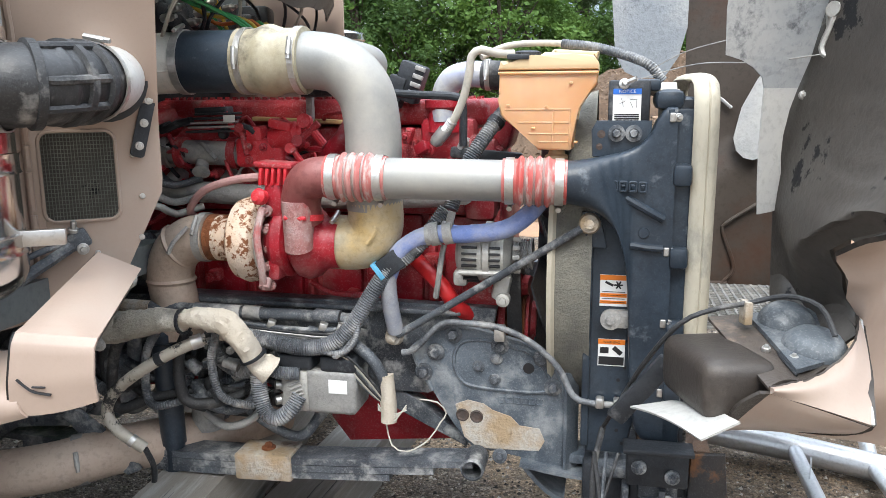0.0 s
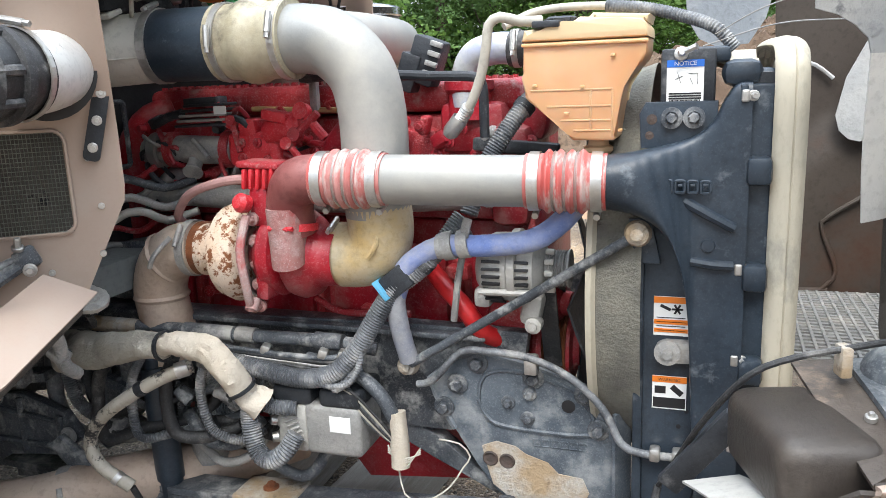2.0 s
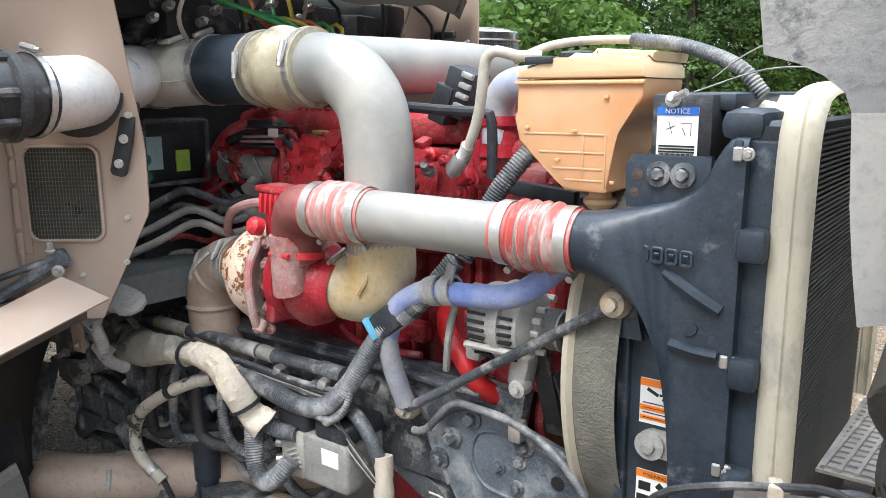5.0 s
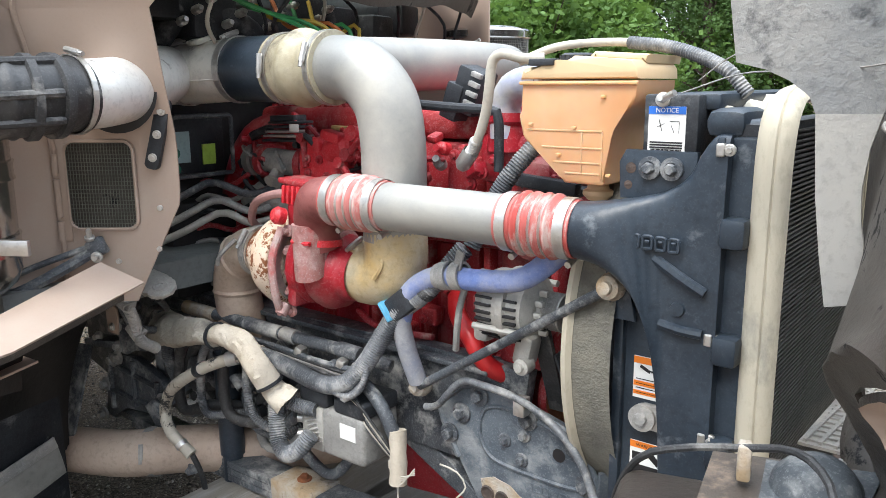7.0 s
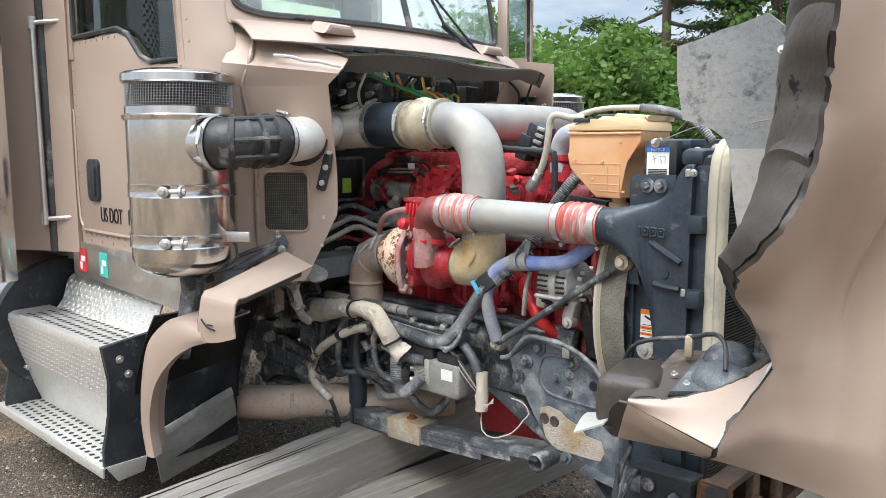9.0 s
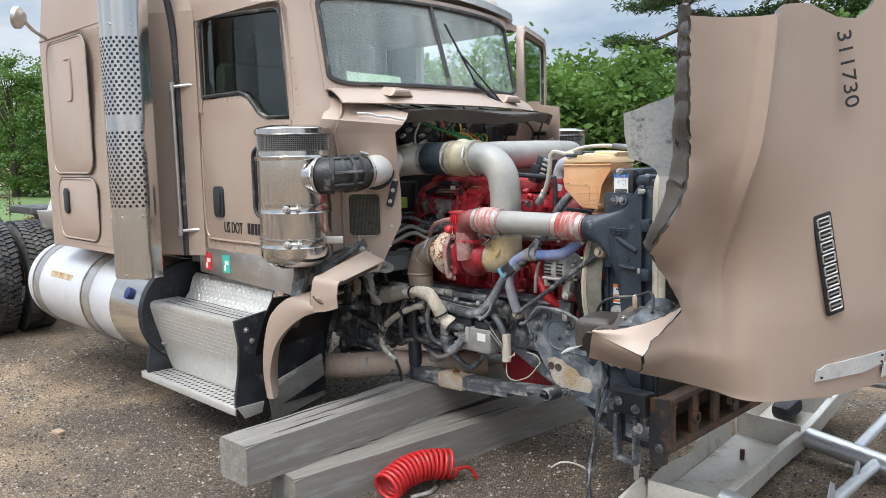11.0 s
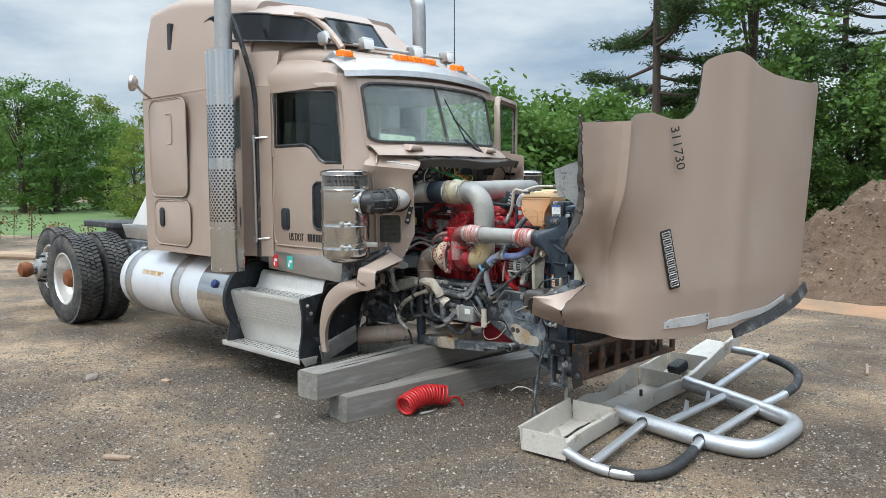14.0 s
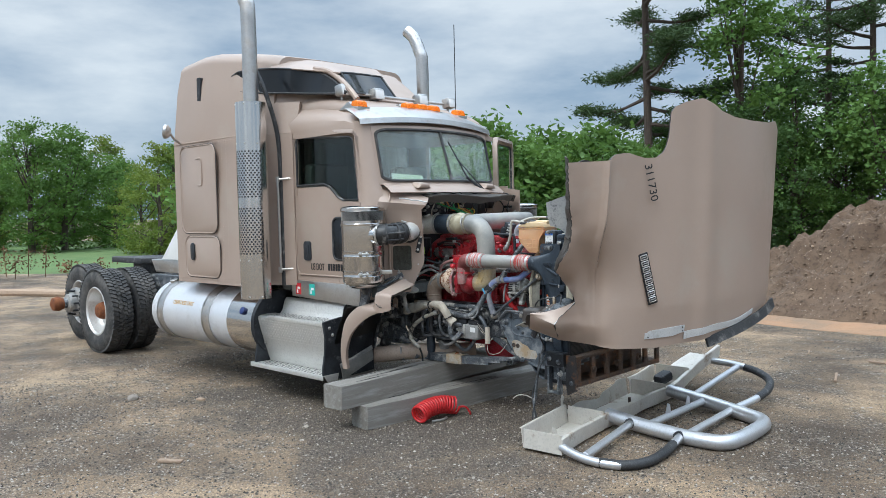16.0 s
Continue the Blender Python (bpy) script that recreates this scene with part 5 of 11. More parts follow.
def build_tank():
    t = thing("fuel_tank", (-3.25, 1.50, 0.28), "white cylindrical fuel tank with polished steel bands", "fuel tank")
    y, z, r = 1.50, 0.63, 0.31
    bm = B()
    lathe(bm, [(0, 0), (0, r * 0.6), (0.02, r * 0.85), (0.07, r - 0.01), (0.10, r), (1.25, r), (1.27, r - 0.004), (1.28, r), (1.62, r)], (-4.28, y, z), (1, 0, 0), 48)
    part("shell", bm, WHITE_TANK, t)
    bm = B()
    lathe(bm, [(0, r), (0.02, r + 0.002), (0.42, r + 0.002)], (-2.67, y, z), (1, 0, 0), 48)
    part("polished_end", bm, CHROME, t, "polished tank end section")
    # black disc added for the shaded gap between tank and step box
    bm = B()
    lathe(bm, [(0.0, r + 0.001), (0.03, r - 0.01), (0.03, 0)], (-2.25, y, z), (1, 0, 0), 48)
    part("end_cap", bm, BLACK, t, "black disc at the tank's end, standing in for shade")
    for x, w in ((-4.05, 0.11), (-3.12, 0.13)):
        bm = B()
        lathe(bm, [(0, r), (0, r + 0.008), (w, r + 0.008), (w, r)], (x, y, z), (1, 0, 0), 48)
        lathe(bm, [(-0.012, r), (-0.012, r + 0.011), (0.006, r + 0.011)], (x, y, z), (1, 0, 0), 48)
        part("strap", bm, CHROME_DULL, t)
    bm = B()
    lathe(bm, [(-0.02, 0.045), (-0.004, 0.045), (0.0, 0.036), (0.022, 0.036), (0.026, 0.028), (0.026, 0)], (-2.40, y - 0.285, z + 0.12), (0, -0.92, 0.40), 18)
    part("filler_cap", bm, mat("dark_blue_cap", (0.012, 0.03, 0.14), 0.45), t, "blue plastic filler cap")
    bm = B()
    lathe(bm, [(0, 0.045), (0.02, 0.045), (0.025, 0.035), (0.025, 0)], (-4.1, y - 0.08, z + r - 0.008), (0, -0.25, 0.97), 18)
    part("vent_cap", bm, CHROME_DULL, t)
    words("lettering", "CLEAR DIESEL ONLY", 0.062, pose(-3.74, y - 0.292, z + 0.105, 70, 0, 0), YELLOW_INK, t, 0.001, squash=0.72)


build_tank()


def build_steps():
    t = thing("step_box", (-1.60, 1.40, 0.25), "aluminium diamond-plate battery box with perforated cab steps", "step box")

    def plate(bm, f, nu, nv):
        sheet(bm, f, nu, nv, 0.006)

    def diamonds(bm, f, nu, nv):
        """Raised lozenges over a sheet, alternately slanted."""
        for i in range(nu):
            for j in range(nv):
                u, v = (i + 0.5) / nu, (j + 0.5) / nv
                c = Vector(f(u, v))
                du, dv = (Vector(f(u + 0.01, v)) - c).normalized(), (Vector(f(u, v + 0.01)) - c).normalized()
                n = -du.cross(dv)
                if n.y > 0.3 or n.z < -0.3:
                    n = -n
                d = du if (i + j) % 2 else dv
                e = dv if (i + j) % 2 else du
                p = [c + d * 0.011, c + e * 0.0035, c - d * 0.011, c - e * 0.0035]
                top = bm.verts.new(c + n * 0.0065)
                vs = [bm.verts.new(q + n * 0.003) for q in p]
                for k in range(4):
                    bm.faces.new((vs[k], vs[(k + 1) % 4], top))

    def folded(pts, x0, x1):
        ln = [Vector((0, a, b)) for a, b in pts]
        tot = [0.0]
        for a, b in zip(ln, ln[1:]):
            tot.append(tot[-1] + (b - a).length)

        def f(u, v):
            d = v * tot[-1]
            k = max(i for i in range(len(ln) - 1) if tot[i] <= d + 1e-9)
            q = ln[k].lerp(ln[k + 1], (d - tot[k]) / (tot[k + 1] - tot[k]))
            return (x0 + (x1 - x0) * u, q.y, q.z)
        return f
    front = [(1.43, 0.722), (1.275, 0.718), (1.258, 0.710), (1.252, 0.695), (1.275, 0.60), (1.305, 0.50), (1.34, 0.39), (1.375, 0.292)]
    face = folded(front, -2.225, -1.262)
    bm = B()
    plate(bm, face, 8, 28)
    part("front_panel", bm, TREAD_ALU, t, "bright diamond-plate front")
    bm = B()
    diamonds(bm, folded(front[3:], -2.225, -1.262), 40, 17)
    part("tread_pattern", bm, TREAD_ALU, t)
    back = [(1.515, 0.868), (1.500, 0.86), (1.485, 0.84), (1.46, 0.76), (1.43, 0.722)]
    riser = folded(back, -2.13, -1.262)
    bm = B()
    plate(bm, riser, 6, 14)
    part("riser", bm, TREAD_ALU, t)
    bm = B()
    diamonds(bm, riser, 36, 7)
    part("tread_pattern", bm, TREAD_ALU, t)

    def tread(x0, x1, ya, yb, z, lip):
        bm = B()
        prism(bm, [(x0, ya), (x1, ya), (x1, yb), (x0, yb)], z, z - 0.008, "xy", 0.002)
        box(bm, ((x0 + x1) / 2, ya + 0.004, z - lip / 2), (x1 - x0, 0.010, lip), bev=0.003)
        s = part("step_tread", bm, TREAD_ALU, t)
        bm = B()
        n = int((x1 - x0) / 0.042)
        for i in range(n):
            for j in range(4):
                c = Vector((x0 + 0.03 + (x1 - x0 - 0.06) * i / (n - 1) + (0.012 if j % 2 else 0), ya + 0.03 + (yb - ya - 0.055) * j / 3, z + 0.0012))
                lathe(bm, [(0, 0.0115), (0.0008, 0.0)], c, (0, 0, 1), 8)
        part("tread_hole", bm, INK, s)
        return s
    tread(-2.06, -1.255, 1.246, 1.43, 0.735, 0.045)
    low = tread(-2.315, -1.235, 1.215, 1.385, 0.290, 0.040)
    bm = B()
    prism(bm, [(1.225, 0.292), (1.385, 0.292), (1.37, 0.235), (1.27, 0.225)], -1.238, -1.230, "yz", 0.003)
    part("bent_end", bm, TREAD_ALU, low)
    for x, z, y_ in ((-2.195, 0.46, 1.315), (-1.285, 0.44, 1.32)):
        bm = B()
        lathe(bm, [(0, 0.016), (0.008, 0.016), (0.009, 0.008), (0.02, 0.007), (0.02, 0)], (x, y_, z), (0, -1, 0.2), 14)
        part("latch", bm, STEEL, t)
    for x in (-2.245, -1.245):
        bm = B()
        prism(bm, [(1.235, 0.735), (1.262, 0.60), (1.255, 0.48), (1.225, 0.36), (1.222, 0.275), (1.40, 0.24), (1.78, 0.26), (1.78, 0.76), (1.42, 0.76)], x - 0.010, x + 0.010, "yz", 0.004)
        end = part("end_plate", bm, BLACK, t, "black box end")
        for y_, z in ((1.30, 0.68), (1.33, 0.62)):
            bm = B()
            bolt(bm, (x + 0.011, y_, z), (1, 0, 0), 0.009, 0.008)
            part("bolt", bm, STEEL, end)


build_steps()


def build_wheels():
    def wheel(name, x, y, out, label):
        """A tyre on a rim; out is the way that its dish faces."""
        w = thing(name, (x, y, 0.0), label, "wheel", "drive wheels")
        bm = B()
        R, W = 0.51, 0.26
        lathe(bm, [(-W * 0.42, 0.285), (-W * 0.5, 0.33), (-W * 0.53, 0.40), (-W * 0.48, 0.47), (-W * 0.40, 0.497), (W * 0.40, 0.497), (W * 0.48, 0.47), (W * 0.53, 0.40), (W * 0.5, 0.33), (W * 0.42, 0.285)], (x, y, R), (0, out, 0), 56)
        tyre = part("tyre", bm, TYRE, w, "worn black truck tyre")
        bm = B()
        for i in range(60):
            a = 2 * math.pi * i / 60
            for k, (off, half) in enumerate(((-0.088, 0.034), (-0.030, 0.022), (0.030, 0.022), (0.088, 0.034))):
                aa = a + (0.05 if k % 2 else 0)
                c = Vector((x + 0.502 * math.cos(aa), y + off, R + 0.502 * math.sin(aa)))
                m = Matrix.Translation(c) @ Euler((0, -aa, 0)).to_matrix().to_4x4() @ pose(0, 0, 0, 22 if k % 2 else -22, 0, 0) @ Matrix.Diagonal((0.022, half * 2, 0.036, 1))
                bmesh.ops.create_cube(bm, size=1.0, matrix=m)
        part("tread_block", bm, TYRE, tyre, smooth=False)
        bm = B()
        lathe(bm, [(-0.10, 0.285), (0.105, 0.285), (0.115, 0.300), (0.12, 0.285), (0.10, 0.268), (0.02, 0.262), (-0.03, 0.235), (-0.045, 0.20), (-0.045, 0.11), (-0.03, 0.11)], (x, y, R), (0, out, 0), 44)
        rim = part("rim", bm, mat("bright_wheel_alloy", (0.74, 0.73, 0.71), 0.32, 0.55, (0.62, 0.60, 0.57), 6.0, 0.8, 80, 0.05, dirt=(0.42, 0.38, 0.33), dirt_at=0.64, dirt_scale=6, dirt_soft=0.3), w, "silver steel wheel rim")
        bm = B()
        lathe(bm, [(-0.06, 0.12), (0.06, 0.10), (0.10, 0.075), (0.12, 0.0)], (x, y, R), (0, out, 0), 20)
        part("hub", bm, RUST, rim, "rust-brown hub")
        bm = B()
        for i in range(10):
            a = 2 * math.pi * i / 10
            bolt(bm, (x + 0.165 * math.cos(a), y - 0.045 * out * -1 - out * 0.085, R + 0.165 * math.sin(a)), (0, out, 0), 0.016, 0.03, False)
        part("wheel_nut", bm, STEEL, rim)
        return w
    xo = -5.72
    wheel("wheel", xo, 1.33, -1, "dusty outer dual wheel with a silver rim")
    wheel("wheel", xo, 1.66, -1, "dusty inner dual wheel")
    wheel("wheel", xo, 2.95, 1, "far-side inner dual wheel")
    wheel("wheel", xo, 3.28, 1, "far-side outer dual wheel")
    wheel("wheel", -7.05, 1.66, -1, "rear axle inner wheel on a bare hub")
    wheel("wheel", -7.05, 3.0, 1, "far-side rear axle wheel")
    ax = thing("rear_axle", (-7.05, YC, 0.4), "rear axle with an exposed rusty hub and studs", "axle")
    bm = B()
    rod(bm, (-7.05, 1.2, 0.51), (-7.05, 3.3, 0.51), 0.07, 16)
    rod(bm, (-5.72, 1.3, 0.51), (-5.72, 3.3, 0.51), 0.07, 16)
    part("axle_tube", bm, FRAME, ax)
    bm = B()
    lathe(bm, [(0, 0.20), (0.05, 0.20), (0.06, 0.13), (0.14, 0.12), (0.17, 0.0)], (-7.05, 1.52, 0.51), (0, -1, 0), 24)
    part("hub_flange", bm, CAST_GREY, ax)
    bm = B()
    lathe(bm, [(0, 0.075), (0.06, 0.10), (0.13, 0.085), (0.17, 0.0)], (-7.05, 1.32, 0.51), (0, -1, 0), 20)
    part("hub_cap", bm, RUST, ax, "round rust-orange hub cap")
    bm = B()
    for i in range(10):
        a = 2 * math.pi * i / 10
        rod(bm, (-7.05 + 0.165 * math.cos(a), 1.50, 0.51 + 0.165 * math.sin(a)), (-7.05 + 0.165 * math.cos(a), 1.40, 0.51 + 0.165 * math.sin(a)), 0.013, 8)
    part("stud", bm, BLACK, ax)
    # chassis behind the sleeper
    ch = thing("rear_chassis", (-5.4, YC, 0.6), "black frame rails with the fifth wheel plate and a deck tray", "chassis")
    for y in (YC - 0.42, YC + 0.42):
        bm = B()
        box(bm, (-4.9, y, 0.80), (5.6, 0.08, 0.26), bev=0.008)
        part("frame_rail", bm, FRAME, ch)
    bm = B()
    prism(bm, [(-6.6, 1.85), (-6.45, 1.75), (-5.6, 1.75), (-5.4, 1.95), (-5.4, 2.65), (-5.6, 2.85), (-6.45, 2.85), (-6.6, 2.75), (-6.1, 2.34), (-6.1, 2.26)], 1.06, 1.13, "xy", 0.01)
    box(bm, (-5.8, YC, 1.0), (0.5, 0.9, 0.14), bev=0.02)
    part("fifth_wheel", bm, RUBBER, ch, "greasy black fifth wheel plate")
    bm = B()
    prism(bm, [(-4.6, 1.02), (-3.7, 1.02), (-3.7, 1.16), (-4.7, 1.16)], 1.45, 2.9, "xz", 0.01)
    part("deck_tray", bm, CHROME_DULL, ch, "grey metal tray behind the sleeper")
    bm = B()
    prism(bm, [(-4.42, 1.17), (-3.72, 1.17), (-3.70, 1.72), (-3.84, 1.69)], 1.44, 1.48, "xz", 0.006)
    part("panel", bm, LABEL_WHITE, ch, "leaning white panel")


build_wheels()

# ---- cowl side, fender remains, air cleaners ----
def build_cowl():
    A, Z = Vector((-0.885, 1.685, 0)), Vector((-0.655, 1.862, 0))
    out = Vector((0.61, -0.79, 0))

    def lean(z):
        return 0.03 + 0.115 * max(0.0, min(1.0, (z - 1.36) / 0.30))

    def top_edge(u):
        return Vector((-0.745, 1.575, 1.735)).lerp(Vector((-0.525, 1.775, 1.695)), u)

    def side(u, v):
        z = 0.97 + 0.68 * v
        w = u * (1.0 - 0.42 * max(0.0, 0.36 - v) / 0.36)
        p = A.lerp(Z, w) + out * lean(z)
        return (p.x, p.y, z)

    def shoulder(u, v):
        lo, mid = Vector(side(u, 1.0)), top_edge(u)
        far = Vector((-0.845, 1.66, 1.835)).lerp(Vector((-0.70, 1.98, 1.765)), u)
        a = lo.lerp(mid, 0.75) + Vector((0.006, -0.006, 0))
        pts = [lo, a, mid + Vector((-0.02, 0.03, 0.022)), mid.lerp(far, 0.55) + Vector((0, 0, 0.018)), far]
        k = min(3, int(v * 4))
        return pts[k].lerp(pts[k + 1], v * 4 - k)
    bm = B()
    sheet(bm, lambda u, v: side(u, v) if v < 0.999 else Vector(side(u, v)), 18, 20, 0.006)
    pn = part("cowl_side_panel", bm, TAN, truck, "tan cowl side panel with torn lower corner")
    bm = B()
    tube(bm, [side(0, v / 10) for v in range(0, 11)] + [top_edge(0) + Vector((-0.01, 0, 0)), Vector(shoulder(0, 0.75)), Vector(shoulder(0, 1))], 0.008, 8)
    part("edge_bead", bm, TAN, pn)
    bm = B()
    sheet(bm, lambda u, v: shoulder(-0.30 + 1.30 * u, v), 18, 12, 0.006)
    part("shoulder", bm, TAN, pn)
    bm = B()
    rng = random.Random(5)
    tube(bm, [top_edge(u) + Vector((rng.uniform(-0.004, 0.006), -0.004, 0.016 + rng.uniform(-0.004, 0.006))) for u in (0.25, 0.36, 0.48, 0.6, 0.75, 0.9, 1.0)], 0.0055, 6)
    part("torn_edge", bm, PALE_FIBRE, pn, "pale bare edge along the crease")

    def turn(u, v):
        z = 0.92 + 1.46 * v
        q = max(0.0, min(1.0, (z - 1.74) / 0.12))
        q = q * q * (3 - 2 * q)
        g = max(0.0, min(1.0, (2.345 - z) / 0.49))
        glass_edge = Vector((-0.945 + 0.10 * g, 1.568, z))
        low_edge = A + out * lean(min(z, 1.66)) + Vector((-0.006, 0.008, z))
        p2 = low_edge.lerp(glass_edge, q)
        p0 = Vector((-0.96 - 0.06 * max(0.0, min(1.0, (z - 1.72) / 0.53)), 1.446, z))
        p1 = Vector((p2.x - 0.05 + 0.02 * q, 1.452, z))
        return p0 * (1 - u) ** 2 + p1 * 2 * u * (1 - u) + p2 * u * u
    bm = B()
    sheet(bm, turn, 12, 34, 0.006)
    part("cowl_corner", bm, TAN, truck, "tan windscreen post running down into the cowl")
    bm = B()
    rivets(bm, [Vector(turn(0.22, 0.60 + 0.05 * k)) + Vector((0.003, -0.003, 0)) for k in range(8)], (0.4, -0.9, 0), 0.006)
    part("rivet_row", bm, TAN, truck)
    # cowl top under the windscreen, with two raised bosses
    bm = B()

    def deck(u, v):
        y = 1.56 + 1.44 * u
        bow = 1 - (2 * (y - 1.555) / 1.43 - 1) ** 2
        return (-0.852 + 0.15 * bow + 0.135 * v, y, 1.868 - 0.012 * v - 0.065 * v * v)
    sheet(bm, deck, 30, 8, 0.006)
    part("cowl_top", bm, TAN, truck, "tan cowl top below the windscreen")
    bm = B()
    for y in (1.86, 2.70):
        c = Vector(deck((y - 1.56) / 1.44, 0.55))
        prism(bm, [(-0.075, 0), (0.075, 0), (0.045, 0.035), (-0.05, 0.035)], -0.05, 0.05, "yz", 0.012, m=pose(c.x, c.y, c.z - 0.006, 0, 12, 0))
    part("wiper_boss", bm, TAN, truck)
    P = lambda u, z, off=0.006: Vector((*A.lerp(Z, u).xy, z)) + out * (off + lean(z))
    ang = math.degrees(math.atan2(0.177, 0.23))
    # vent: dark opening with a wire mesh over it
    c = P(0.37, 1.255)
    mv = pose(c.x, c.y, c.z, 0, 0, ang)
    bm = B()
    prism(bm, rounded(0.158, 0.205, 0.02), -0.001, 0.003, "xz", m=mv)
    vent = part("vent_opening", bm, LINER, pn)
    bm = B()
    for k in range(23):
        a = (k - 11) / 11
        rod(bm, mv @ Vector((a * 0.077, -0.004, -0.1)), mv @ Vector((a * 0.077, -0.004, 0.1)), 0.0009, 4)
        rod(bm, mv @ Vector((-0.077, -0.005, a * 0.1)), mv @ Vector((0.077, -0.005, a * 0.1)), 0.0009, 4)
    part("wire_mesh", bm, mat("oiled_wire_mesh", (0.15, 0.155, 0.13), 0.5, 0.4, (0.09, 0.10, 0.08), 14, 1.0, 60, 0.1), vent)
    bm = B()
    rr = rounded(0.162, 0.209, 0.024)
    sweep(bm, [mv @ Vector((a, -0.003, b)) for a, b in rr + rr[:1]], 0.0045, 6)
    part("vent_rim", bm, TAN, vent)
    bm = B()
    lathe(bm, [(0, 0.096), (0.002, 0.0)], P(0.60, 1.475, 0.002), (0.61, -0.79, 0), 30)
    part("duct_opening", bm, INK, pn)
    bm = B()
    for z0, z1 in ((1.12, 1.17), (1.18, 1.27), (1.28, 1.33), (1.34, 1.43)):
        rod(bm, P(0.01, z0, 0.010), P(0.01, z1, 0.010), 0.008, 10)
    box(bm, P(0.04, 1.28, 0.004), (0.03, 0.006, 0.32), (0, 0, ang), 0.002)
    part("hinge", bm, TAN, pn, "tan piano hinge")
    bm = B()
    m2 = pose(*P(0.88, 1.375, 0.012), 0, 15, ang)
    prism(bm, rounded(0.032, 0.165, 0.008), -0.009, 0.009, "xz", 0.004, m=m2)
    st = part("rubber_strip", bm, BLACK, pn, "black rubber rest pad")
    bm = B()
    for z in (-0.055, 0.0, 0.055):
        bolt(bm, m2 @ Vector((0, -0.009, z)), (0.64, -0.77, 0), 0.006, 0.004)
    part("screw", bm, STEEL, st)
    bm = B()
    tube(bm, [P(-0.55, 0.985, 0.10), P(-0.25, 1.015, 0.08), P(0.05, 1.06, 0.045), P(0.32, 1.105, 0.025)], 0.014, 8)
    tube(bm, [P(-0.4, 1.04, 0.08), P(-0.1, 1.075, 0.05), P(0.30, 1.115, 0.025)], 0.008, 8)
    box(bm, P(0.32, 1.11, 0.03), (0.045, 0.025, 0.045), (0, -25, ang), 0.008)
    lt = part("hood_latch", bm, FRAME, pn, "dark steel hood latch arm")
    bm = B()
    bolt(bm, P(0.28, 1.135, 0.04), (0.3, -0.2, 0.9), 0.007, 0.02)
    bolt(bm, P(0.34, 1.09, 0.05), (0.64, -0.77, 0), 0.008, 0.012)
    for q, z in ((0.83, 1.20), (0.78, 1.30), (0.8, 1.10), (0.45, 1.07)):
        bolt(bm, P(q, z, 0.004), (0.64, -0.77, 0), 0.004, 0.003)
    part("screw", bm, STEEL, lt)
    # firewall cavity and its dark top lip
    bm = B()
    sheet(bm, lambda u, v: (-0.74 + 0.15 * v + 0.13 * math.sin(math.pi * u), 1.86 + 1.14 * u, 1.775 - 0.02 * v + 0.012 * math.sin(9 * u) * v), 30, 6, 0.008)
    sheet(bm, lambda u, v: (-0.59 + 0.13 * math.sin(math.pi * u) - 0.03 * v, 1.86 + 1.14 * u, 1.755 + 0.012 * math.sin(9 * u) - (0.05 + 0.010 * math.sin(7 * u) + 0.004 * math.sin(31 * u)) * v), 40, 3, 0.006)
    part("cowl_lip", bm, LINER, truck, "torn dark edge of the cowl")
    # bulkhead coloured near black to give the cavity its deep shade
    bm = B()
    box(bm, (-1.08, 2.40, 1.40), (0.03, 1.35, 0.85), bev=0)
    box(bm, (-1.06, 2.45, 1.0), (0.10, 0.80, 0.3), bev=0.03)
    part("firewall", bm, mat("black_bulkhead", (0.018, 0.018, 0.02), 0.7, 0.0, (0.03, 0.03, 0.032), 5, 0.8, 60, 0.2), truck)
    bm = B()
    sheet(bm, lambda u, v: (-0.92 + 0.36 * u, 3.02 + 0.04 * math.sin(3 * u), 1.86 - (0.62 - 0.1 * u) * v - 0.05 * u), 8, 8, 0.006)
    part("far_cowl_side", bm, TAN, truck)
    # clutter in the cavity: fuse boxes, stud blocks, coloured wires
    for k in range(7):
        bm = B()
        box(bm, (-0.84 + 0.02 * (k % 2), 1.92 + 0.16 * k, 1.70 - 0.03 * (k % 3)), (0.10, 0.13, 0.10 + 0.03 * (k % 2)), (0, 0, 4 * k - 10), 0.012)
        part("fuse_box", bm, BLACK, truck)
    bm = B()
    tube(bm, [(-0.90, 1.98, 1.60), (-0.86, 2.02, 1.66), (-0.80, 2.10, 1.67), (-0.76, 2.17, 1.63), (-0.75, 2.2, 1.58)], 0.032, 16)
    part("air_duct", bm, BLACK, truck, "black ribbed air duct")
    bm = B()
    for k in range(12):
        lathe(bm, [(0, 0.012), (0.03, 0.012), (0.035, 0.008), (0.05, 0.006), (0.05, 0)], (-0.75, 1.95 + 0.045 * k, 1.64 + 0.03 * (k % 3)), (1, -0.3, 0.1), 8)
    part("terminal_stud", bm, STEEL, truck)
    for k, mt in enumerate((WIRE_GREEN, WIRE_GREEN, WIRE_YELLOW, WIRE_ORANGE, WIRE_GREEN, WIRE_YELLOW)):
        bm = B()
        tube(bm, [(-0.74, 2.02 + 0.07 * k, 1.72), (-0.68, 2.06 + 0.06 * k, 1.70 - 0.02 * k), (-0.60, 2.16 + 0.05 * k, 1.65), (-0.58, 2.26 + 0.03 * k, 1.615), (-0.60, 2.4, 1.60)], 0.006, 6)
        part("wire", bm, mt, truck)
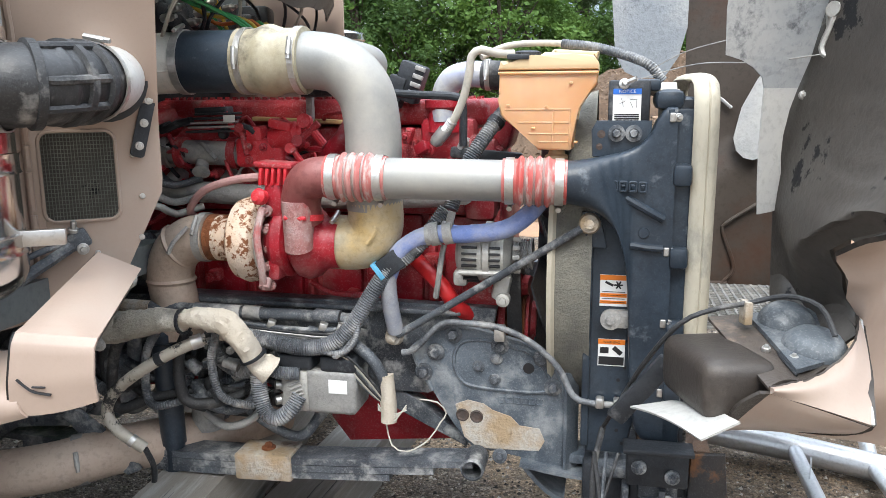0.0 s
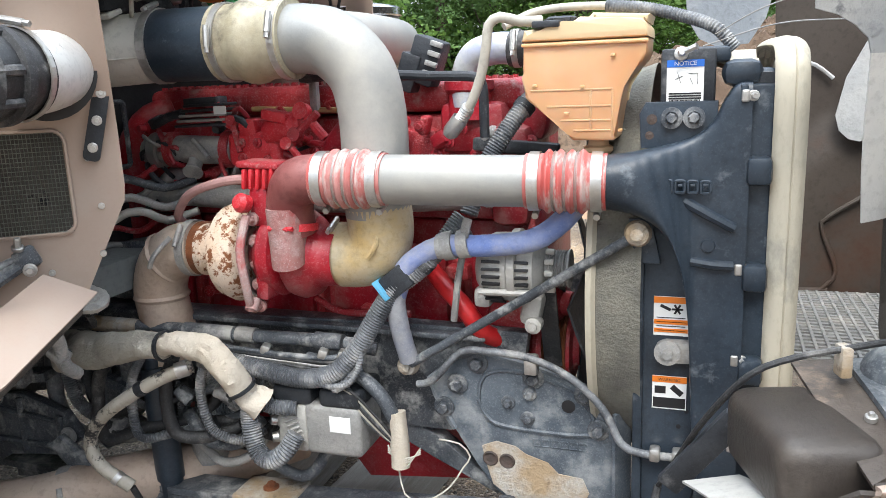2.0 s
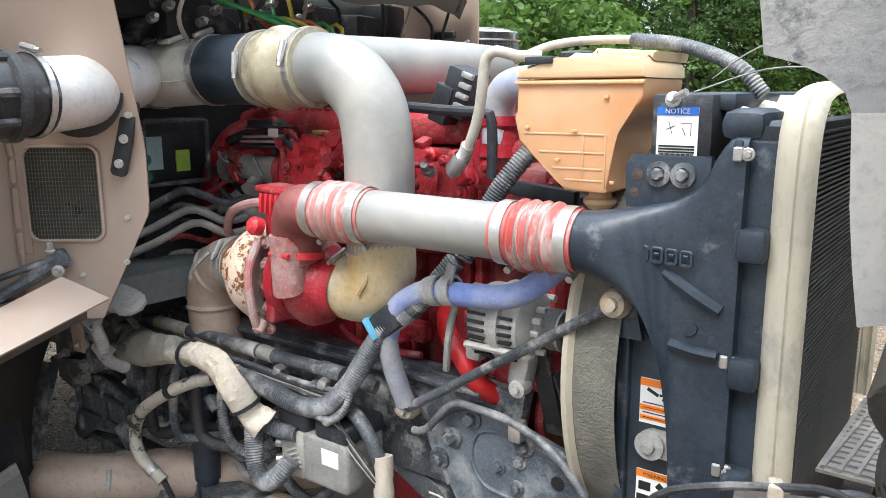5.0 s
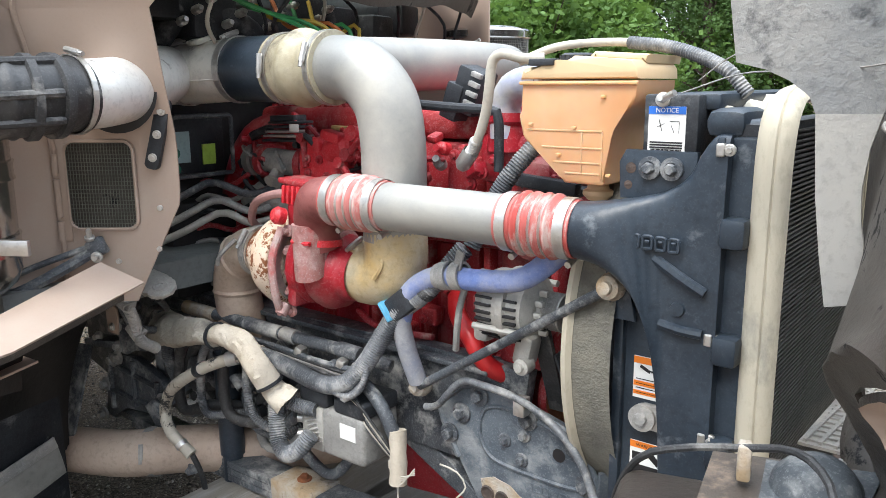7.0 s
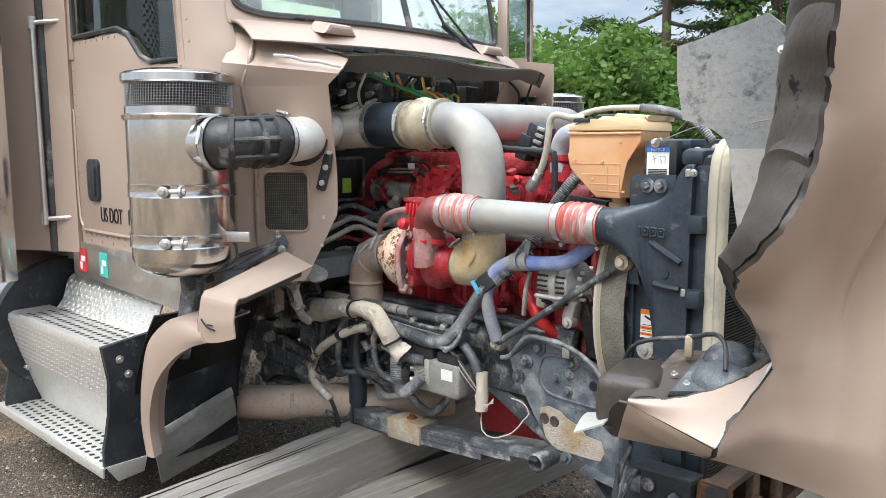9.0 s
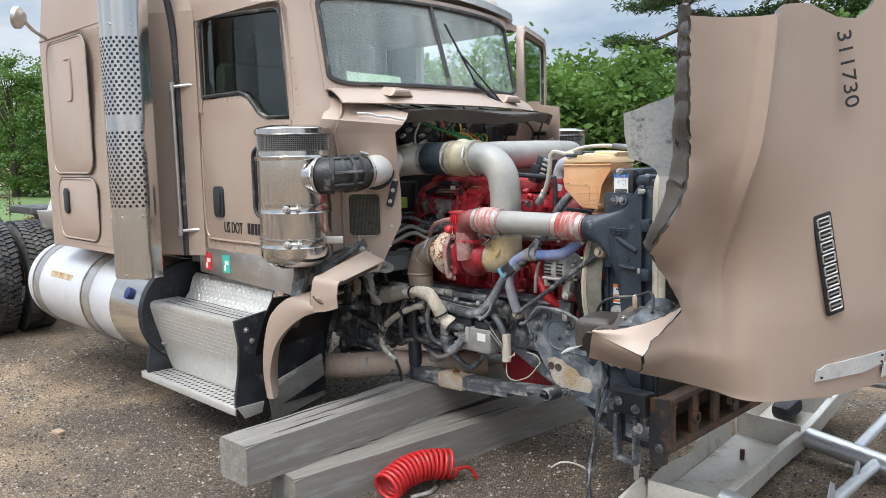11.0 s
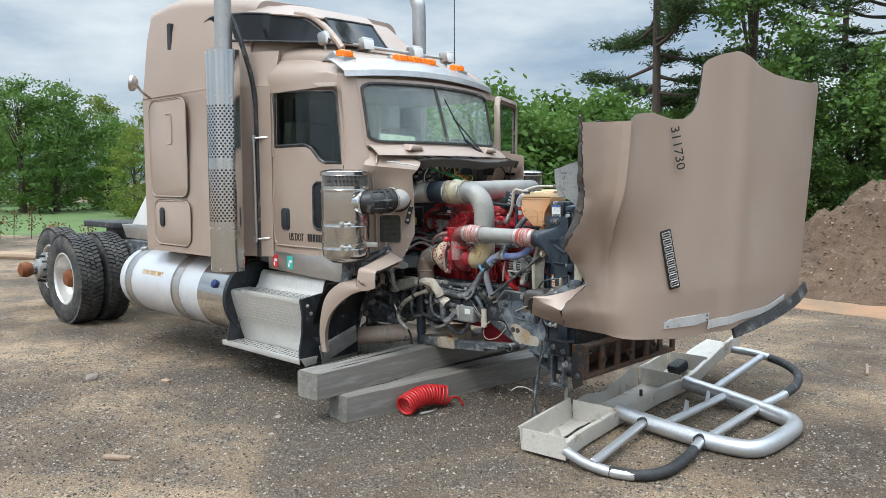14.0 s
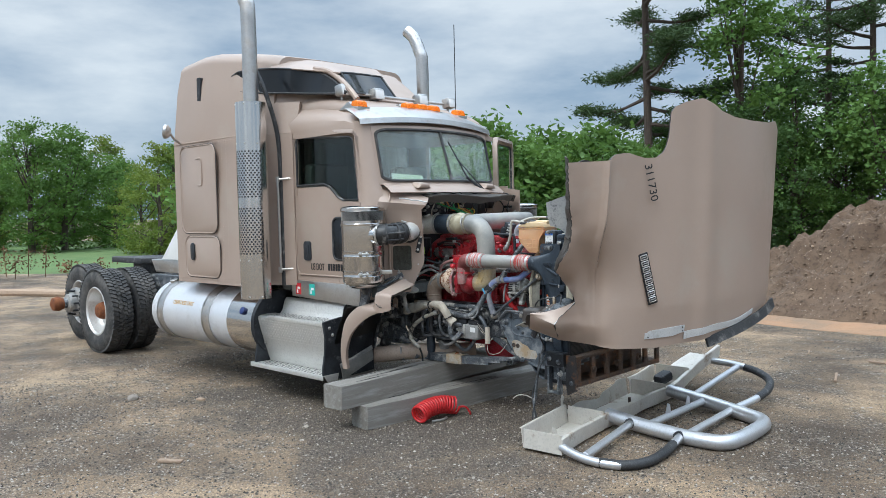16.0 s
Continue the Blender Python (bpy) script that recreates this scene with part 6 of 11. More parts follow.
    for k in range(9):
        bm = B()
        rng = random.Random(k)
        y = 1.9 + 0.13 * k
        tube(bm, [(-0.76, y, 1.80), (-0.68 + rng.uniform(0, 0.08), y + 0.06, 1.72 + rng.uniform(-0.03, 0.05)), (-0.66, y + rng.uniform(0.0, 0.15), 1.64), (-0.74, y + 0.15, 1.58)], 0.0055, 6)
        part("cable", bm, BLACK if k % 3 else WIRE_WHITE, truck)


build_cowl()


def build_fender():
    f = thing("fender_remains", (-0.85, 1.5, 0.3), "torn rear half of a tan front fender with mud flap", "fender")
    outer = spline([(-0.64, 1.300, 0.888), (-0.76, 1.298, 0.892), (-0.88, 1.298, 0.872), (-1.01, 1.30, 0.78), (-1.08, 1.305, 0.63), (-1.105, 1.31, 0.49), (-1.09, 1.315, 0.36)], 0.02)
    inner = spline([(-0.62, 1.292, 0.852), (-0.72, 1.290, 0.818), (-0.84, 1.290, 0.75), (-0.95, 1.292, 0.655), (-1.01, 1.298, 0.56), (-1.04, 1.305, 0.465), (-1.03, 1.312, 0.36)], 0.02)

    def on(line, u):
        x = u * (len(line) - 1)
        k = min(int(x), len(line) - 2)
        return line[k].lerp(line[k + 1], x - k)

    def along(pts, v):
        x = v * (len(pts) - 1)
        k = min(int(x), len(pts) - 2)
        return pts[k].lerp(pts[k + 1], x - k)

    def arch(u, v):
        o, i = on(outer, u), on(inner, u)
        back = Vector((-0.03 * u, 0.17 * (1 - 0.5 * u), 0.03 * (1 - u)))
        return along([i + Vector((-0.012, 0.035, 0.006)), i, i.lerp(o, 0.3) + Vector((0, -0.008, 0)), i.lerp(o, 0.7) + Vector((0, -0.008, 0)), o.lerp(i, 0.04), o + Vector((0, 0.014, 0.004)), o + back * 0.5, o + back], v)
    bm = B()
    sheet(bm, arch, 40, 14, 0.005)
    part("arch", bm, TAN, f, "tan wheel arch edge")
    # raised corner: front face rolling over into the shelf that runs back to the cowl
    def corner(u, v):
        low = Vector((-0.655, 1.292, 0.850)).lerp(Vector((-0.48, 1.312, 0.885)), u) + Vector((0, 0, -0.008 * math.sin(math.pi * u)))
        top = Vector((-0.640, 1.300, 1.000)).lerp(Vector((-0.48, 1.315, 0.992)), u)
        far = Vector((-0.705, 1.66, 1.088)).lerp(Vector((-0.645, 1.73, 1.035)), u)
        crown = Vector((0, 0, 0.012 * math.sin(math.pi * u)))
        return along([low, low.lerp(top, 0.45) + Vector((0, -0.006, 0)), low.lerp(top, 0.93), top + Vector((0, 0.012, 0.008)), top.lerp(far, 0.12) + crown, top.lerp(far, 0.55) + crown, far], v)
    bm = B()
    sheet(bm, corner, 12, 24, 0.005)
    part("shelf", bm, TAN, f, "tan shelf rising to the cowl")
    bm = B()
    sheet(bm, lambda u, v: Vector(corner(0, 0.02 + 0.48 * v)) + Vector((-0.004 - 0.035 * math.sin(1.57 * u) ** 2 * (1 - v), 0.16 * u, -0.01 * u)), 8, 10, 0.005)
    sheet(bm, lambda u, v: Vector(corner(0, 0.5 + 0.5 * v)) + Vector((-0.012 * u, 0.01 * u, -0.10 * u)), 3, 10, 0.005)
    part("flank", bm, BLACK_LINER, f)
    bm = B()
    sheet(bm, lambda u, v: Vector(corner(1, 0.02 + 0.92 * v)) + Vector((-0.003, 0.0, -0.018 * u)) + Vector((-0.012 * u, 0.006 * u, 0)), 2, 16, 0.004)
    part("torn_edge", bm, LINER, f, "dark torn edge")
    bm = B()
    tube(bm, [(-0.63, 1.288, 0.925), (-0.605, 1.290, 0.905), (-0.585, 1.292, 0.90), (-0.565, 1.294, 0.898)], 0.0028, 5)
    tube(bm, [(-0.60, 1.290, 0.912), (-0.575, 1.293, 0.912)], 0.002, 5)
    part("crack", bm, INK, f, "black crack in the paint")
    bm = B()
    sheet(bm, lambda u, v: (-1.255 + 0.20 * v * v - 0.02 * u, 1.35 + 0.46 * u, 0.40 + 0.46 * v), 8, 8, 0.006)
    part("inner_liner", bm, BLACK_LINER, f, "black wheel-well lining, scraped and dusty")
    bm = B()
    sheet(bm, lambda u, v: Vector((-1.215, 1.385, 0.36)).lerp(Vector((-1.225, 1.745, 0.475)), u) + Vector((0.012 * math.sin(4 * v) - 0.05 * v, (0.07 - 0.01 * u) * v, -(0.215 + 0.04 * u) * v)), 10, 10, 0.008)
    flap = part("mud_flap", bm, mat("dusty_rubber_flap", (0.27, 0.265, 0.25), 0.8, 0.0, (0.21, 0.20, 0.185), 4, 0.9, 60, 0.15, dirt=(0.36, 0.34, 0.31), dirt_at=0.6, dirt_scale=7, dirt_soft=0.3), f, "dusty grey mud flap")
    bm = B()
    box(bm, (-1.212, 1.565, 0.408), (0.010, 0.375, 0.035), (17.5, 0, 0), 0.003)
    part("flap_seam", bm, CAST_GREY, flap)
    bm = B()
    sheet(bm, lambda u, v: Vector((-1.36, 1.90, 0.70)).lerp(Vector((-1.325, 1.79, 0.33)), u) + Vector((0.075 * v * (1 - 0.35 * u), 0.02 * v, 0.03 * math.sin(1.6 * u) * v)), 12, 4, 0.008)
    part("stay", bm, FRAME, f)


build_fender()


def build_air_cleaner(x, y, near):
    t = thing("air_cleaner", (x, y, 1.0), "polished cylindrical air cleaner with mesh intake band", "air cleaner", "air cleaners")
    r = 0.168
    bm = B()
    lathe(bm, [(1.03, 0.0), (1.03, 0.10), (1.045, 0.135), (1.065, 0.158), (1.09, r), (1.53, r), (1.53, r + 0.008), (1.545, r + 0.012), (1.55, r + 0.002), (1.572, r + 0.002)], (x, y, 0), (0, 0, 1), 56)
    part("canister", bm, CHROME, t)
    bm = B()
    lathe(bm, [(1.645, r + 0.002), (1.65, r + 0.009), (1.672, r + 0.009), (1.68, r), (1.69, 0.12), (1.692, 0)], (x, y, 0), (0, 0, 1), 56)
    part("cap", bm, CHROME, t)
    bm = B()
    lathe(bm, [(1.57, r - 0.006), (1.65, r - 0.006)], (x, y, 0), (0, 0, 1), 48)
    sc = part("intake_screen", bm, BLACK, t)
    bm = B()
    for k in range(9):
        z = 1.575 + 0.0085 * k
        lathe(bm, [(-0.0014, r - 0.004), (0, r - 0.001), (0.0014, r - 0.004)], (x, y, z), (0, 0, 1), 56)
    for k in range(110):
        a = 2 * math.pi * k / 110
        rod(bm, (x + (r - 0.003) * math.cos(a), y + (r - 0.003) * math.sin(a), 1.572), (x + (r - 0.003) * math.cos(a + 0.03), y + (r - 0.003) * math.sin(a + 0.03), 1.648), 0.0018, 4)
    part("wire_mesh", bm, CHROME_DULL, sc)
    for z in (1.15, 1.31):
        bm = B()
        lathe(bm, [(-0.02, r), (-0.02, r + 0.006), (-0.012, r + 0.003), (0.012, r + 0.003), (0.02, r + 0.006), (0.02, r)], (x, y, z), (0, 0, 1), 56)
        bd = part("strap", bm, CHROME, t)
        bm = B()
        c = Vector((x + 0.125, y - 0.125, z)) if near else Vector((x + 0.17, y, z))
        rod(bm, c + Vector((-0.02, -0.02, 0)), c + Vector((0.03, 0.03, 0)), 0.006, 8)
        bolt(bm, c + Vector((0.03, 0.03, 0)), (0.7, 0.7, 0), 0.009, 0.012)
        bolt(bm, c + Vector((0.0, -0.012, 0)), (0.7, -0.7, 0), 0.010, 0.012)
        part("clamp_bolt", bm, STEEL, bd)
    if near:
        bm = B()
        lathe(bm, [(-0.05, 0.0), (-0.04, 0.03), (0.0, 0.035)], (x + 0.02, y, 1.02), (0, 0, 1), 14)
        part("drain", bm, RUBBER, t)
        bm = B()
        box(bm, (x + 0.185, y + 0.075, 1.16), (0.10, 0.012, 0.034), (0, 0, 30), 0.004)
        part("bracket", bm, CHROME_DULL, t)
        bm = B()
        prism(bm, [(x - 0.03, 1.02), (x + 0.07, 1.02), (x - 0.06, 0.72), (x - 0.13, 0.72)], y + 0.0, y + 0.03, "xz", 0.004)
        part("support_leg", bm, FRAME, t)


build_air_cleaner(-0.87, 1.38, True)
build_air_cleaner(-0.72, 3.22, False)


def build_intake():
    t = thing("intake_ducting", (-0.4, 2.08, 1.1), "dull aluminium intake pipes with rubber boots and clamps", "intake pipe")
    z = 1.525
    bm = B()
    lathe(bm, [(-0.02, 0.092), (0.02, 0.086), (0.05, 0.080)], (-0.735, 1.395, 1.455), (1, 0.12, 0), 30)
    part("cleaner_neck", bm, CHROME, t)
    bm = B()
    sweep(bm, spline([(-0.70, 1.40, 1.457), (-0.655, 1.425, 1.46), (-0.635, 1.49, 1.463), (-0.632, 1.56, 1.466), (-0.64, 1.61, 1.468)], 0.006), lambda u: 0.079 + (0.004 if 0.38 < u < 0.44 or u > 0.93 or u < 0.05 else 0.0) - 0.003 * u, 32)
    boot = part("rubber_boot", bm, mat("worn_boot_rubber", (0.016, 0.016, 0.017), 0.42, 0.0, (0.055, 0.055, 0.056), 6.0, 0.9, 60, 0.15, dirt=(0.27, 0.26, 0.245), dirt_at=0.64, dirt_scale=7, dirt_soft=0.12, speck=0.05), t, "dusty black ribbed rubber boot")
    bm = B()
    for a in (-35, 5, 62, 118):
        q = radians(a)
        off = Vector((0.080 * math.cos(q) * 0.97, -0.080 * math.cos(q) * 0.25, 0.080 * math.sin(q)))
        tube(bm, [Vector(p) + off for p in ((-0.664, 1.42, 1.46), (-0.655, 1.43, 1.46), (-0.636, 1.49, 1.463), (-0.632, 1.56, 1.466))], 0.0095, 8)
    for p, d in (((-0.652, 1.437, 1.461), (0.6, 0.8, 0)), ((-0.634, 1.505, 1.464), (0.15, 1, 0)), ((-0.632, 1.553, 1.466), (-0.02, 1, 0))):
        lathe(bm, [(-0.012, 0.076), (-0.008, 0.087), (0.008, 0.087), (0.012, 0.076)], p, d, 32)
    part("boot_rib", bm, RUBBER, boot)
    bm = B()
    tube(bm, [(-0.633, 1.58, 1.467), (-0.65, 1.66, 1.47), (-0.70, 1.76, 1.48), (-0.78, 1.88, 1.50), (-0.88, 1.98, 1.515)], 0.074, 32, 0.02)
    part("elbow", bm, mat("stained_cast_elbow", (0.68, 0.67, 0.64), 0.4, 0.25, (0.55, 0.53, 0.49), 6.0, 1.0, 70, 0.08, dirt=(0.07, 0.065, 0.055), dirt_at=0.66, dirt_scale=9, dirt_soft=0.08), t, "dull metal elbow with dark stains")
    bm = B()
    band(bm, (-0.692, 1.403, 1.457), (1, 0.4, 0), 0.083, 0.018)
    band(bm, (-0.638, 1.60, 1.468), (-0.1, 1, 0), 0.081, 0.012, toward=(0.2, 0, 1))
    part("hose_clamp", bm, STEEL, t)
    # inner duct: moulded grey piece, black boot, cream ribbed coupling
    bm = B()
    tube(bm, [(-0.98, 2.06, z - 0.012), (-0.85, 2.065, z - 0.008), (-0.75, 2.07, z - 0.003), (-0.665, 2.075, z)], 0.080, 36, 0.01)
    box(bm, (-0.79, 2.03, z + 0.075), (0.05, 0.05, 0.012), (20, 0, 0), 0.004)
    tube(bm, [(-0.90, 1.995, z - 0.03), (-0.80, 1.99, z - 0.028), (-0.69, 1.997, z - 0.025)], 0.0025, 5)
    part("moulded_duct", bm, DUCT_GREY, t, "stained grey moulded duct")
    bm = B()
    tube(bm, [(-0.68, 2.075, z), (-0.59, 2.075, z), (-0.49, 2.08, z)], 0.0815, 36, 0.01)
    part("black_boot", bm, RAD_BLACK, t)
    bm = B()
    line = spline([(-0.525, 2.08, z), (-0.44, 2.08, z), (-0.345, 2.08, z)], 0.004)
    sweep(bm, line, lambda u: 0.083 + (0.011 * math.sin(math.pi * (u - 0.22) / 0.5) ** 2 if 0.22 < u < 0.72 else 0.0) + (0.003 if u < 0.08 or u > 0.93 else 0), 40)
    part("cream_coupling", bm, COUPLING, t, "yellowed ribbed rubber coupling")
    bm = B()
    band(bm, (-0.685, 2.074, z), (1, 0.05, 0), 0.0825, 0.022, toward=(0.2, -0.3, 1))
    band(bm, (-0.90, 2.063, z - 0.01), (1, 0.05, 0), 0.0815, 0.022, toward=(0.2, -0.3, 1))
    band(bm, (-0.505, 2.08, z), (1, 0, 0), 0.0845, 0.016, toward=(0, -1, 0.1))
    band(bm, (-0.358, 2.08, z), (1, 0, 0), 0.0845, 0.016, toward=(0, -1, 0.35))
    part("hose_clamp", bm, STEEL, t)
    bm = B()
    tube(bm, [(-0.37, 2.08, z), (-0.31, 2.08, z - 0.002), (-0.25, 2.08, z - 0.018), (-0.193, 2.08, z - 0.075), (-0.172, 2.08, z - 0.16), (-0.17, 2.08, 1.25), (-0.17, 2.08, 1.14)], 0.0735, 36, 0.012)
    part("main_pipe", bm, ALU, t, "dull aluminium pipe bending down to the turbocharger")
    bm = B()
    tube(bm, [(-0.40, 2.10, z + 0.004), (-0.40, 2.3, z + 0.010), (-0.40, 2.6, z + 0.015), (-0.43, 2.90, z + 0.015), (-0.50, 3.05, z + 0.015)], 0.070, 30, 0.02)
    part("cross_pipe", bm, ALU, t)
    bm = B()
    band(bm, (-0.47, 2.87, z + 0.015), (-0.2, 1, 0), 0.072, 0.016)
    part("hose_clamp", bm, STEEL, t)
    bm = B()
    tube(bm, [(-0.17, 2.08, 1.16), (-0.168, 2.08, 1.10), (-0.185, 2.08, 1.062), (-0.225, 2.08, 1.048), (-0.285, 2.08, 1.048)], 0.0735, 36, 0.01)
    part("lower_elbow", bm, HEAT_BEIGE, t, "brown-stained lower elbow")
    bm = B()
    band(bm, (-0.27, 2.08, 1.048), (1, 0, 0), 0.070, 0.016, toward=(0, -0.4, 1))
    part("hose_clamp", bm, STEEL, t)
    bm = B()
    tube(bm, [(-0.155, 2.02, 1.12), (-0.15, 2.006, 1.09), (-0.17, 2.004, 1.06)], 0.006, 6)
    part("seam", bm, HEAT_BEIGE, t)


build_intake()


def build_charge_pipe():
    t = thing("charge_air_pipe", (0.05, 1.98, 1.15), "grey charge-air pipe with red silicone hump hoses", "charge pipe")
    a, b = Vector((-0.262, 1.975, 1.235)), Vector((0.334, 2.012, 1.226))
    d = (b - a).normalized()
    at = lambda s: a + d * s
    L = (b - a).length
    bm = B()
    sweep(bm, [at(0.13), at(0.3), at(L - 0.12)], 0.051, 32)
    part("pipe", bm, ALU, t)
    for s0 in (0.0, L - 0.155):
        bm = B()
        line = [at(s0 + 0.155 * k / 40) for k in range(41)]
        sweep(bm, line, lambda u: 0.0545 + (0.0085 * math.sin(math.pi * ((u - 0.22) / 0.56) * 4) ** 2 if 0.22 < u < 0.78 else 0), 36)
        h = part("hump_hose", bm, HUMP, t, "dusty red ribbed silicone hose")
        for s in (0.018, 0.137):
            bm = B()
            band(bm, at(s0 + s), d, 0.0560, 0.021, 0.002, toward=(0, 0.3, -1))
            part("hose_clamp", bm, STEEL, h)
        for s in (0.0561, 0.0778, 0.0995):
            bm = B()
            lathe(bm, [(-0.003, 0.0565), (0, 0.0595), (0.003, 0.0565)], at(s0 + s), d, 32)
            part("retaining_ring", bm, STEEL, h)
    bm = B()
    tube(bm, [at(0.02), at(-0.03) + Vector((0, 0.0, -0.003)), (-0.325, 1.985, 1.212), (-0.345, 2.0, 1.165), (-0.345, 2.01, 1.11)], 0.0515, 30, 0.01)
    part("elbow", bm, BROWN_RUB, t, "dark red rubber elbow")
    bm = B()
    band(bm, (-0.345, 2.008, 1.125), (0, 0.1, 1), 0.052, 0.016)
    part("hose_clamp", bm, RED_BRIGHT, t)


build_charge_pipe()


def build_engine():
    e = thing("diesel_engine", (-0.45, 2.5, 0.32), "red in-line diesel engine, dusty, with turbocharger", "engine")
    bm = B()
    box(bm, (-0.44, 2.56, 0.86), (1.16, 0.46, 0.62), bev=0.02)
    blk = part("block", bm, RED, e, "red cast engine block")
    for k in range(6):
        x = -0.92 + 0.19 * k
        bm = B()
        box(bm, (x, 2.325, 0.92), (0.13, 0.03, 0.34), bev=0.02)
        part("side_cover", bm, RED, blk)
        bm = B()
        box(bm, (x + 0.095, 2.32, 0.90), (0.022, 0.05, 0.42), bev=0.008)
        part("rib", bm, RED_DUSTY, blk)
    for z, w in ((0.66, 0.06), (1.12, 0.07)):
        bm = B()
        box(bm, (-0.44, 2.32, z), (1.14, w, 0.05), bev=0.012)
        part("block_flange", bm, RED, blk)
    bm = B()
    for k in range(11):
        bolt(bm, (-0.95 + 0.1 * k, 2.283, 1.12), r=0.009, h=0.01)
        bolt(bm, (-0.95 + 0.1 * k, 2.287, 0.66), r=0.009, h=0.01)
    part("block_bolt", bm, RED_DUSTY, e)
    bm = B()
    box(bm, (-0.44, 2.56, 1.24), (1.10, 0.40, 0.20), bev=0.015)
    for k in range(6):
        box(bm, (-0.90 + 0.185 * k, 2.35, 1.24), (0.10, 0.06, 0.14), bev=0.02)
    part("cylinder_head", bm, RED_DUSTY, e)
    bm = B()
    box(bm, (-0.44, 2.54, 1.385), (1.06, 0.36, 0.075), bev=0.025, seg=3)
    for k in range(40):
        box(bm, (-0.94 + 0.0256 * k, 2.40, 1.425), (0.012, 0.012, 0.008), bev=0)
        box(bm, (-0.94 + 0.0256 * k, 2.45, 1.427), (0.012, 0.012, 0.008), bev=0)
    part("valve_cover", bm, RED_DUSTY, e, "dusty red ribbed valve cover")
    bm = B()
    prism(bm, [(-0.40, 0.60), (0.12, 0.60), (0.12, 0.52), (0.04, 0.40), (-0.34, 0.36), (-0.40, 0.44)], 2.30, 2.78, "xz", 0.02)
    box(bm, (-0.75, 2.55, 0.54), (0.75, 0.44, 0.12), bev=0.03)
    part("oil_pan", bm, RED, e, "smooth red oil pan")
    bm = B()
    lathe(bm, [(-0.10, 0.0), (-0.10, 0.24), (-0.06, 0.29), (0.0, 0.30), (0.02, 0.27)], (-1.06, 2.58, 0.98), (1, 0, 0), 40)
    tube(bm, [(-1.02, 2.34, 0.90), (-1.045, 2.32, 1.05), (-1.03, 2.33, 1.20), (-0.98, 2.36, 1.32), (-0.90, 2.40, 1.36)], 0.055, 18)
    part("rear_housing", bm, RED, e, "red flywheel housing and rear casting")
    bm = B()
    for k in range(7):
        a = radians(100 + 24 * k)
        bolt(bm, (-1.035, 2.58 + 0.275 * math.cos(a), 0.98 + 0.275 * math.sin(a)), (1, 0, 0), 0.011, 0.014)
    part("block_bolt", bm, RED_DUSTY, e)
    bm = B()
    prism(bm, [(-1.03, 0.88), (-0.86, 0.87), (-0.86, 1.0), (-0.90, 1.04), (-1.03, 1.03)], 2.17, 2.19, "xz", 0.004)
    br = part("mount_bracket", bm, FRAME, e, "black steel engine mount bracket")
    for x in (-0.985, -0.905):
        bm = B()
        bolt(bm, (x, 2.168, 0.975), r=0.018, h=0.018)
        part("bolt", bm, CAST_GREY, br)
    for k in range(5):
        bm = B()
        z = 1.0 + 0.045 * k
        tube(bm, [(-1.05, 2.10 + 0.02 * k, z), (-0.98, 2.16, z + 0.03), (-0.92, 2.20, z + 0.015), (-0.86, 2.22, z + 0.05)], 0.008, 8)
        part("fuel_line", bm, (CAST_GREY, RED_DUSTY, BLACK, ALT_GREY, RED_DUSTY)[k], e)
    # exhaust manifold and EGR plumbing
    bm = B()
    tube(bm, [(-0.90, 2.25, 1.155), (-0.75, 2.235, 1.155), (-0.56, 2.22, 1.15), (-0.25, 2.22, 1.15), (0.0, 2.26, 1.155)], 0.032, 16)
    part("exhaust_manifold", bm, CAST_GREY, e)
    for k in range(6):
        bm = B()
        tube(bm, [(-0.88 + 0.18 * k, 2.36, 1.2), (-0.87 + 0.18 * k, 2.29, 1.185), (-0.86 + 0.18 * k, 2.23, 1.155)], 0.027, 12)
        part("manifold_runner", bm, CAST_GREY, e)
    bm = B()
    tube(bm, [(-0.91, 2.27, 1.265), (-0.80, 2.255, 1.272), (-0.72, 2.25, 1.27), (-0.62, 2.25, 1.268)], 0.036, 20)
    egr = part("egr_pipe", bm, CAST_GREY, e, "dusty grey recirculation pipe")
    for x, mt in ((-0.865, STEEL), (-0.815, RED_DUSTY), (-0.645, RED_DUSTY)):
        bm = B()
        lathe(bm, [(-0.012, 0.036), (-0.012, 0.047), (0.012, 0.047), (0.012, 0.036)], (x, 2.255, 1.27), (1, 0, 0), 22)
        part("pipe_band", bm, mt, egr)
    bm = B()
    lathe(bm, [(-0.04, 0.0), (-0.04, 0.018), (0.0, 0.02), (0.012, 0.026), (0.02, 0.0)], (-0.735, 2.21, 1.225), (0.2, -0.6, -0.5), 14)
    rod(bm, (-0.735, 2.22, 1.30), (-0.68, 2.20, 1.255), 0.006, 8)
    part("pipe_sensor", bm, CAST_GREY, egr)
    # red valve body with its motor, arms and pipes
    bm = B()
    box(bm, (-0.545, 2.235, 1.275), (0.15, 0.08, 0.085), bev=0.015, seg=3)
    box(bm, (-0.56, 2.225, 1.325), (0.05, 0.06, 0.05), (0, -8, 0), 0.012)
    box(bm, (-0.50, 2.225, 1.235), (0.11, 0.06, 0.03), (0, 5, 0), 0.010)
    valve = part("egr_valve", bm, RED_BRIGHT, e, "bright red valve body")
    for x, z in ((-0.575, 1.292), (-0.53, 1.292), (-0.575, 1.255), (-0.505, 1.25)):
        bm = B()
        bolt(bm, (x, 2.192, z), r=0.007, h=0.008)
        part("valve_bolt", bm, RED_DUSTY, valve)
    bm = B()
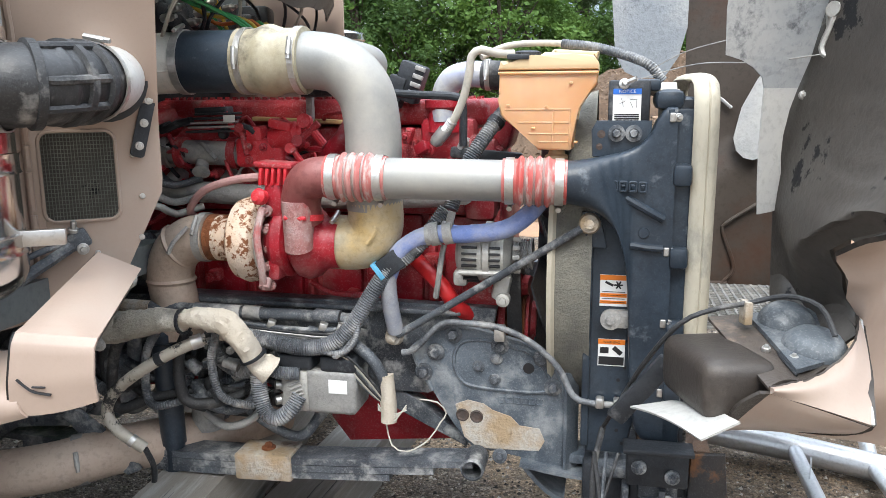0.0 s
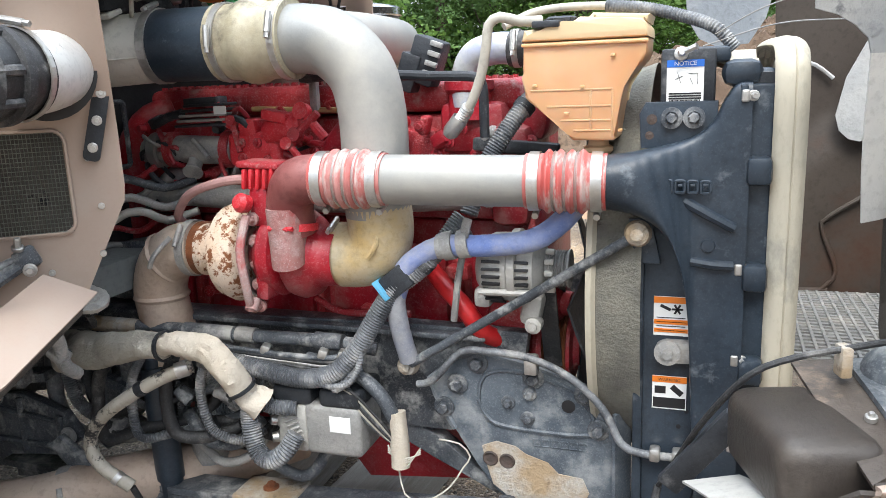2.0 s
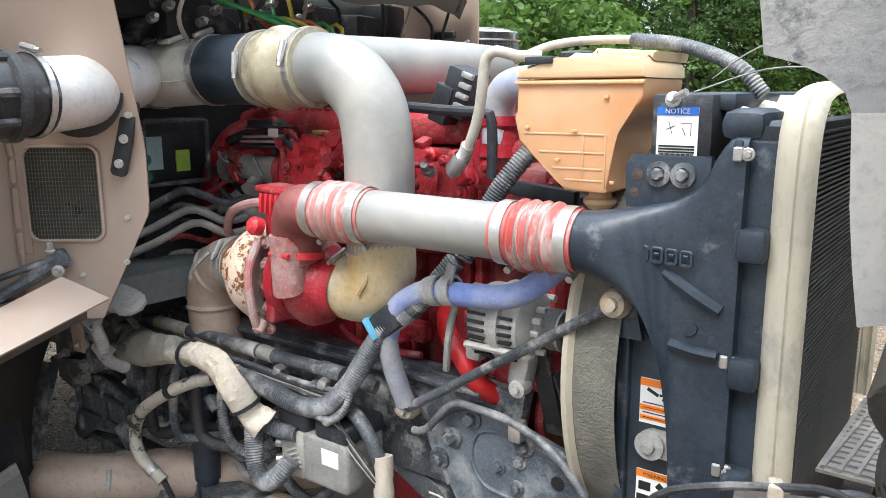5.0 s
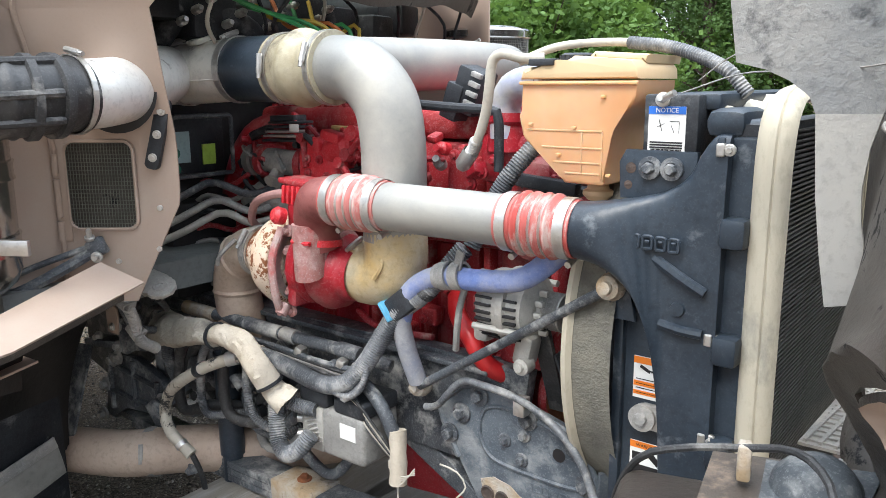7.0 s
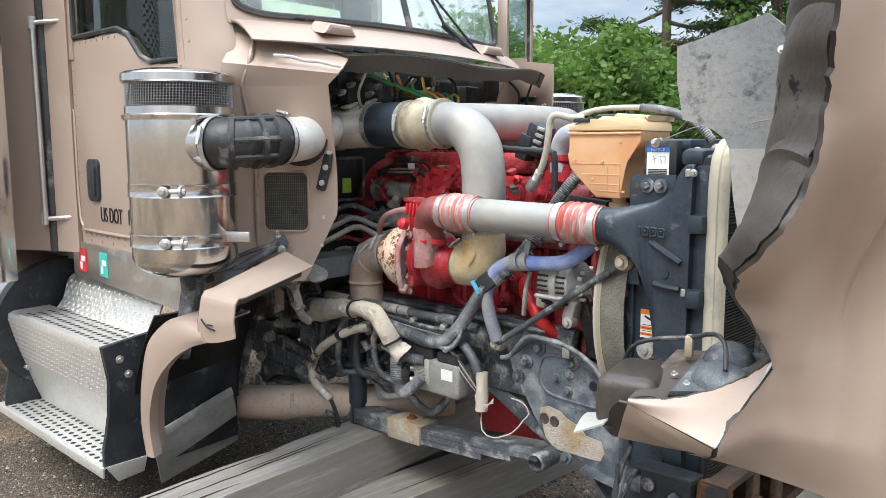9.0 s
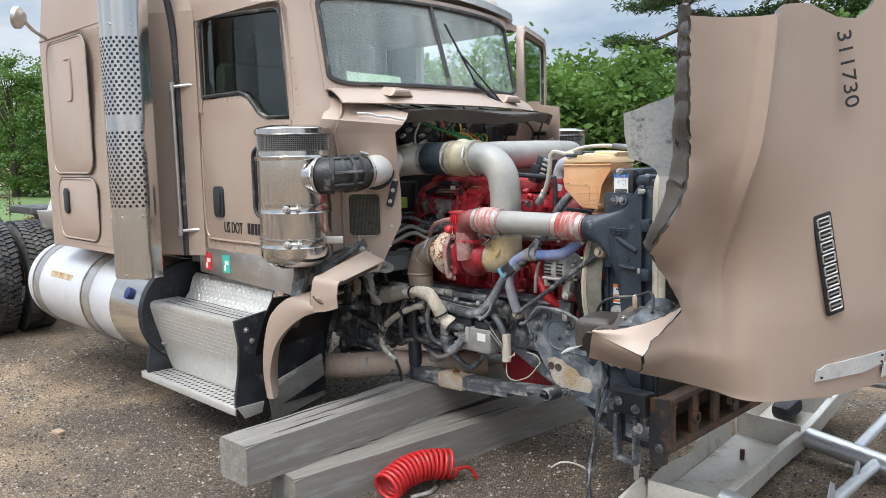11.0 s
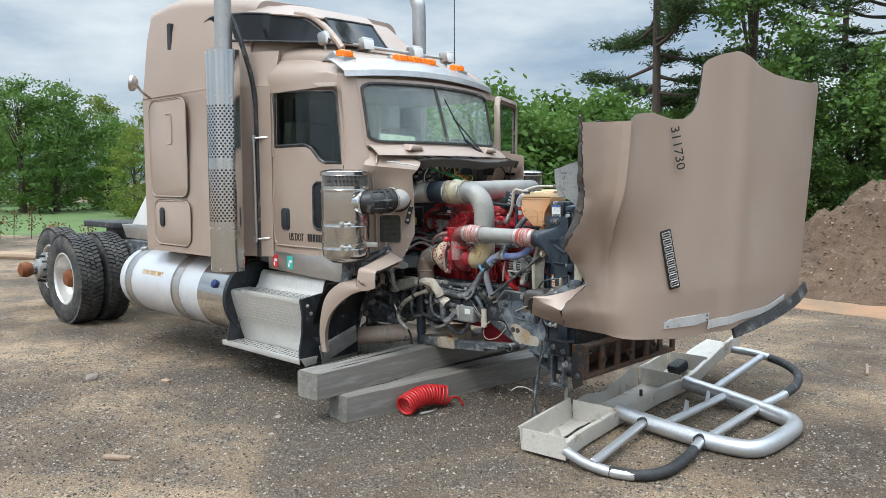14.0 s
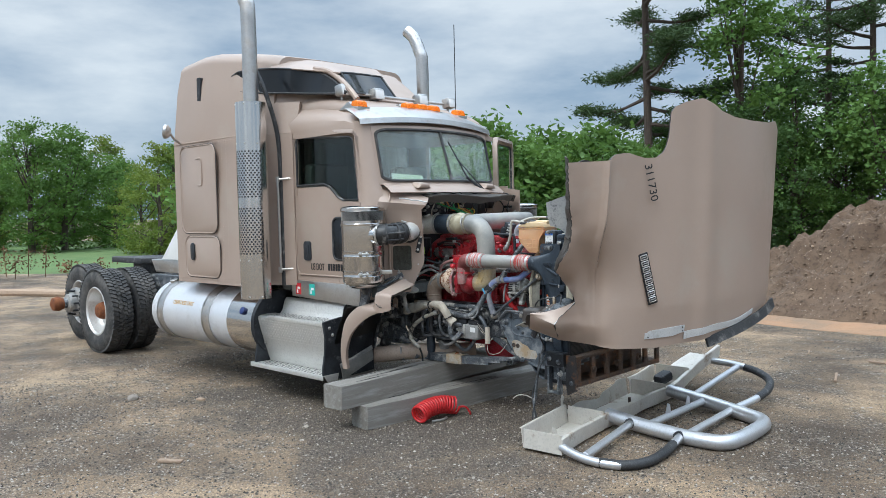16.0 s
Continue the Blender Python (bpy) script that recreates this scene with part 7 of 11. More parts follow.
    lathe(bm, [(-0.05, 0.0), (-0.05, 0.032), (-0.02, 0.036), (0.03, 0.034), (0.04, 0.022), (0.055, 0.020), (0.055, 0)], (-0.46, 2.21, 1.325), (1, -0.15, 0.25), 20)
    box(bm, (-0.47, 2.19, 1.355), (0.07, 0.04, 0.028), (0, 12, 0), 0.008)
    part("actuator", bm, RED_BRIGHT, valve, "red ribbed actuator")
    for k, (a, b, r) in enumerate((((-0.60, 2.20, 1.345), (-0.58, 2.19, 1.27), 0.008), ((-0.40, 2.19, 1.365), (-0.35, 2.20, 1.30), 0.012), ((-0.42, 2.185, 1.31), (-0.36, 2.19, 1.36), 0.010), ((-0.44, 2.18, 1.29), (-0.40, 2.19, 1.235), 0.009))):
        bm = B()
        rod(bm, a, b, r, 10)
        lathe(bm, [(-0.012, 0.0), (-0.012, r * 1.7), (0.012, r * 1.7), (0.012, 0)], a, (0, -1, 0.2), 12)
        part("lever", bm, RED_BRIGHT if k % 2 else RED_DUSTY, valve)
    bm = B()
    tube(bm, [(-0.36, 2.26, 1.26), (-0.32, 2.21, 1.285), (-0.285, 2.2, 1.32), (-0.27, 2.24, 1.36)], 0.032, 16)
    part("red_elbow", bm, RED, e, "red coolant elbow")
    # ochre gasket rail under the cover and a hook
    bm = B()
    box(bm, (-0.475, 2.345, 1.362), (0.30, 0.03, 0.012), (0, 2, 0), 0.002)
    part("gasket_rail", bm, mat("ochre_gasket", (0.36, 0.24, 0.10), 0.7, 0.0, None, 20, 0.6, 70, 0.2), e)
    bm = B()
    box(bm, (-0.437, 2.33, 1.41), (0.022, 0.02, 0.10), bev=0.004)
    lathe(bm, [(-0.01, 0.010), (-0.01, 0.018), (0.01, 0.018), (0.01, 0.010)], (-0.437, 2.325, 1.455), (0, 1, 0), 14)
    part("lifting_hook", bm, CAST_GREY, e)
    # stacked black comb of the injector harness
    for k in range(5):
        bm = B()
        box(bm, (-0.70 + 0.004 * k, 2.235, 1.335 + 0.0125 * k), (0.155 - 0.008 * k, 0.06, 0.007), (0, -1.5, 0), 0.003)
        part("harness_plate", bm, CAST_GREY if k in (1, 2) else BLACK, e)
    bm = B()
    box(bm, (-0.70, 2.24, 1.395), (0.10, 0.05, 0.018), (0, -2, 0), 0.004)
    tube(bm, [(-0.86, 2.25, 1.34), (-0.82, 2.24, 1.355), (-0.77, 2.235, 1.365)], 0.012, 8)
    tube(bm, [(-0.63, 2.225, 1.335), (-0.59, 2.2, 1.352), (-0.56, 2.2, 1.335), (-0.57, 2.21, 1.32)], 0.0085, 8)
    part("injector_harness", bm, BLACK, e, "bundle of black harness tubes")
    bm = B()
    box(bm, (-0.635, 2.203, 1.372), (0.035, 0.004, 0.020), bev=0.001)
    part("tag", bm, LABEL_WHITE, e)
    rng = random.Random(7)
    for k in range(30):
        bm = B()
        x = rng.uniform(-0.95, -0.3)
        z = rng.uniform(1.16, 1.38)
        tube(bm, [(x, 2.29, z), (x + rng.uniform(0.02, 0.05), 2.235, z + rng.uniform(-0.02, 0.04)), (x + rng.uniform(0.05, 0.11), 2.215, z + rng.uniform(-0.05, 0.03)), (x + rng.uniform(0.08, 0.16), 2.27, z + rng.uniform(-0.09, 0.0))], rng.uniform(0.004, 0.009), 8)
        part("fuel_line", bm, rng.choice((RED_DUSTY, RED_BRIGHT, RED, BLACK, CAST_GREY)), e)
    for k in range(24):
        bm = B()
        x, z = rng.uniform(-0.95, 0.10), rng.uniform(1.17, 1.37)
        q = rng.random()
        if q < 0.4:
            lathe(bm, [(-0.02, 0.0), (-0.02, 0.016), (0.005, 0.016), (0.01, 0.010), (0.028, 0.009), (0.028, 0)], (x, 2.27, z), (rng.uniform(-0.5, 0.5), -1, rng.uniform(-0.3, 0.6)), 12)
        else:
            box(bm, (x, 2.275, z), (rng.uniform(0.02, 0.05), 0.04, rng.uniform(0.015, 0.04)), (rng.uniform(-20, 20), rng.uniform(-30, 30), rng.uniform(-20, 20)), 0.006)
        part("fitting", bm, rng.choice((RED_BRIGHT, RED_DUSTY, RED, CAST_GREY, BLACK)), e)
    # dark relay block behind the main pipe
    bm = B()
    box(bm, (-0.13, 2.33, 1.47), (0.075, 0.07, 0.11), (0, 20, 0), 0.008)
    box(bm, (-0.17, 2.32, 1.445), (0.05, 0.06, 0.09), (0, 20, 0), 0.006)
    rb = part("relay_block", bm, BLACK, e, "black connector block on a tilted bracket")
    for k in range(4):
        bm = B()
        box(bm, (-0.115 + 0.008 * k, 2.29, 1.44 + 0.022 * k), (0.03, 0.012, 0.012), (0, 20, 0), 0.002)
        part("latch", bm, CAST_GREY, rb)
    bm = B()
    for k in range(26):
        x, z = rng.uniform(-0.98, 0.08), rng.uniform(0.72, 1.34)
        box(bm, (x, rng.uniform(2.27, 2.31), z), (rng.uniform(0.02, 0.06), 0.04, rng.uniform(0.02, 0.05)), (0, rng.uniform(-20, 20), 0), 0.008)
        bolt(bm, (x, 2.25, z), r=rng.uniform(0.006, 0.01), h=0.01)
    part("boss", bm, RED_DUSTY, e)
    # thermostat end: front upper castings
    bm = B()
    box(bm, (-0.02, 2.42, 1.31), (0.16, 0.22, 0.12), bev=0.02)
    box(bm, (0.08, 2.40, 1.20), (0.10, 0.28, 0.24), bev=0.03)
    lathe(bm, [(0, 0.055), (0.06, 0.05), (0.07, 0.06), (0.09, 0.06), (0.09, 0)], (-0.03, 2.34, 1.33), (0, 0, 1), 20)
    box(bm, (0.13, 2.42, 1.33), (0.07, 0.2, 0.10), (0, 15, 0), 0.02)
    for k in range(8):
        bolt(bm, (-0.1 + 0.033 * k, 2.28, 1.25 + 0.03 * (k % 3)), r=0.009, h=0.012)
    part("thermostat_housing", bm, RED, e)
    bm = B()
    box(bm, (0.10, 2.26, 1.27), (0.20, 0.03, 0.03), (0, 5, 0), 0.006)
    box(bm, (0.12, 2.30, 1.255), (0.14, 0.08, 0.02), (0, 5, 0), 0.006)
    part("front_bracket", bm, BLACK, e)
    # coolant outlet pipe, blue-stained
    bm = B()
    tube(bm, [(-0.03, 2.32, 1.36), (-0.03, 2.32, 1.43), (-0.005, 2.31, 1.475), (0.045, 2.30, 1.49), (0.10, 2.295, 1.488)], 0.036, 22, 0.01)
    cp = part("coolant_pipe", bm, mat("blue_stained_cast_pipe", (0.55, 0.55, 0.55), 0.5, 0.3, (0.22, 0.26, 0.50), 9.0, 1.0, 60, 0.12), e, "grey coolant pipe with blue stains")
    bm = B()
    tube(bm, [(0.085, 2.295, 1.488), (0.15, 2.29, 1.485), (0.25, 2.29, 1.48)], 0.040, 20)
    part("coolant_hose", bm, RUBBER, cp)
    bm = B()
    band(bm, (0.10, 2.295, 1.488), (1, 0, 0), 0.040, 0.014)
    part("hose_clamp", bm, STEEL, cp)
    bm = B()
    tube(bm, [(-0.40, 2.2, 1.44), (-0.25, 2.16, 1.445), (-0.06, 2.16, 1.435), (0.03, 2.17, 1.43), (0.05, 2.17, 1.41), (0.052, 2.17, 1.30)], 0.011, 10)
    part("vent_hose", bm, BLACK, e)
    # turbocharger
    ty, tz = 2.10, 1.045
    tb = part("turbine_housing", lathe(lathe(B(), [(-0.045, 0.05), (-0.045, 0.085), (-0.03, 0.108), (0.0, 0.118), (0.03, 0.110), (0.045, 0.085), (0.045, 0.05)], (-0.53, ty, tz), (1, 0, 0), 40), [(-0.10, 0.05), (-0.10, 0.062), (-0.09, 0.062), (-0.085, 0.055), (-0.04, 0.055)], (-0.53, ty, tz), (1, 0, 0), 30), TURBINE, e, "flaking rust-spotted turbine housing")
    bm = B()
    lathe(bm, [(0, 0.055), (0.02, 0.075), (0.03, 0.08), (0.06, 0.062), (0.09, 0.075), (0.10, 0.088)], (-0.485, ty, tz), (1, 0, 0), 30)
    lathe(bm, [(-0.03, 0.0), (-0.03, 0.085), (-0.015, 0.098), (0.012, 0.098), (0.02, 0.085), (0.02, 0.0)], (-0.425, ty, tz), (1, 0, 0), 36)
    box(bm, (-0.44, ty - 0.02, tz + 0.115), (0.05, 0.09, 0.09), bev=0.012)
    box(bm, (-0.435, ty - 0.055, tz - 0.02), (0.035, 0.06, 0.15), (0, 4, 0), 0.012)
    tb2 = part("bearing_housing", bm, RED, e, "red turbocharger centre housing")
    for k in range(5):
        bm = B()
        box(bm, (-0.47 + 0.017 * k, ty - 0.035, tz + 0.178), (0.009, 0.07, 0.045), (0, 6, 0), 0.003)
        part("cooling_rib", bm, RED_BRIGHT, tb2)
    bm = B()
    box(bm, (-0.435, ty - 0.03, tz + 0.208), (0.105, 0.075, 0.014), (0, 3, 0), 0.004)
    part("top_plate", bm, RED_DUSTY, tb2)
    bm = B()
    lathe(bm, [(0, 0.0), (0, 0.020), (0.02, 0.022), (0.03, 0.014), (0.03, 0)], (-0.462, ty - 0.075, tz + 0.125), (-0.3, -1, 0.3), 14)
    part("plug", bm, RED_BRIGHT, tb2)
    bm = B()
    lathe(bm, [(-0.006, 0.085), (-0.006, 0.104), (0.006, 0.104), (0.006, 0.085)], (-0.478, ty, tz), (1, 0, 0), 40)
    part("band_clamp", bm, STEEL, tb2, "bright band clamp")
    bm = B()
    lathe(bm, [(-0.02, 0.04), (-0.035, 0.075), (-0.02, 0.092), (0.005, 0.098), (0.03, 0.090), (0.045, 0.072), (0.055, 0.068), (0.09, 0.066)], (-0.365, ty, tz - 0.005), (1, 0, 0), 40)
    part("compressor_housing", bm, RED, e, "dusty red compressor housing")
    bm = B()
    scroll = [Vector((-0.362, ty - 0.01 + 0.078 * math.cos(radians(a)), tz - 0.005 + 0.078 * math.sin(radians(a)))) for a in range(-60, 181, 12)]
    scroll = [Vector((-0.362, ty - 0.088 + 0.0, tz + 0.12))] + [Vector((-0.362, ty - 0.088, tz + 0.05))] + scroll[::-1]
    sweep(bm, spline(scroll, 0.01), lambda u: 0.040 - 0.016 * u, 20)
    part("compressor_scroll", bm, VOLUTE, e, "scuffed grey-red compressor scroll")
    bm = B()
    tube(bm, [(-0.46, ty - 0.085, tz + 0.10), (-0.465, ty - 0.115, tz + 0.03), (-0.455, ty - 0.12, tz - 0.05), (-0.46, ty - 0.10, tz - 0.11)], 0.010, 10)
    lathe(bm, [(-0.014, 0.0), (-0.014, 0.015), (0.014, 0.015), (0.014, 0)], (-0.458, ty - 0.095, tz - 0.10), (0, -0.6, -0.8), 12)
    for k in range(5):
        bolt(bm, (-0.455, ty - 0.07, tz + 0.09 - 0.05 * k), (0, -1, 0), 0.009, 0.012)
    part("oil_feed", bm, VOLUTE, e)
    for ob in list(e.children):
        if ob.name.split(".")[0] in ("turbine_housing", "bearing_housing", "compressor_housing", "compressor_scroll", "oil_feed"):
            ob.matrix_basis = Matrix.Translation((0.016, -0.035, 0.006)) @ ob.matrix_basis
    bm = B()
    tube(bm, [(-0.735, 2.15, 1.095), (-0.73, 2.12, 1.12), (-0.66, 2.08, 1.18), (-0.55, 2.05, 1.215), (-0.45, 2.04, 1.225), (-0.38, 2.06, 1.22)], 0.011, 10)
    part("braided_line", bm, mat("faded_pink_line", (0.52, 0.30, 0.29), 0.6, 0.0, None, 9, 0.5, 60, 0.1), e, "faded pink braided line")
    bm = B()
    tube(bm, [(-0.60, ty, tz), (-0.655, ty, tz)], 0.066, 30)
    part("rusty_band", bm, RUST, e, "rust-covered exhaust band")
    bm = B()
    tube(bm, [(-0.66, ty, tz), (-0.72, ty, tz - 0.008), (-0.775, ty + 0.005, tz - 0.05), (-0.80, ty + 0.01, tz - 0.12), (-0.79, ty + 0.01, tz - 0.20), (-0.78, ty + 0.01, tz - 0.30)], 0.066, 28, 0.015)
    for p, d in (((-0.76, ty + 0.003, tz - 0.03), (-1, 0, -0.6)), ((-0.798, ty + 0.01, tz - 0.13), (0, 0, 1))):
        lathe(bm, [(-0.008, 0.066), (0, 0.071), (0.008, 0.066)], p, d, 28)
    part("downpipe", bm, EXHAUST, e, "tan exhaust downpipe")
    bm = B()
    band(bm, (-0.675, ty, tz), (1, 0, 0), 0.067, 0.022, toward=(-0.1, -0.8, 0.6))
    tube(bm, [(-0.69, ty - 0.07, tz + 0.04), (-0.72, ty - 0.10, tz + 0.0), (-0.735, ty - 0.10, tz - 0.03)], 0.006, 6)
    part("exhaust_clamp", bm, CAST_GREY, e)
    # starter-side and front drive
    bm = B()
    lathe(bm, [(-0.085, 0), (-0.085, 0.045), (-0.07, 0.066), (-0.05, 0.075), (-0.012, 0.076), (-0.008, 0.084), (0.008, 0.084), (0.012, 0.076), (0.045, 0.072), (0.06, 0.05), (0.066, 0.03), (0.066, 0)], (0.128, 2.14, 1.02), (1, 0, 0), 40)
    for a in (-150, -60, 30, 120):
        q = radians(a)
        rod(bm, (0.058, 2.14 + 0.082 * math.cos(q), 1.02 + 0.082 * math.sin(q)), (0.183, 2.14 + 0.08 * math.cos(q), 1.02 + 0.08 * math.sin(q)), 0.008, 8)
    box(bm, (0.055, 2.12, 0.955), (0.04, 0.05, 0.045), bev=0.012)
    box(bm, (0.165, 2.115, 0.935), (0.045, 0.05, 0.075), (0, 12, 0), 0.014)
    lathe(bm, [(-0.02, 0.0), (-0.02, 0.018), (0.012, 0.018), (0.014, 0.010), (0.022, 0.009), (0.022, 0)], (0.172, 2.09, 0.905), (0, -1, 0), 14)
    for k in range(5):
        box(bm, (0.205, 2.14 - 0.05 * math.cos(0.5 * k - 1), 1.02 + 0.05 * math.sin(0.5 * k - 1)), (0.02, 0.012, 0.012), (0, 0, 0), 0.003)
    alt = part("alternator", bm, ALT_GREY, e, "grey alternator with slotted casing")
    bm = B()
    for row, x in ((0, 0.085), (1, 0.146)):
        for k in range(9):
            a = radians(-130 - 12 * k + 60)
            c = Vector((x, 2.14 + 0.0775 * math.sin(a) * 1.0, 1.02 + 0.0775 * math.cos(a)))
            box(bm, c, (0.040, 0.006, 0.0085), (math.degrees(-a), 0, 0), 0.001)
    part("cooling_slot", bm, INK, alt)
    bm = B()
    groove = [(0.0, 0.0), (0.0, 0.042)] + [(0.006 + 0.003 * k, 0.041 if k % 2 else 0.036) for k in range(14)] + [(0.050, 0.042), (0.052, 0.030), (0.044, 0.024), (0.044, 0.0)]
    lathe(bm, groove, (0.194, 2.14, 1.02), (1, 0, 0), 28)
    part("pulley", bm, CAST_GREY, alt)
    bm = B()
    lathe(bm, [(0.0, 0.0), (0.0, 0.084)] + [(0.005 + 0.003 * k, 0.082 if k % 2 else 0.076) for k in range(16)] + [(0.056, 0.084), (0.056, 0.0)], (0.161, 2.29, 0.79), (1, 0, 0), 36)
    part("crank_pulley", bm, RUST, e, "rusty ribbed pulley")
    bm = B()
    lathe(bm, [(-0.01, 0.0), (-0.01, 0.085), (0.0, 0.09), (0.010, 0.086), (0.010, 0.076)], (0.152, 2.29, 0.79), (1, 0, 0), 36)
    lathe(bm, [(0.0, 0.078), (0.004, 0.088), (0.012, 0.086), (0.016, 0.06), (0.03, 0.055), (0.03, 0)], (0.216, 2.29, 0.79), (1, 0, 0), 36)
    box(bm, (0.10, 2.24, 0.90), (0.12, 0.10, 0.10), bev=0.02)
    lathe(bm, [(0, 0.045), (0.03, 0.045), (0.04, 0.03), (0.06, 0.028), (0.06, 0)], (0.17, 2.27, 0.905), (1, -0.2, 0), 18)
    part("front_drive_casting", bm, RED_DUSTY, e)
    bm = B()
    prism(bm, [(2.205, 0.77), (2.217, 0.77), (2.125, 1.0), (2.113, 1.0)], 0.172, 0.212, "yz")
    prism(bm, [(2.365, 0.80), (2.375, 0.80), (2.195, 1.02), (2.185, 1.02)], 0.172, 0.212, "yz")
    part("drive_belt", bm, RUBBER, e)
    # fan behind the shroud
    bm = B()
    lathe(bm, [(0, 0.0), (0, 0.11), (0.05, 0.10), (0.06, 0)], (0.24, 2.46, 0.98), (1, 0, 0), 24)
    for k in range(9):
        a0 = 2 * math.pi * k / 9

        def blade(u, v, a0=a0):
            a = a0 + 0.5 * (v - 0.5)
            r = 0.09 + 0.28 * u
            return (0.27 + 0.05 * (v - 0.5), 2.46 + r * math.cos(a), 0.98 + r * math.sin(a))
        sheet(bm, blade, 4, 3, 0.005)
    part("fan", bm, BLACK, e, "black engine fan")
    # hoses: red lower hose, blue heater hose
    bm = B()
    tube(bm, [(-0.10, 2.22, 0.98), (-0.05, 2.16, 0.96), (0.0, 2.14, 0.92), (0.04, 2.15, 0.86), (0.09, 2.2, 0.82)], 0.022, 14)
    part("red_hose", bm, HOSE_RED, e)
    bm = B()
    tube(bm, [(0.012, 2.10, 1.045), (0.005, 2.09, 1.0), (-0.002, 2.09, 0.95), (-0.012, 2.10, 0.90)], 0.008, 8)
    part("alternator_stay", bm, CAST_GREY, e)
    return e


build_engine()


def build_radiator():
    r = thing("radiator_pack", (0.5, 2.45, 0.45), "black radiator and charge cooler pack with cream seal", "radiator")
    bm = B()
    upper = spline([(0.328, 0, 1.278), (0.37, 0, 1.281), (0.43, 0, 1.290), (0.485, 0, 1.306), (0.522, 0, 1.335), (0.542, 0, 1.375), (0.562, 0, 1.402), (0.587, 0, 1.404)], 0.004)
    lower = spline([(0.328, 0, 1.174), (0.375, 0, 1.167), (0.415, 0, 1.150), (0.450, 0, 1.115), (0.474, 0, 1.05), (0.488, 0, 0.95), (0.496, 0, 0.80), (0.508, 0, 0.64), (0.535, 0, 0.565), (0.587, 0, 0.56)], 0.004)

    def horn(u, a):
        hi, lo = upper[int(round(u * (len(upper) - 1)))], lower[int(round(u ** 1.15 * (len(lower) - 1)))]
        k = min(1.0, u / 0.62)
        k = k * k * (3 - 2 * k)
        p = 2.0 + 5.0 * k
        c, sn = math.cos(a), math.sin(a)
        e = lambda q: math.copysign(abs(q) ** (2 / p), q)
        v = 0.5 + 0.5 * e(sn)
        q = lo.lerp(hi, v)
        deep = 0.052 + (0.042 - 0.052) * k
        return (q.x, 2.013 + 0.053 * k - deep * e(c), q.z)
    NU, NA = 44, 56
    rings = [[bm.verts.new(horn(i / NU, 2 * math.pi * j / NA)) for j in range(NA)] for i in range(NU + 1)]
    for ra, rb in zip(rings, rings[1:]):
        for j in range(NA):
            bm.faces.new((ra[j], ra[(j + 1) % NA], rb[(j + 1) % NA], rb[j]))
    bm.faces.new(rings[-1])
    bm.faces.new(rings[0])
    tank = part("cooler_end_tank", bm, RAD_BLACK, r, "dark blue-black plastic end tank with moulded ribs")
    bm = B()
    tube(bm, [(0.475, 2.022, 1.19), (0.52, 2.018, 1.165), (0.565, 2.022, 1.14)], 0.010, 8)
    tube(bm, [(0.49, 2.022, 1.075), (0.53, 2.018, 1.07), (0.565, 2.022, 1.068)], 0.009, 8)
    lathe(bm, [(0, 0.014), (0.006, 0.012), (0.006, 0)], (0.52, 2.026, 1.105), (0, -1, 0), 14)
    part("moulded_rib", bm, RAD_BLACK, tank)
    bm = B()
    for k in range(6):
        rr = rounded(0.0165, 0.022, 0.004, 0.400 + 0.0225 * k, 1.222 - 0.001 * k)
        sweep(bm, [Vector((a, 1.998 + 0.012 * k / 5, b)) for a, b in rr + rr[:1]], 0.0032, 6)
        rod(bm, (0.396 + 0.0225 * k, 1.998 + 0.0024 * k, 1.221), (0.404 + 0.0225 * k, 1.998 + 0.0024 * k, 1.221), 0.003, 6)
    part("embossed_mark", bm, RAD_BLACK, tank, "raised moulded maker's mark shapes")
    bm = B()
    prism(bm, [(0.392, 1.285), (0.388, 1.35), (0.40, 1.372), (0.53, 1.372), (0.53, 1.285)], 2.065, 2.05, "xz", 0.004)
    plate = part("mount_plate", bm, RAD_BLACK, r)
    bm = B()
    for x in (0.448, 0.488):
        bolt(bm, (x, 2.048, 1.342), r=0.0105, h=0.014)
        lathe(bm, [(-0.004, 0.020), (0.004, 0.020), (0.005, 0.012)], (x, 2.046, 1.342), (0, -1, 0), 20)
    part("bolt", bm, FRAME, plate)
    bm = B()
    lathe(bm, [(0, 0.010), (0.001, 0)], (0.412, 2.049, 1.34), (0, -1, 0), 12)
    lathe(bm, [(0, 0.008), (0.001, 0)], (0.408, 2.049, 1.31), (0, -1, 0), 12)
    part("hole", bm, RUST_DARK, plate)
    bm = B()
    box(bm, (0.475, 2.11, 1.415), (0.098, 0.10, 0.105), bev=0.006)
    lb = part("relay_box", bm, BLACK, r)
    bm = B()
    box(bm, (0.470, 2.0585, 1.408), (0.066, 0.002, 0.078), bev=0)
    lab = part("notice_label", bm, LABEL_WHITE, lb, "white and blue belt routing notice label")
    bm = B()
    box(bm, (0.470, 2.057, 1.4405), (0.066, 0.001, 0.013), bev=0)
    part("label_band", bm, LABEL_BLUE, lab)
    words("label_text", "NOTICE", 0.011, pose(0.470, 2.0562, 1.4370, 90, 0, 0), LABEL_WHITE, lab, 0.0003, "CENTER")
    bm = B()
    for z in (1.386, 1.3815, 1.377):
        box(bm, (0.470, 2.057, z), (0.058, 0.001, 0.0028), bev=0)
    for k in range(20):
        box(bm, (0.443 + 0.0028 * k, 2.057, 1.3715), (0.0012 + 0.0008 * (k % 3), 0.001, 0.006), bev=0)
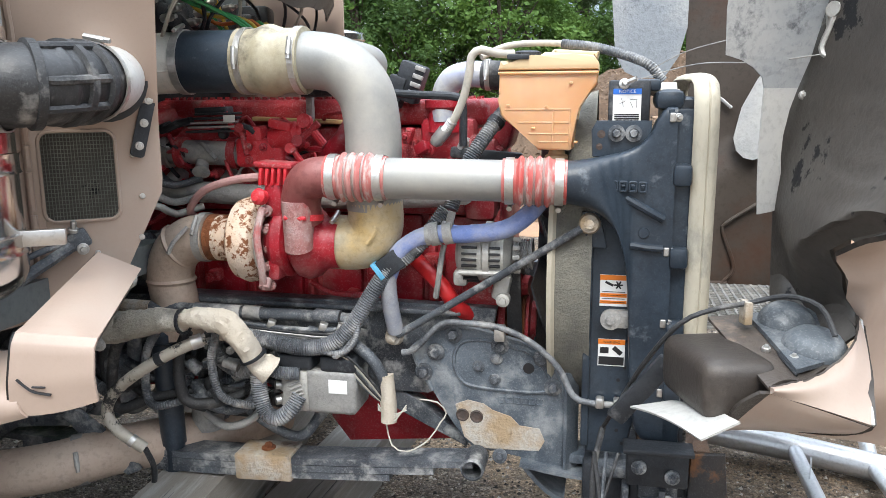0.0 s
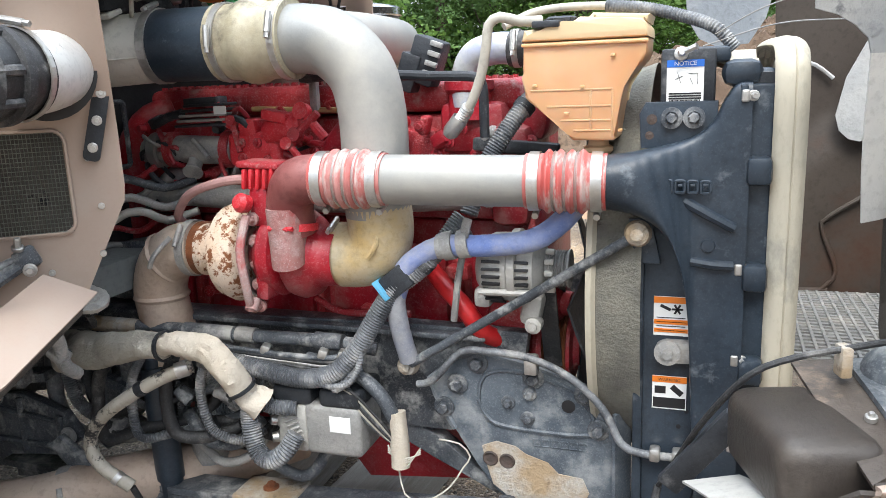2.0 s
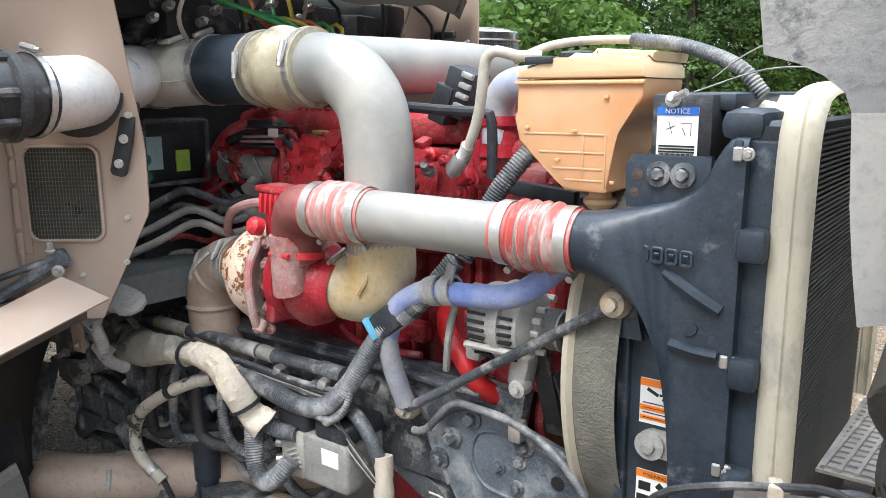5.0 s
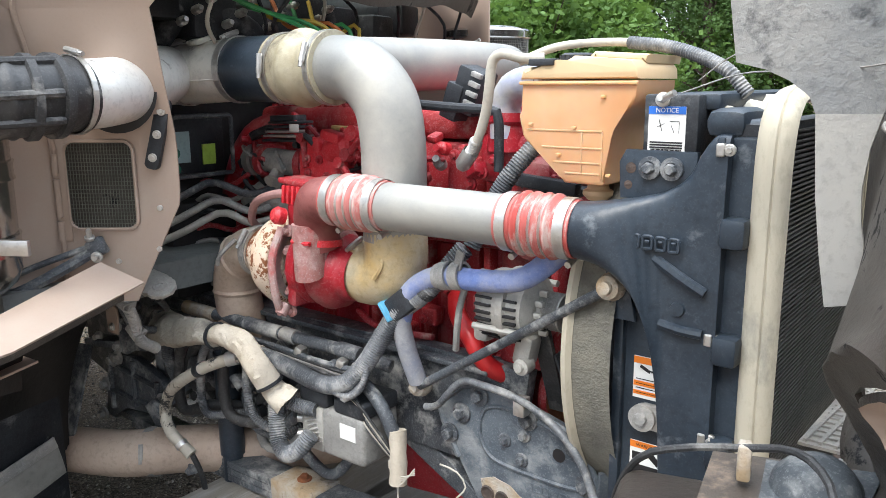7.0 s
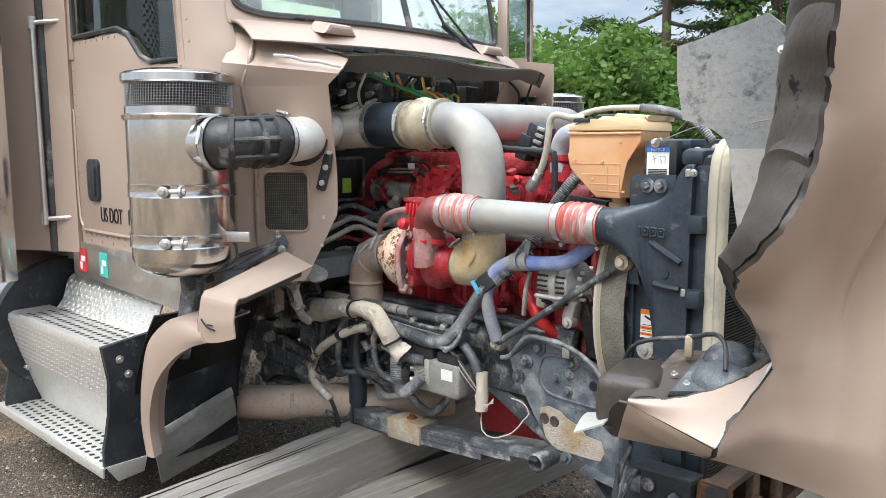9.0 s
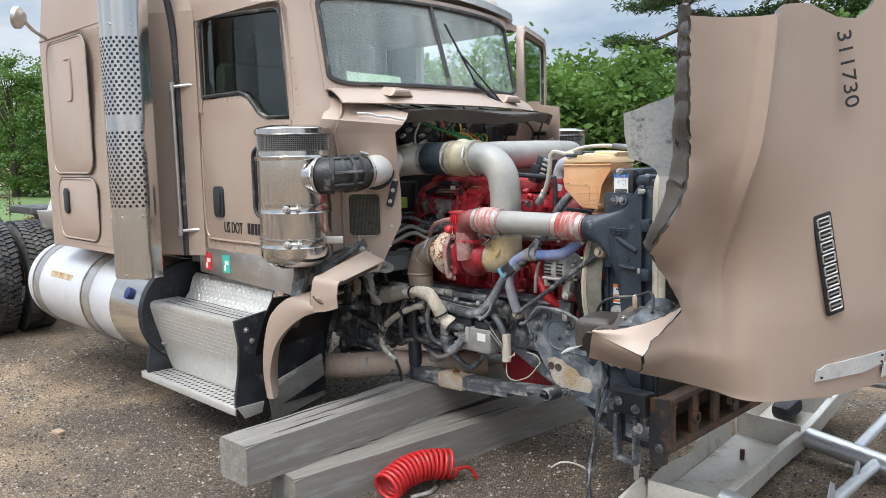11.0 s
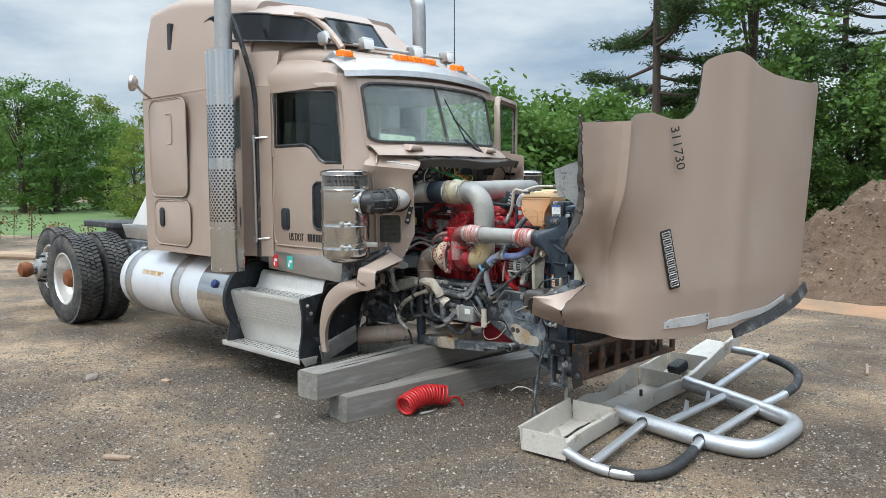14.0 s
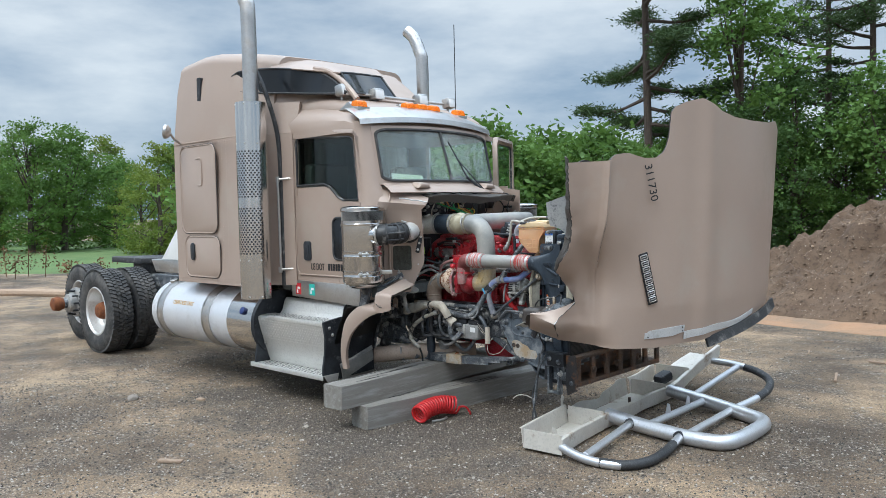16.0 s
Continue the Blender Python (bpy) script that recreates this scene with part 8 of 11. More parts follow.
    for a, b in (((0.456, 1.425), (0.462, 1.405)), ((0.476, 1.422), (0.492, 1.422)), ((0.492, 1.422), (0.492, 1.402)), ((0.478, 1.415), (0.484, 1.402)), ((0.452, 1.412), (0.466, 1.418))):
        rod(bm, (a[0], 2.057, a[1]), (b[0], 2.057, b[1]), 0.0005, 4)
    part("label_print", bm, INK, lab)
    bm = B()
    bolt(bm, (0.462, 2.056, 1.458), (0.1, -1, 0.2), 0.0075, 0.016)
    rod(bm, (0.465, 2.045, 1.460), (0.49, 2.035, 1.470), 0.006, 8)
    part("stud", bm, STEEL, lb)
    # lower side panel with labels
    bm = B()
    prism(bm, [(0.385, 1.16), (0.385, 0.62), (0.395, 0.50), (0.50, 0.50), (0.52, 0.62), (0.52, 1.16)], 2.14, 2.085, "xz", 0.008)
    box(bm, (0.392, 2.08, 0.83), (0.02, 0.02, 0.62), bev=0.005)
    side = part("side_channel", bm, RAD_BLACK, r, "dark side channel with warning labels")
    for nm, z, h in (("warning_label", 0.944, 0.082), ("warning_label", 0.779, 0.072)):
        bm = B()
        box(bm, (0.455, 2.083, z), (0.068, 0.002, h), bev=0)
        lab = part(nm, bm, LABEL_WHITE, side, "white label with orange warning band")
        bm = B()
        box(bm, (0.455, 2.0815, z + h / 2 - 0.007), (0.068, 0.001, 0.013), bev=0)
        if h > 0.075:
            box(bm, (0.455, 2.0815, z - 0.012), (0.066, 0.001, 0.010), bev=0)
            box(bm, (0.455, 2.0815, z - 0.030), (0.066, 0.001, 0.008), bev=0)
        part("label_band", bm, LABEL_ORANGE, lab)
        if h < 0.075:
            words("label_text", "WARNING", 0.009, pose(0.455, 2.0808, z + h / 2 - 0.0105, 90, 0, 0), INK, lab, 0.0003, "CENTER")
        bm = B()
        if h > 0.075:
            for q in range(4):
                box(bm, (0.455, 2.0815, z - 0.003 - 0.009 * q), (0.056, 0.001, 0.0015), bev=0)
            for q in range(3):
                box(bm, (0.467, 2.0815, z + 0.015), (0.022, 0.001, 0.004), (0, 60 * q, 0), 0)
            box(bm, (0.444, 2.0815, z + 0.018), (0.022, 0.001, 0.006), (0, 25, 0), 0)
        else:
            box(bm, (0.455, 2.0815, z - 0.022), (0.064, 0.001, 0.022), bev=0)
            box(bm, (0.437, 2.0815, z + 0.006), (0.022, 0.001, 0.016), (0, 0, 0), 0)
            box(bm, (0.470, 2.0815, z + 0.006), (0.026, 0.001, 0.012), (0, 40, 0), 0)
        part("label_print", bm, INK, lab)
    bm = B()
    prism(bm, rounded(0.085, 0.045, 0.021, 0.468, 0.873), 2.085, 2.066, "xz", 0.004)
    lathe(bm, [(0, 0.026), (0.008, 0.026), (0.009, 0.012), (0.016, 0.011), (0.017, 0)], (0.450, 2.066, 0.873), (0, -1, 0), 22)
    part("isolator_mount", bm, CAST_GREY, side)
    bm = B()
    for k in range(9):
        lathe(bm, [(0, 0.005), (0.0006, 0)], (0.475 if k % 2 else 0.49, 2.084, 0.53 + 0.035 * k), (0, -1, 0), 8)
    part("hole", bm, INK, side)
    # black side rail, clips, cream seal, core
    bm = B()
    box(bm, (0.598, 2.075, 0.97), (0.062, 0.05, 0.86), bev=0.006)
    box(bm, (0.573, 2.045, 1.0), (0.014, 0.03, 0.80), bev=0.004)
    box(bm, (0.600, 2.125, 1.405), (0.072, 0.12, 0.045), bev=0.016, seg=3)
    rail = part("side_rail", bm, RAD_BLACK, r)
    for z in (1.245, 1.045, 0.86, 0.70):
        bm = B()
        box(bm, (0.604, 2.036, z), (0.044, 0.045, 0.052), bev=0.010)
        part("rail_block", bm, RAD_BLACK, rail)
    bm = B()
    for z in (1.38, 1.06, 0.88, 0.70):
        box(bm, (0.575, 2.028, z), (0.014, 0.014, 0.022), bev=0.003)
        bolt(bm, (0.588, 2.03, z), (0.2, -1, 0), 0.006, 0.01)
    part("clip", bm, STEEL, r)
    bm = B()
    path = [(2.054, 0.76), (2.050, 0.95), (2.046, 1.25), (2.050, 1.385), (2.075, 1.44), (2.13, 1.462), (2.3, 1.468), (2.7, 1.468), (2.82, 1.44), (2.85, 1.38), (2.85, 0.76)]
    line = spline([(0.65, y, z) for y, z in path], 0.02)

    def strip(u, v):
        c = line[min(len(line) - 1, int(round(u * (len(line) - 1))))]
        a = line[min(len(line) - 1, int(round(u * (len(line) - 1))) + 1)] - line[max(0, int(round(u * (len(line) - 1))) - 1)]
        n = Vector((0, a.z, -a.y)).normalized() * -1
        return c + Vector((-0.022 + 0.050 * v, 0, 0)) + n * (0.014 * math.sin(math.pi * v) ** 0.6 - 0.004 * (0.55 < v < 0.68))
    sheet(bm, strip, len(line) - 1, 16, 0.010)
    part("cream_seal", bm, CREAM, r, "cream foam sealing strip, scuffed")
    bm = B()
    box(bm, (0.615, 2.45, 0.97), (0.05, 0.78, 0.90), bev=0)
    core = part("core", bm, BLACK, r)
    bm = B()
    box(bm, (0, 0, 0), (0.010, 0.75, 0.0035), bev=0)
    fin_mesh = finish(bm, "core_fin", mat("dark_core_fin", (0.085, 0.082, 0.078), 0.6, 0.3), False)
    for k in range(96):
        fin = new("core_fin", fin_mesh)
        fin.parent = core
        fin.location = (0.645, 2.45, 0.55 + 0.009 * k)
    bm = B()
    lathe(bm, [(0.0, 0.455), (0.0, 0.462), (0.012, 0.466), (0.02, 0.455)], (0.288, 2.50, 0.97), (1, 0, 0), 64)
    part("shroud_lip", bm, CREAM, r, "cream fan shroud lip")
    bm = B()
    lathe(bm, [(0.0, 0.452), (0.05, 0.46), (0.10, 0.475)], (0.298, 2.50, 0.97), (1, 0, 0), 64)
    part("fan_shroud", bm, mat("speckled_shroud", (0.20, 0.19, 0.155), 0.85, 0.0, (0.12, 0.115, 0.10), 12, 1.0, 120, 0.5), r)
    bm = B()
    box(bm, (0.50, 2.45, 1.455), (0.10, 0.72, 0.03), bev=0.01)
    box(bm, (0.57, 2.12, 1.42), (0.07, 0.14, 0.05), bev=0.02)
    part("top_tank", bm, RAD_BLACK, r)
    bm = B()
    sheet(bm, lambda u, v: (0.515 + 0.09 * u, 2.10 + 0.25 * v, 1.45 + 0.012 * math.sin(14 * v) - 0.045 * (1 - v) * u), 6, 12, 0.005)
    part("top_seal_flap", bm, CREAM, r)
    # lower support
    bm = B()
    box(bm, (0.50, 2.3, 0.46), (0.16, 0.5, 0.03), bev=0.006)
    box(bm, (0.58, 2.06, 0.47), (0.10, 0.12, 0.10), bev=0.01)
    box(bm, (0.60, 2.06, 0.40), (0.12, 0.14, 0.06), bev=0.006)
    part("lower_mount", bm, FRAME, r)
    bm = B()
    bolt(bm, (0.60, 1.99, 0.42), (0, -1, 0), 0.014, 0.02)
    bolt(bm, (0.56, 2.0, 0.52), (0, -1, 0), 0.012, 0.03)
    part("bolt", bm, STEEL, r)


build_radiator()


def build_surge_tank():
    t = thing("coolant_tank", (0.28, 2.3, 1.27), "orange-stained translucent plastic coolant tank", "coolant tank")
    o = [(0.158, 1.492), (0.399, 1.492), (0.398, 1.464), (0.392, 1.450), (0.378, 1.436), (0.362, 1.422), (0.351, 1.404), (0.346, 1.385), (0.343, 1.302), (0.336, 1.297), (0.256, 1.298), (0.246, 1.310), (0.205, 1.347), (0.166, 1.378), (0.160, 1.386), (0.160, 1.425), (0.156, 1.44)]
    bm = B()
    prism(bm, o, 2.09, 2.27, "xz", 0.006)
    body = part("tank_body", bm, TANK_ORANGE, t)
    bm = B()
    for x0, x1, z in ((0.172, 0.335, 1.398), (0.205, 0.332, 1.366), (0.232, 0.33, 1.338), (0.258, 0.33, 1.318)):
        box(bm, ((x0 + x1) / 2, 2.0905, z), (x1 - x0, 0.005, 0.004), bev=0.0015)
    for x, z0, z1 in ((0.292, 1.318, 1.398), (0.334, 1.305, 1.398)):
        box(bm, (x, 2.0905, (z0 + z1) / 2), (0.004, 0.005, z1 - z0), bev=0.0015)
    for x, z in ((0.181, 1.408), (0.276, 1.404), (0.244, 1.352), (0.35, 1.318), (0.335, 1.462)):
        box(bm, (x, 2.088, z), (0.009, 0.009, 0.006), bev=0.0015)
    box(bm, (0.278, 2.088, 1.487), (0.246, 0.012, 0.007), bev=0.003)
    part("moulded_rib", bm, TANK_ORANGE, body)
    bm = B()
    prism(bm, [(0.154, 1.494), (0.401, 1.494), (0.400, 1.512), (0.388, 1.528), (0.345, 1.531), (0.270, 1.537), (0.258, 1.529), (0.240, 1.520), (0.160, 1.516)], 2.085, 2.28, "xz", 0.010)
    prism(bm, [(0.272, 1.53), (0.396, 1.522), (0.40, 1.538), (0.29, 1.546)], 2.13, 2.30, "xz", 0.010)
    part("tank_top", bm, TANK_CREAM, t, "cream upper half of the tank")
    bm = B()
    box(bm, (0.205, 2.094, 1.526), (0.055, 0.03, 0.013), bev=0.003)
    part("level_plate", bm, BLACK, t, "dark stamped level plate")
    bm = B()
    lathe(bm, [(0, 0.034), (0.03, 0.034), (0.034, 0.028), (0.034, 0)], (0.215, 2.21, 1.512), (0, 0, 1), 24)
    for k in range(16):
        a = 2 * math.pi * k / 16
        box(bm, (0.215 + 0.034 * math.cos(a), 2.21 + 0.034 * math.sin(a), 1.53), (0.005, 0.005, 0.024), (0, 0, math.degrees(a)), 0)
    part("filler_cap", bm, BLACK, t, "black ribbed filler cap")
    bm = B()
    lathe(bm, [(0, 0.02), (0.01, 0.03), (0.018, 0.03), (0.022, 0.022), (0.04, 0.018)], (0.300, 2.15, 1.262), (0, 0, 1), 20)
    part("outlet", bm, TANK_CREAM, t)
    for pts, rr, mt in ((((0.19, 2.12, 1.535), (0.15, 2.10, 1.535), (0.112, 2.09, 1.545), (0.088, 2.09, 1.53), (0.082, 2.09, 1.49), (0.066, 2.10, 1.43), (0.04, 2.11, 1.375), (0.015, 2.12, 1.345)), 0.0105, WIRE_WHITE),
                        (((0.10, 2.17, 1.53), (0.16, 2.22, 1.560), (0.25, 2.26, 1.568), (0.36, 2.26, 1.560), (0.44, 2.24, 1.540), (0.52, 2.20, 1.51), (0.56, 2.2, 1.47)), 0.0085, WIRE_WHITE)):
        bm = B()
        tube(bm, pts, rr, 12)
        part("vent_hose", bm, mt, t)
    bm = B()
    loom(bm, [(0.30, 2.265, 1.566), (0.38, 2.255, 1.556), (0.45, 2.235, 1.537), (0.52, 2.2, 1.508), (0.56, 2.2, 1.465)], 0.0125)
    part("hose_sleeve", bm, HOSE_GREY, t)
    bm = B()
    loom(bm, [(0.035, 2.11, 1.37), (0.02, 2.12, 1.35), (0.005, 2.125, 1.335)], 0.014)
    lathe(bm, [(-0.02, 0.018), (0.02, 0.018), (0.03, 0.012), (0.03, 0)], (0.0, 2.125, 1.33), (-0.6, 0.1, -0.7), 12)
    part("hose_fitting", bm, STEEL, t)


build_surge_tank()

# ---- frame, bracket, hoses ----
def build_frame():
    f = thing("truck_chassis", (-0.4, 2.4, 0.35), "dusty black frame rails with the front suspension bracket", "truck frame")
    bm = B()
    prism(bm, [(-2.2, 0.60), (-0.05, 0.60), (0.12, 0.70), (0.145, 0.86), (-0.15, 0.865), (-1.0, 0.855), (-2.2, 0.90)], 2.16, 2.20, "xz", 0.005)
    box(bm, (-1.1, 2.18, 0.855), (2.3, 0.10, 0.014), (0, 0.4, 0), 0.004)
    part("frame_rail", bm, FRAME, f)
    bm = B()
    prism(bm, [(-2.2, 0.60), (0.3, 0.60), (0.3, 0.86), (-2.2, 0.90)], 2.78, 2.82, "xz", 0.005)
    part("frame_rail", bm, FRAME, f)
    o = [(-0.09, 0.74), (-0.075, 0.70), (-0.03, 0.62), (0.02, 0.54), (0.06, 0.475), (0.09, 0.452), (0.22, 0.452), (0.30, 0.415), (0.335, 0.42), (0.35, 0.56), (0.325, 0.68), (0.285, 0.745), (0.24, 0.77), (0.12, 0.80), (0.035, 0.815), (-0.02, 0.80)]
    bm = B()
    prism(bm, o, 2.165, 2.135, "xz", 0.010)
    br = part("suspension_bracket", bm, CHIPPED, f, "chipped black cast suspension bracket")
    bm = B()
    inner = [(0.03, 0.70), (0.045, 0.665), (0.09, 0.64), (0.26, 0.635), (0.295, 0.655), (0.285, 0.70), (0.24, 0.745), (0.13, 0.775), (0.06, 0.77), (0.035, 0.74)]
    line = spline([(a, 2.134, b) for a, b in inner + inner[:1]], 0.012)
    sweep(bm, line, 0.005, 6)
    edge = [Vector((a, 2.136, b)) for a, b in o]
    sweep(bm, edge[9:] + edge[:3], 0.007, 6)
    for k in range(6):
        rr = rounded(0.018, 0.017, 0.004, 0.165 + 0.021 * k, 0.607)
        sweep(bm, [Vector((a, 2.1345, b)) for a, b in rr + rr[:1]], 0.0018, 4)
    part("raised_edge", bm, CHIPPED, br)
    bm = B()
    patch = [(0.035, 0.585), (0.07, 0.60), (0.115, 0.592), (0.14, 0.575), (0.19, 0.56), (0.215, 0.535), (0.27, 0.53), (0.285, 0.495), (0.27, 0.465), (0.20, 0.462), (0.10, 0.46), (0.06, 0.49), (0.045, 0.54)]
    prism(bm, patch, 2.1352, 2.1325, "xz")
    part("bare_patch", bm, BARE_PATCH, br, "corroded patch where paint has flaked off")
    bm = B()
    for x, z in ((0.03, 0.79), (-0.02, 0.735), (-0.055, 0.675), (0.16, 0.765), (0.275, 0.735), (0.305, 0.655)):
        bolt(bm, (x, 2.132, z), r=0.0145, h=0.016)
    for x, z in ((0.10, 0.70), (0.15, 0.725), (0.145, 0.665)):
        bolt(bm, (x, 2.132, z), r=0.010, h=0.010, washer=False)
        lathe(bm, [(0, 0.017), (0.004, 0.015), (0.004, 0.008)], (x, 2.134, z), (0, -1, 0), 16)
    for x in (0.10, 0.165):
        bolt(bm, (x, 2.10, 0.456), (0, -1, 0.3), 0.012, 0.012)
    part("bolt", bm, FRAME, br)
    bm = B()
    for x, z in ((0.055, 0.555), (0.095, 0.553)):
        lathe(bm, [(0, 0.019), (0.003, 0.016), (0.001, 0.010), (0.0005, 0)], (x, 2.132, z), (0, -1, 0), 18)
    part("rusty_socket", bm, RUST_DARK, br)
    bm = B()
    lathe(bm, [(0, 0.0155), (0.0012, 0)], (0.238, 2.134, 0.703), (0, -1, 0), 18)
    part("hole", bm, INK, br)
    bm = B()
    sheet(bm, lambda u, v: (0.22 + 0.42 * u, 2.10 + 0.14 * v, 0.435 - 0.05 * math.sin(2.6 * u) + 0.05 * u), 12, 4, 0.012)
    sheet(bm, lambda u, v: (0.34 + 0.03 * v, 2.12 + 0.04 * v, 0.70 - 0.29 * u), 6, 3, 0.01)
    sheet(bm, lambda u, v: (0.22 + 0.12 * u, 2.14 + 0.16 * v, 0.42 - 0.10 * math.sin(1.5 * u)), 8, 4, 0.012)
    box(bm, (0.40, 2.18, 0.45), (0.12, 0.10, 0.03), bev=0.008)
    part("front_horn", bm, CHIPPED, f, "bent casting under the radiator")
    bm = B()
    box(bm, (0.45, 2.45, 0.40), (0.12, 0.75, 0.14), bev=0.015)
    box(bm, (0.585, 2.07, 0.395), (0.15, 0.12, 0.12), bev=0.01)
    part("front_cross_member", bm, BLACK, f)
    bm = B()
    prism(bm, [(-0.30, 0.62), (-0.10, 0.52), (0.06, 0.44), (0.06, 0.47), (-0.08, 0.57), (-0.24, 0.66)], 2.17, 2.22, "xz", 0.006)
    part("brace", bm, FRAME, f)
    # leaf spring
    sp = thing("leaf_spring", (-0.6, 2.1, 0.3), "long dusty leaf spring with a bare clamp plate", "leaf spring")

    def leaf(u):
        x = -1.45 + 1.55 * u
        return x, 0.422 + 0.035 * u - 0.030 * math.sin(math.pi * u)
    for k, (u0, u1) in enumerate(((0.0, 1.0), (0.1, 0.93), (0.2, 0.85))):
        bm = B()
        sheet(bm, lambda u, v: (leaf(u0 + (u1 - u0) * u)[0], 2.03 + 0.085 * v, leaf(u0 + (u1 - u0) * u)[1] - 0.021 * k), 24, 2, 0.019)
        part("leaf", bm, FRAME, sp)
    bm = B()
    xc, zc = leaf(0.61)
    box(bm, (xc, 2.072, zc - 0.020), (0.17, 0.105, 0.078), (0, -2, 0), 0.006)
    cl = part("clamp_plate", bm, BARE_PATCH, sp, "bare rusty clamp plate")
    bm = B()
    bolt(bm, (xc, 2.07, zc + 0.020), (0, 0, 1), 0.012, 0.012)
    part("rusty_bolt", bm, RUST, cl)
    bm = B()
    lathe(bm, [(-0.05, 0.026), (-0.045, 0.032), (0.045, 0.032), (0.05, 0.026), (0.05, 0.0)], (0.10, 2.07, 0.445), (0, 1, 0), 20)
    part("eye_bush", bm, FRAME, sp)
    # shock absorber
    bm = B()
    rod(bm, (-0.808, 2.06, 0.74), (-0.80, 2.06, 0.43), 0.036, 24)
    rod(bm, (-0.80, 2.06, 0.44), (-0.80, 2.06, 0.10), 0.031, 24)
    lathe(bm, [(0, 0.03), (0.03, 0.03), (0.04, 0.015), (0.04, 0)], (-0.808, 2.06, 0.735), (0, 0, 1), 18)
    solo("shock_absorber", bm, RAD_BLACK, "dark telescopic shock absorber hanging by the frame", "shock absorber")
    # stay rod from bracket to radiator
    bm = B()
    rod(bm, (-0.122, 2.105, 0.786), (0.384, 2.03, 1.118), 0.0105, 14)
    st = thing("stay_rod", (-0.13, 2.1, 0.77), "grey steel stay rod bolted to the radiator", "rod")
    part("rod", bm, FRAME, st)
    bm = B()
    for c in ((-0.135, 2.125, 0.777), (0.391, 2.035, 1.123)):
        lathe(bm, [(-0.012, 0), (-0.012, 0.024), (0.0, 0.027), (0.02, 0.022), (0.022, 0.012), (0.034, 0.012), (0.036, 0)], c, (0, -1, 0.1), 18)
    part("bush", bm, BARE_PATCH, st)
    bm = B()
    prism(bm, [(0.372, 1.15), (0.415, 1.15), (0.435, 1.06), (0.385, 1.06)], 2.06, 2.045, "xz", 0.004)
    part("anchor_plate", bm, RAD_BLACK, st)
    # steering box and other dark lumps under the rail
    lm = thing("steering_gear", (-0.7, 2.2, 0.4), "grimy steering gear, hoses and brackets under the rail", "steering gear")
    rng = random.Random(21)
    bm = B()
    box(bm, (-0.98, 2.24, 0.66), (0.30, 0.14, 0.22), bev=0.04)
    box(bm, (-0.64, 2.22, 0.66), (0.16, 0.10, 0.14), bev=0.025)
    lathe(bm, [(-0.12, 0.06), (0.12, 0.06), (0.13, 0.04), (0.13, 0)], (-0.98, 2.2, 0.62), (0, -1, 0), 24)
    lathe(bm, [(0, 0.0), (0, 0.05), (0.10, 0.05), (0.12, 0.03)], (-0.74, 2.2, 0.46), (0, 0, 1), 20)
    for k in range(14):
        box(bm, (rng.uniform(-1.15, -0.45), rng.uniform(2.14, 2.26), rng.uniform(0.52, 0.78)), (rng.uniform(0.03, 0.10), rng.uniform(0.03, 0.08), rng.uniform(0.03, 0.09)), (rng.uniform(-20, 20), rng.uniform(-20, 20), rng.uniform(-20, 20)), 0.01)
    part("gear_housing", bm, FRAME, lm)
    bm = B()
    prism(bm, [(-1.72, 0.50), (-1.50, 0.44), (-1.30, 0.60), (-1.12, 0.62), (-1.05, 0.70), (-1.05, 0.98), (-1.72, 0.98)], 2.13, 2.15, "xz", 0.004)
    part("bulkhead_plate", bm, FRAME, lm, "black plate behind the steering arm")
    bm = B()
    prism(bm, [(-1.43, 0.40), (-1.38, 0.395), (-1.30, 0.46), (-1.12, 0.47), (-1.04, 0.53), (-1.09, 0.60), (-1.22, 0.64), (-1.37, 0.63), (-1.40, 0.55)], 2.02, 2.05, "xz", 0.006)
    arm = part("steering_bracket", bm, FRAME, lm, "dark cast steering bracket with bolted lugs")
    for a, b in (((-1.38, 0.60), (-1.10, 0.57)), ((-1.37, 0.50), (-1.12, 0.50)), ((-1.37, 0.44), (-1.37, 0.62)), ((-1.23, 0.48), (-1.23, 0.63)), ((-1.11, 0.49), (-1.10, 0.59))):
        bm = B()
        rod(bm, (a[0], 2.016, a[1]), (b[0], 2.016, b[1]), 0.009, 8)
        part("rib", bm, FRAME, arm)
    for x, z in ((-1.303, 0.63), (-1.424, 0.405), (-1.335, 0.615), (-1.07, 0.54), (-1.39, 0.52)):
        bm = B()
        bolt(bm, (x, 2.008, z), r=0.014, h=0.018)
        part("bolt", bm, CAST_GREY, arm)
    bm = B()
    prism(bm, [(-1.10, 0.53), (-1.06, 0.56), (-0.93, 0.46), (-0.86, 0.38), (-0.90, 0.36), (-0.98, 0.42)], 1.965, 1.99, "xz", 0.006)
    part("drag_arm", bm, FRAME, lm, "dusty steel arm reaching to the spring")
    bm = B()
    box(bm, (-1.22, 1.98, 0.705), (0.26, 0.06, 0.025), (0, -4, 12), 0.005)
    box(bm, (-1.13, 1.95, 0.76), (0.025, 0.05, 0.12), (8, 0, 12), 0.005)
    box(bm, (-1.27, 2.02, 0.78), (0.07, 0.03, 0.16), (0, 6, 0), 0.006)
    part("cab_mount", bm, FRAME, lm)
    for x, y, z in ((-1.30, 1.95, 0.715), (-1.15, 1.93, 0.72), (-1.13, 1.92, 0.79), (-1.27, 2.0, 0.83), (-1.25, 2.0, 0.74)):
        bm = B()
        bolt(bm, (x, y, z), (0.1, -1, 0.2), 0.011, 0.014)
        part("bolt", bm, CAST_GREY, lm)
    bm = B()
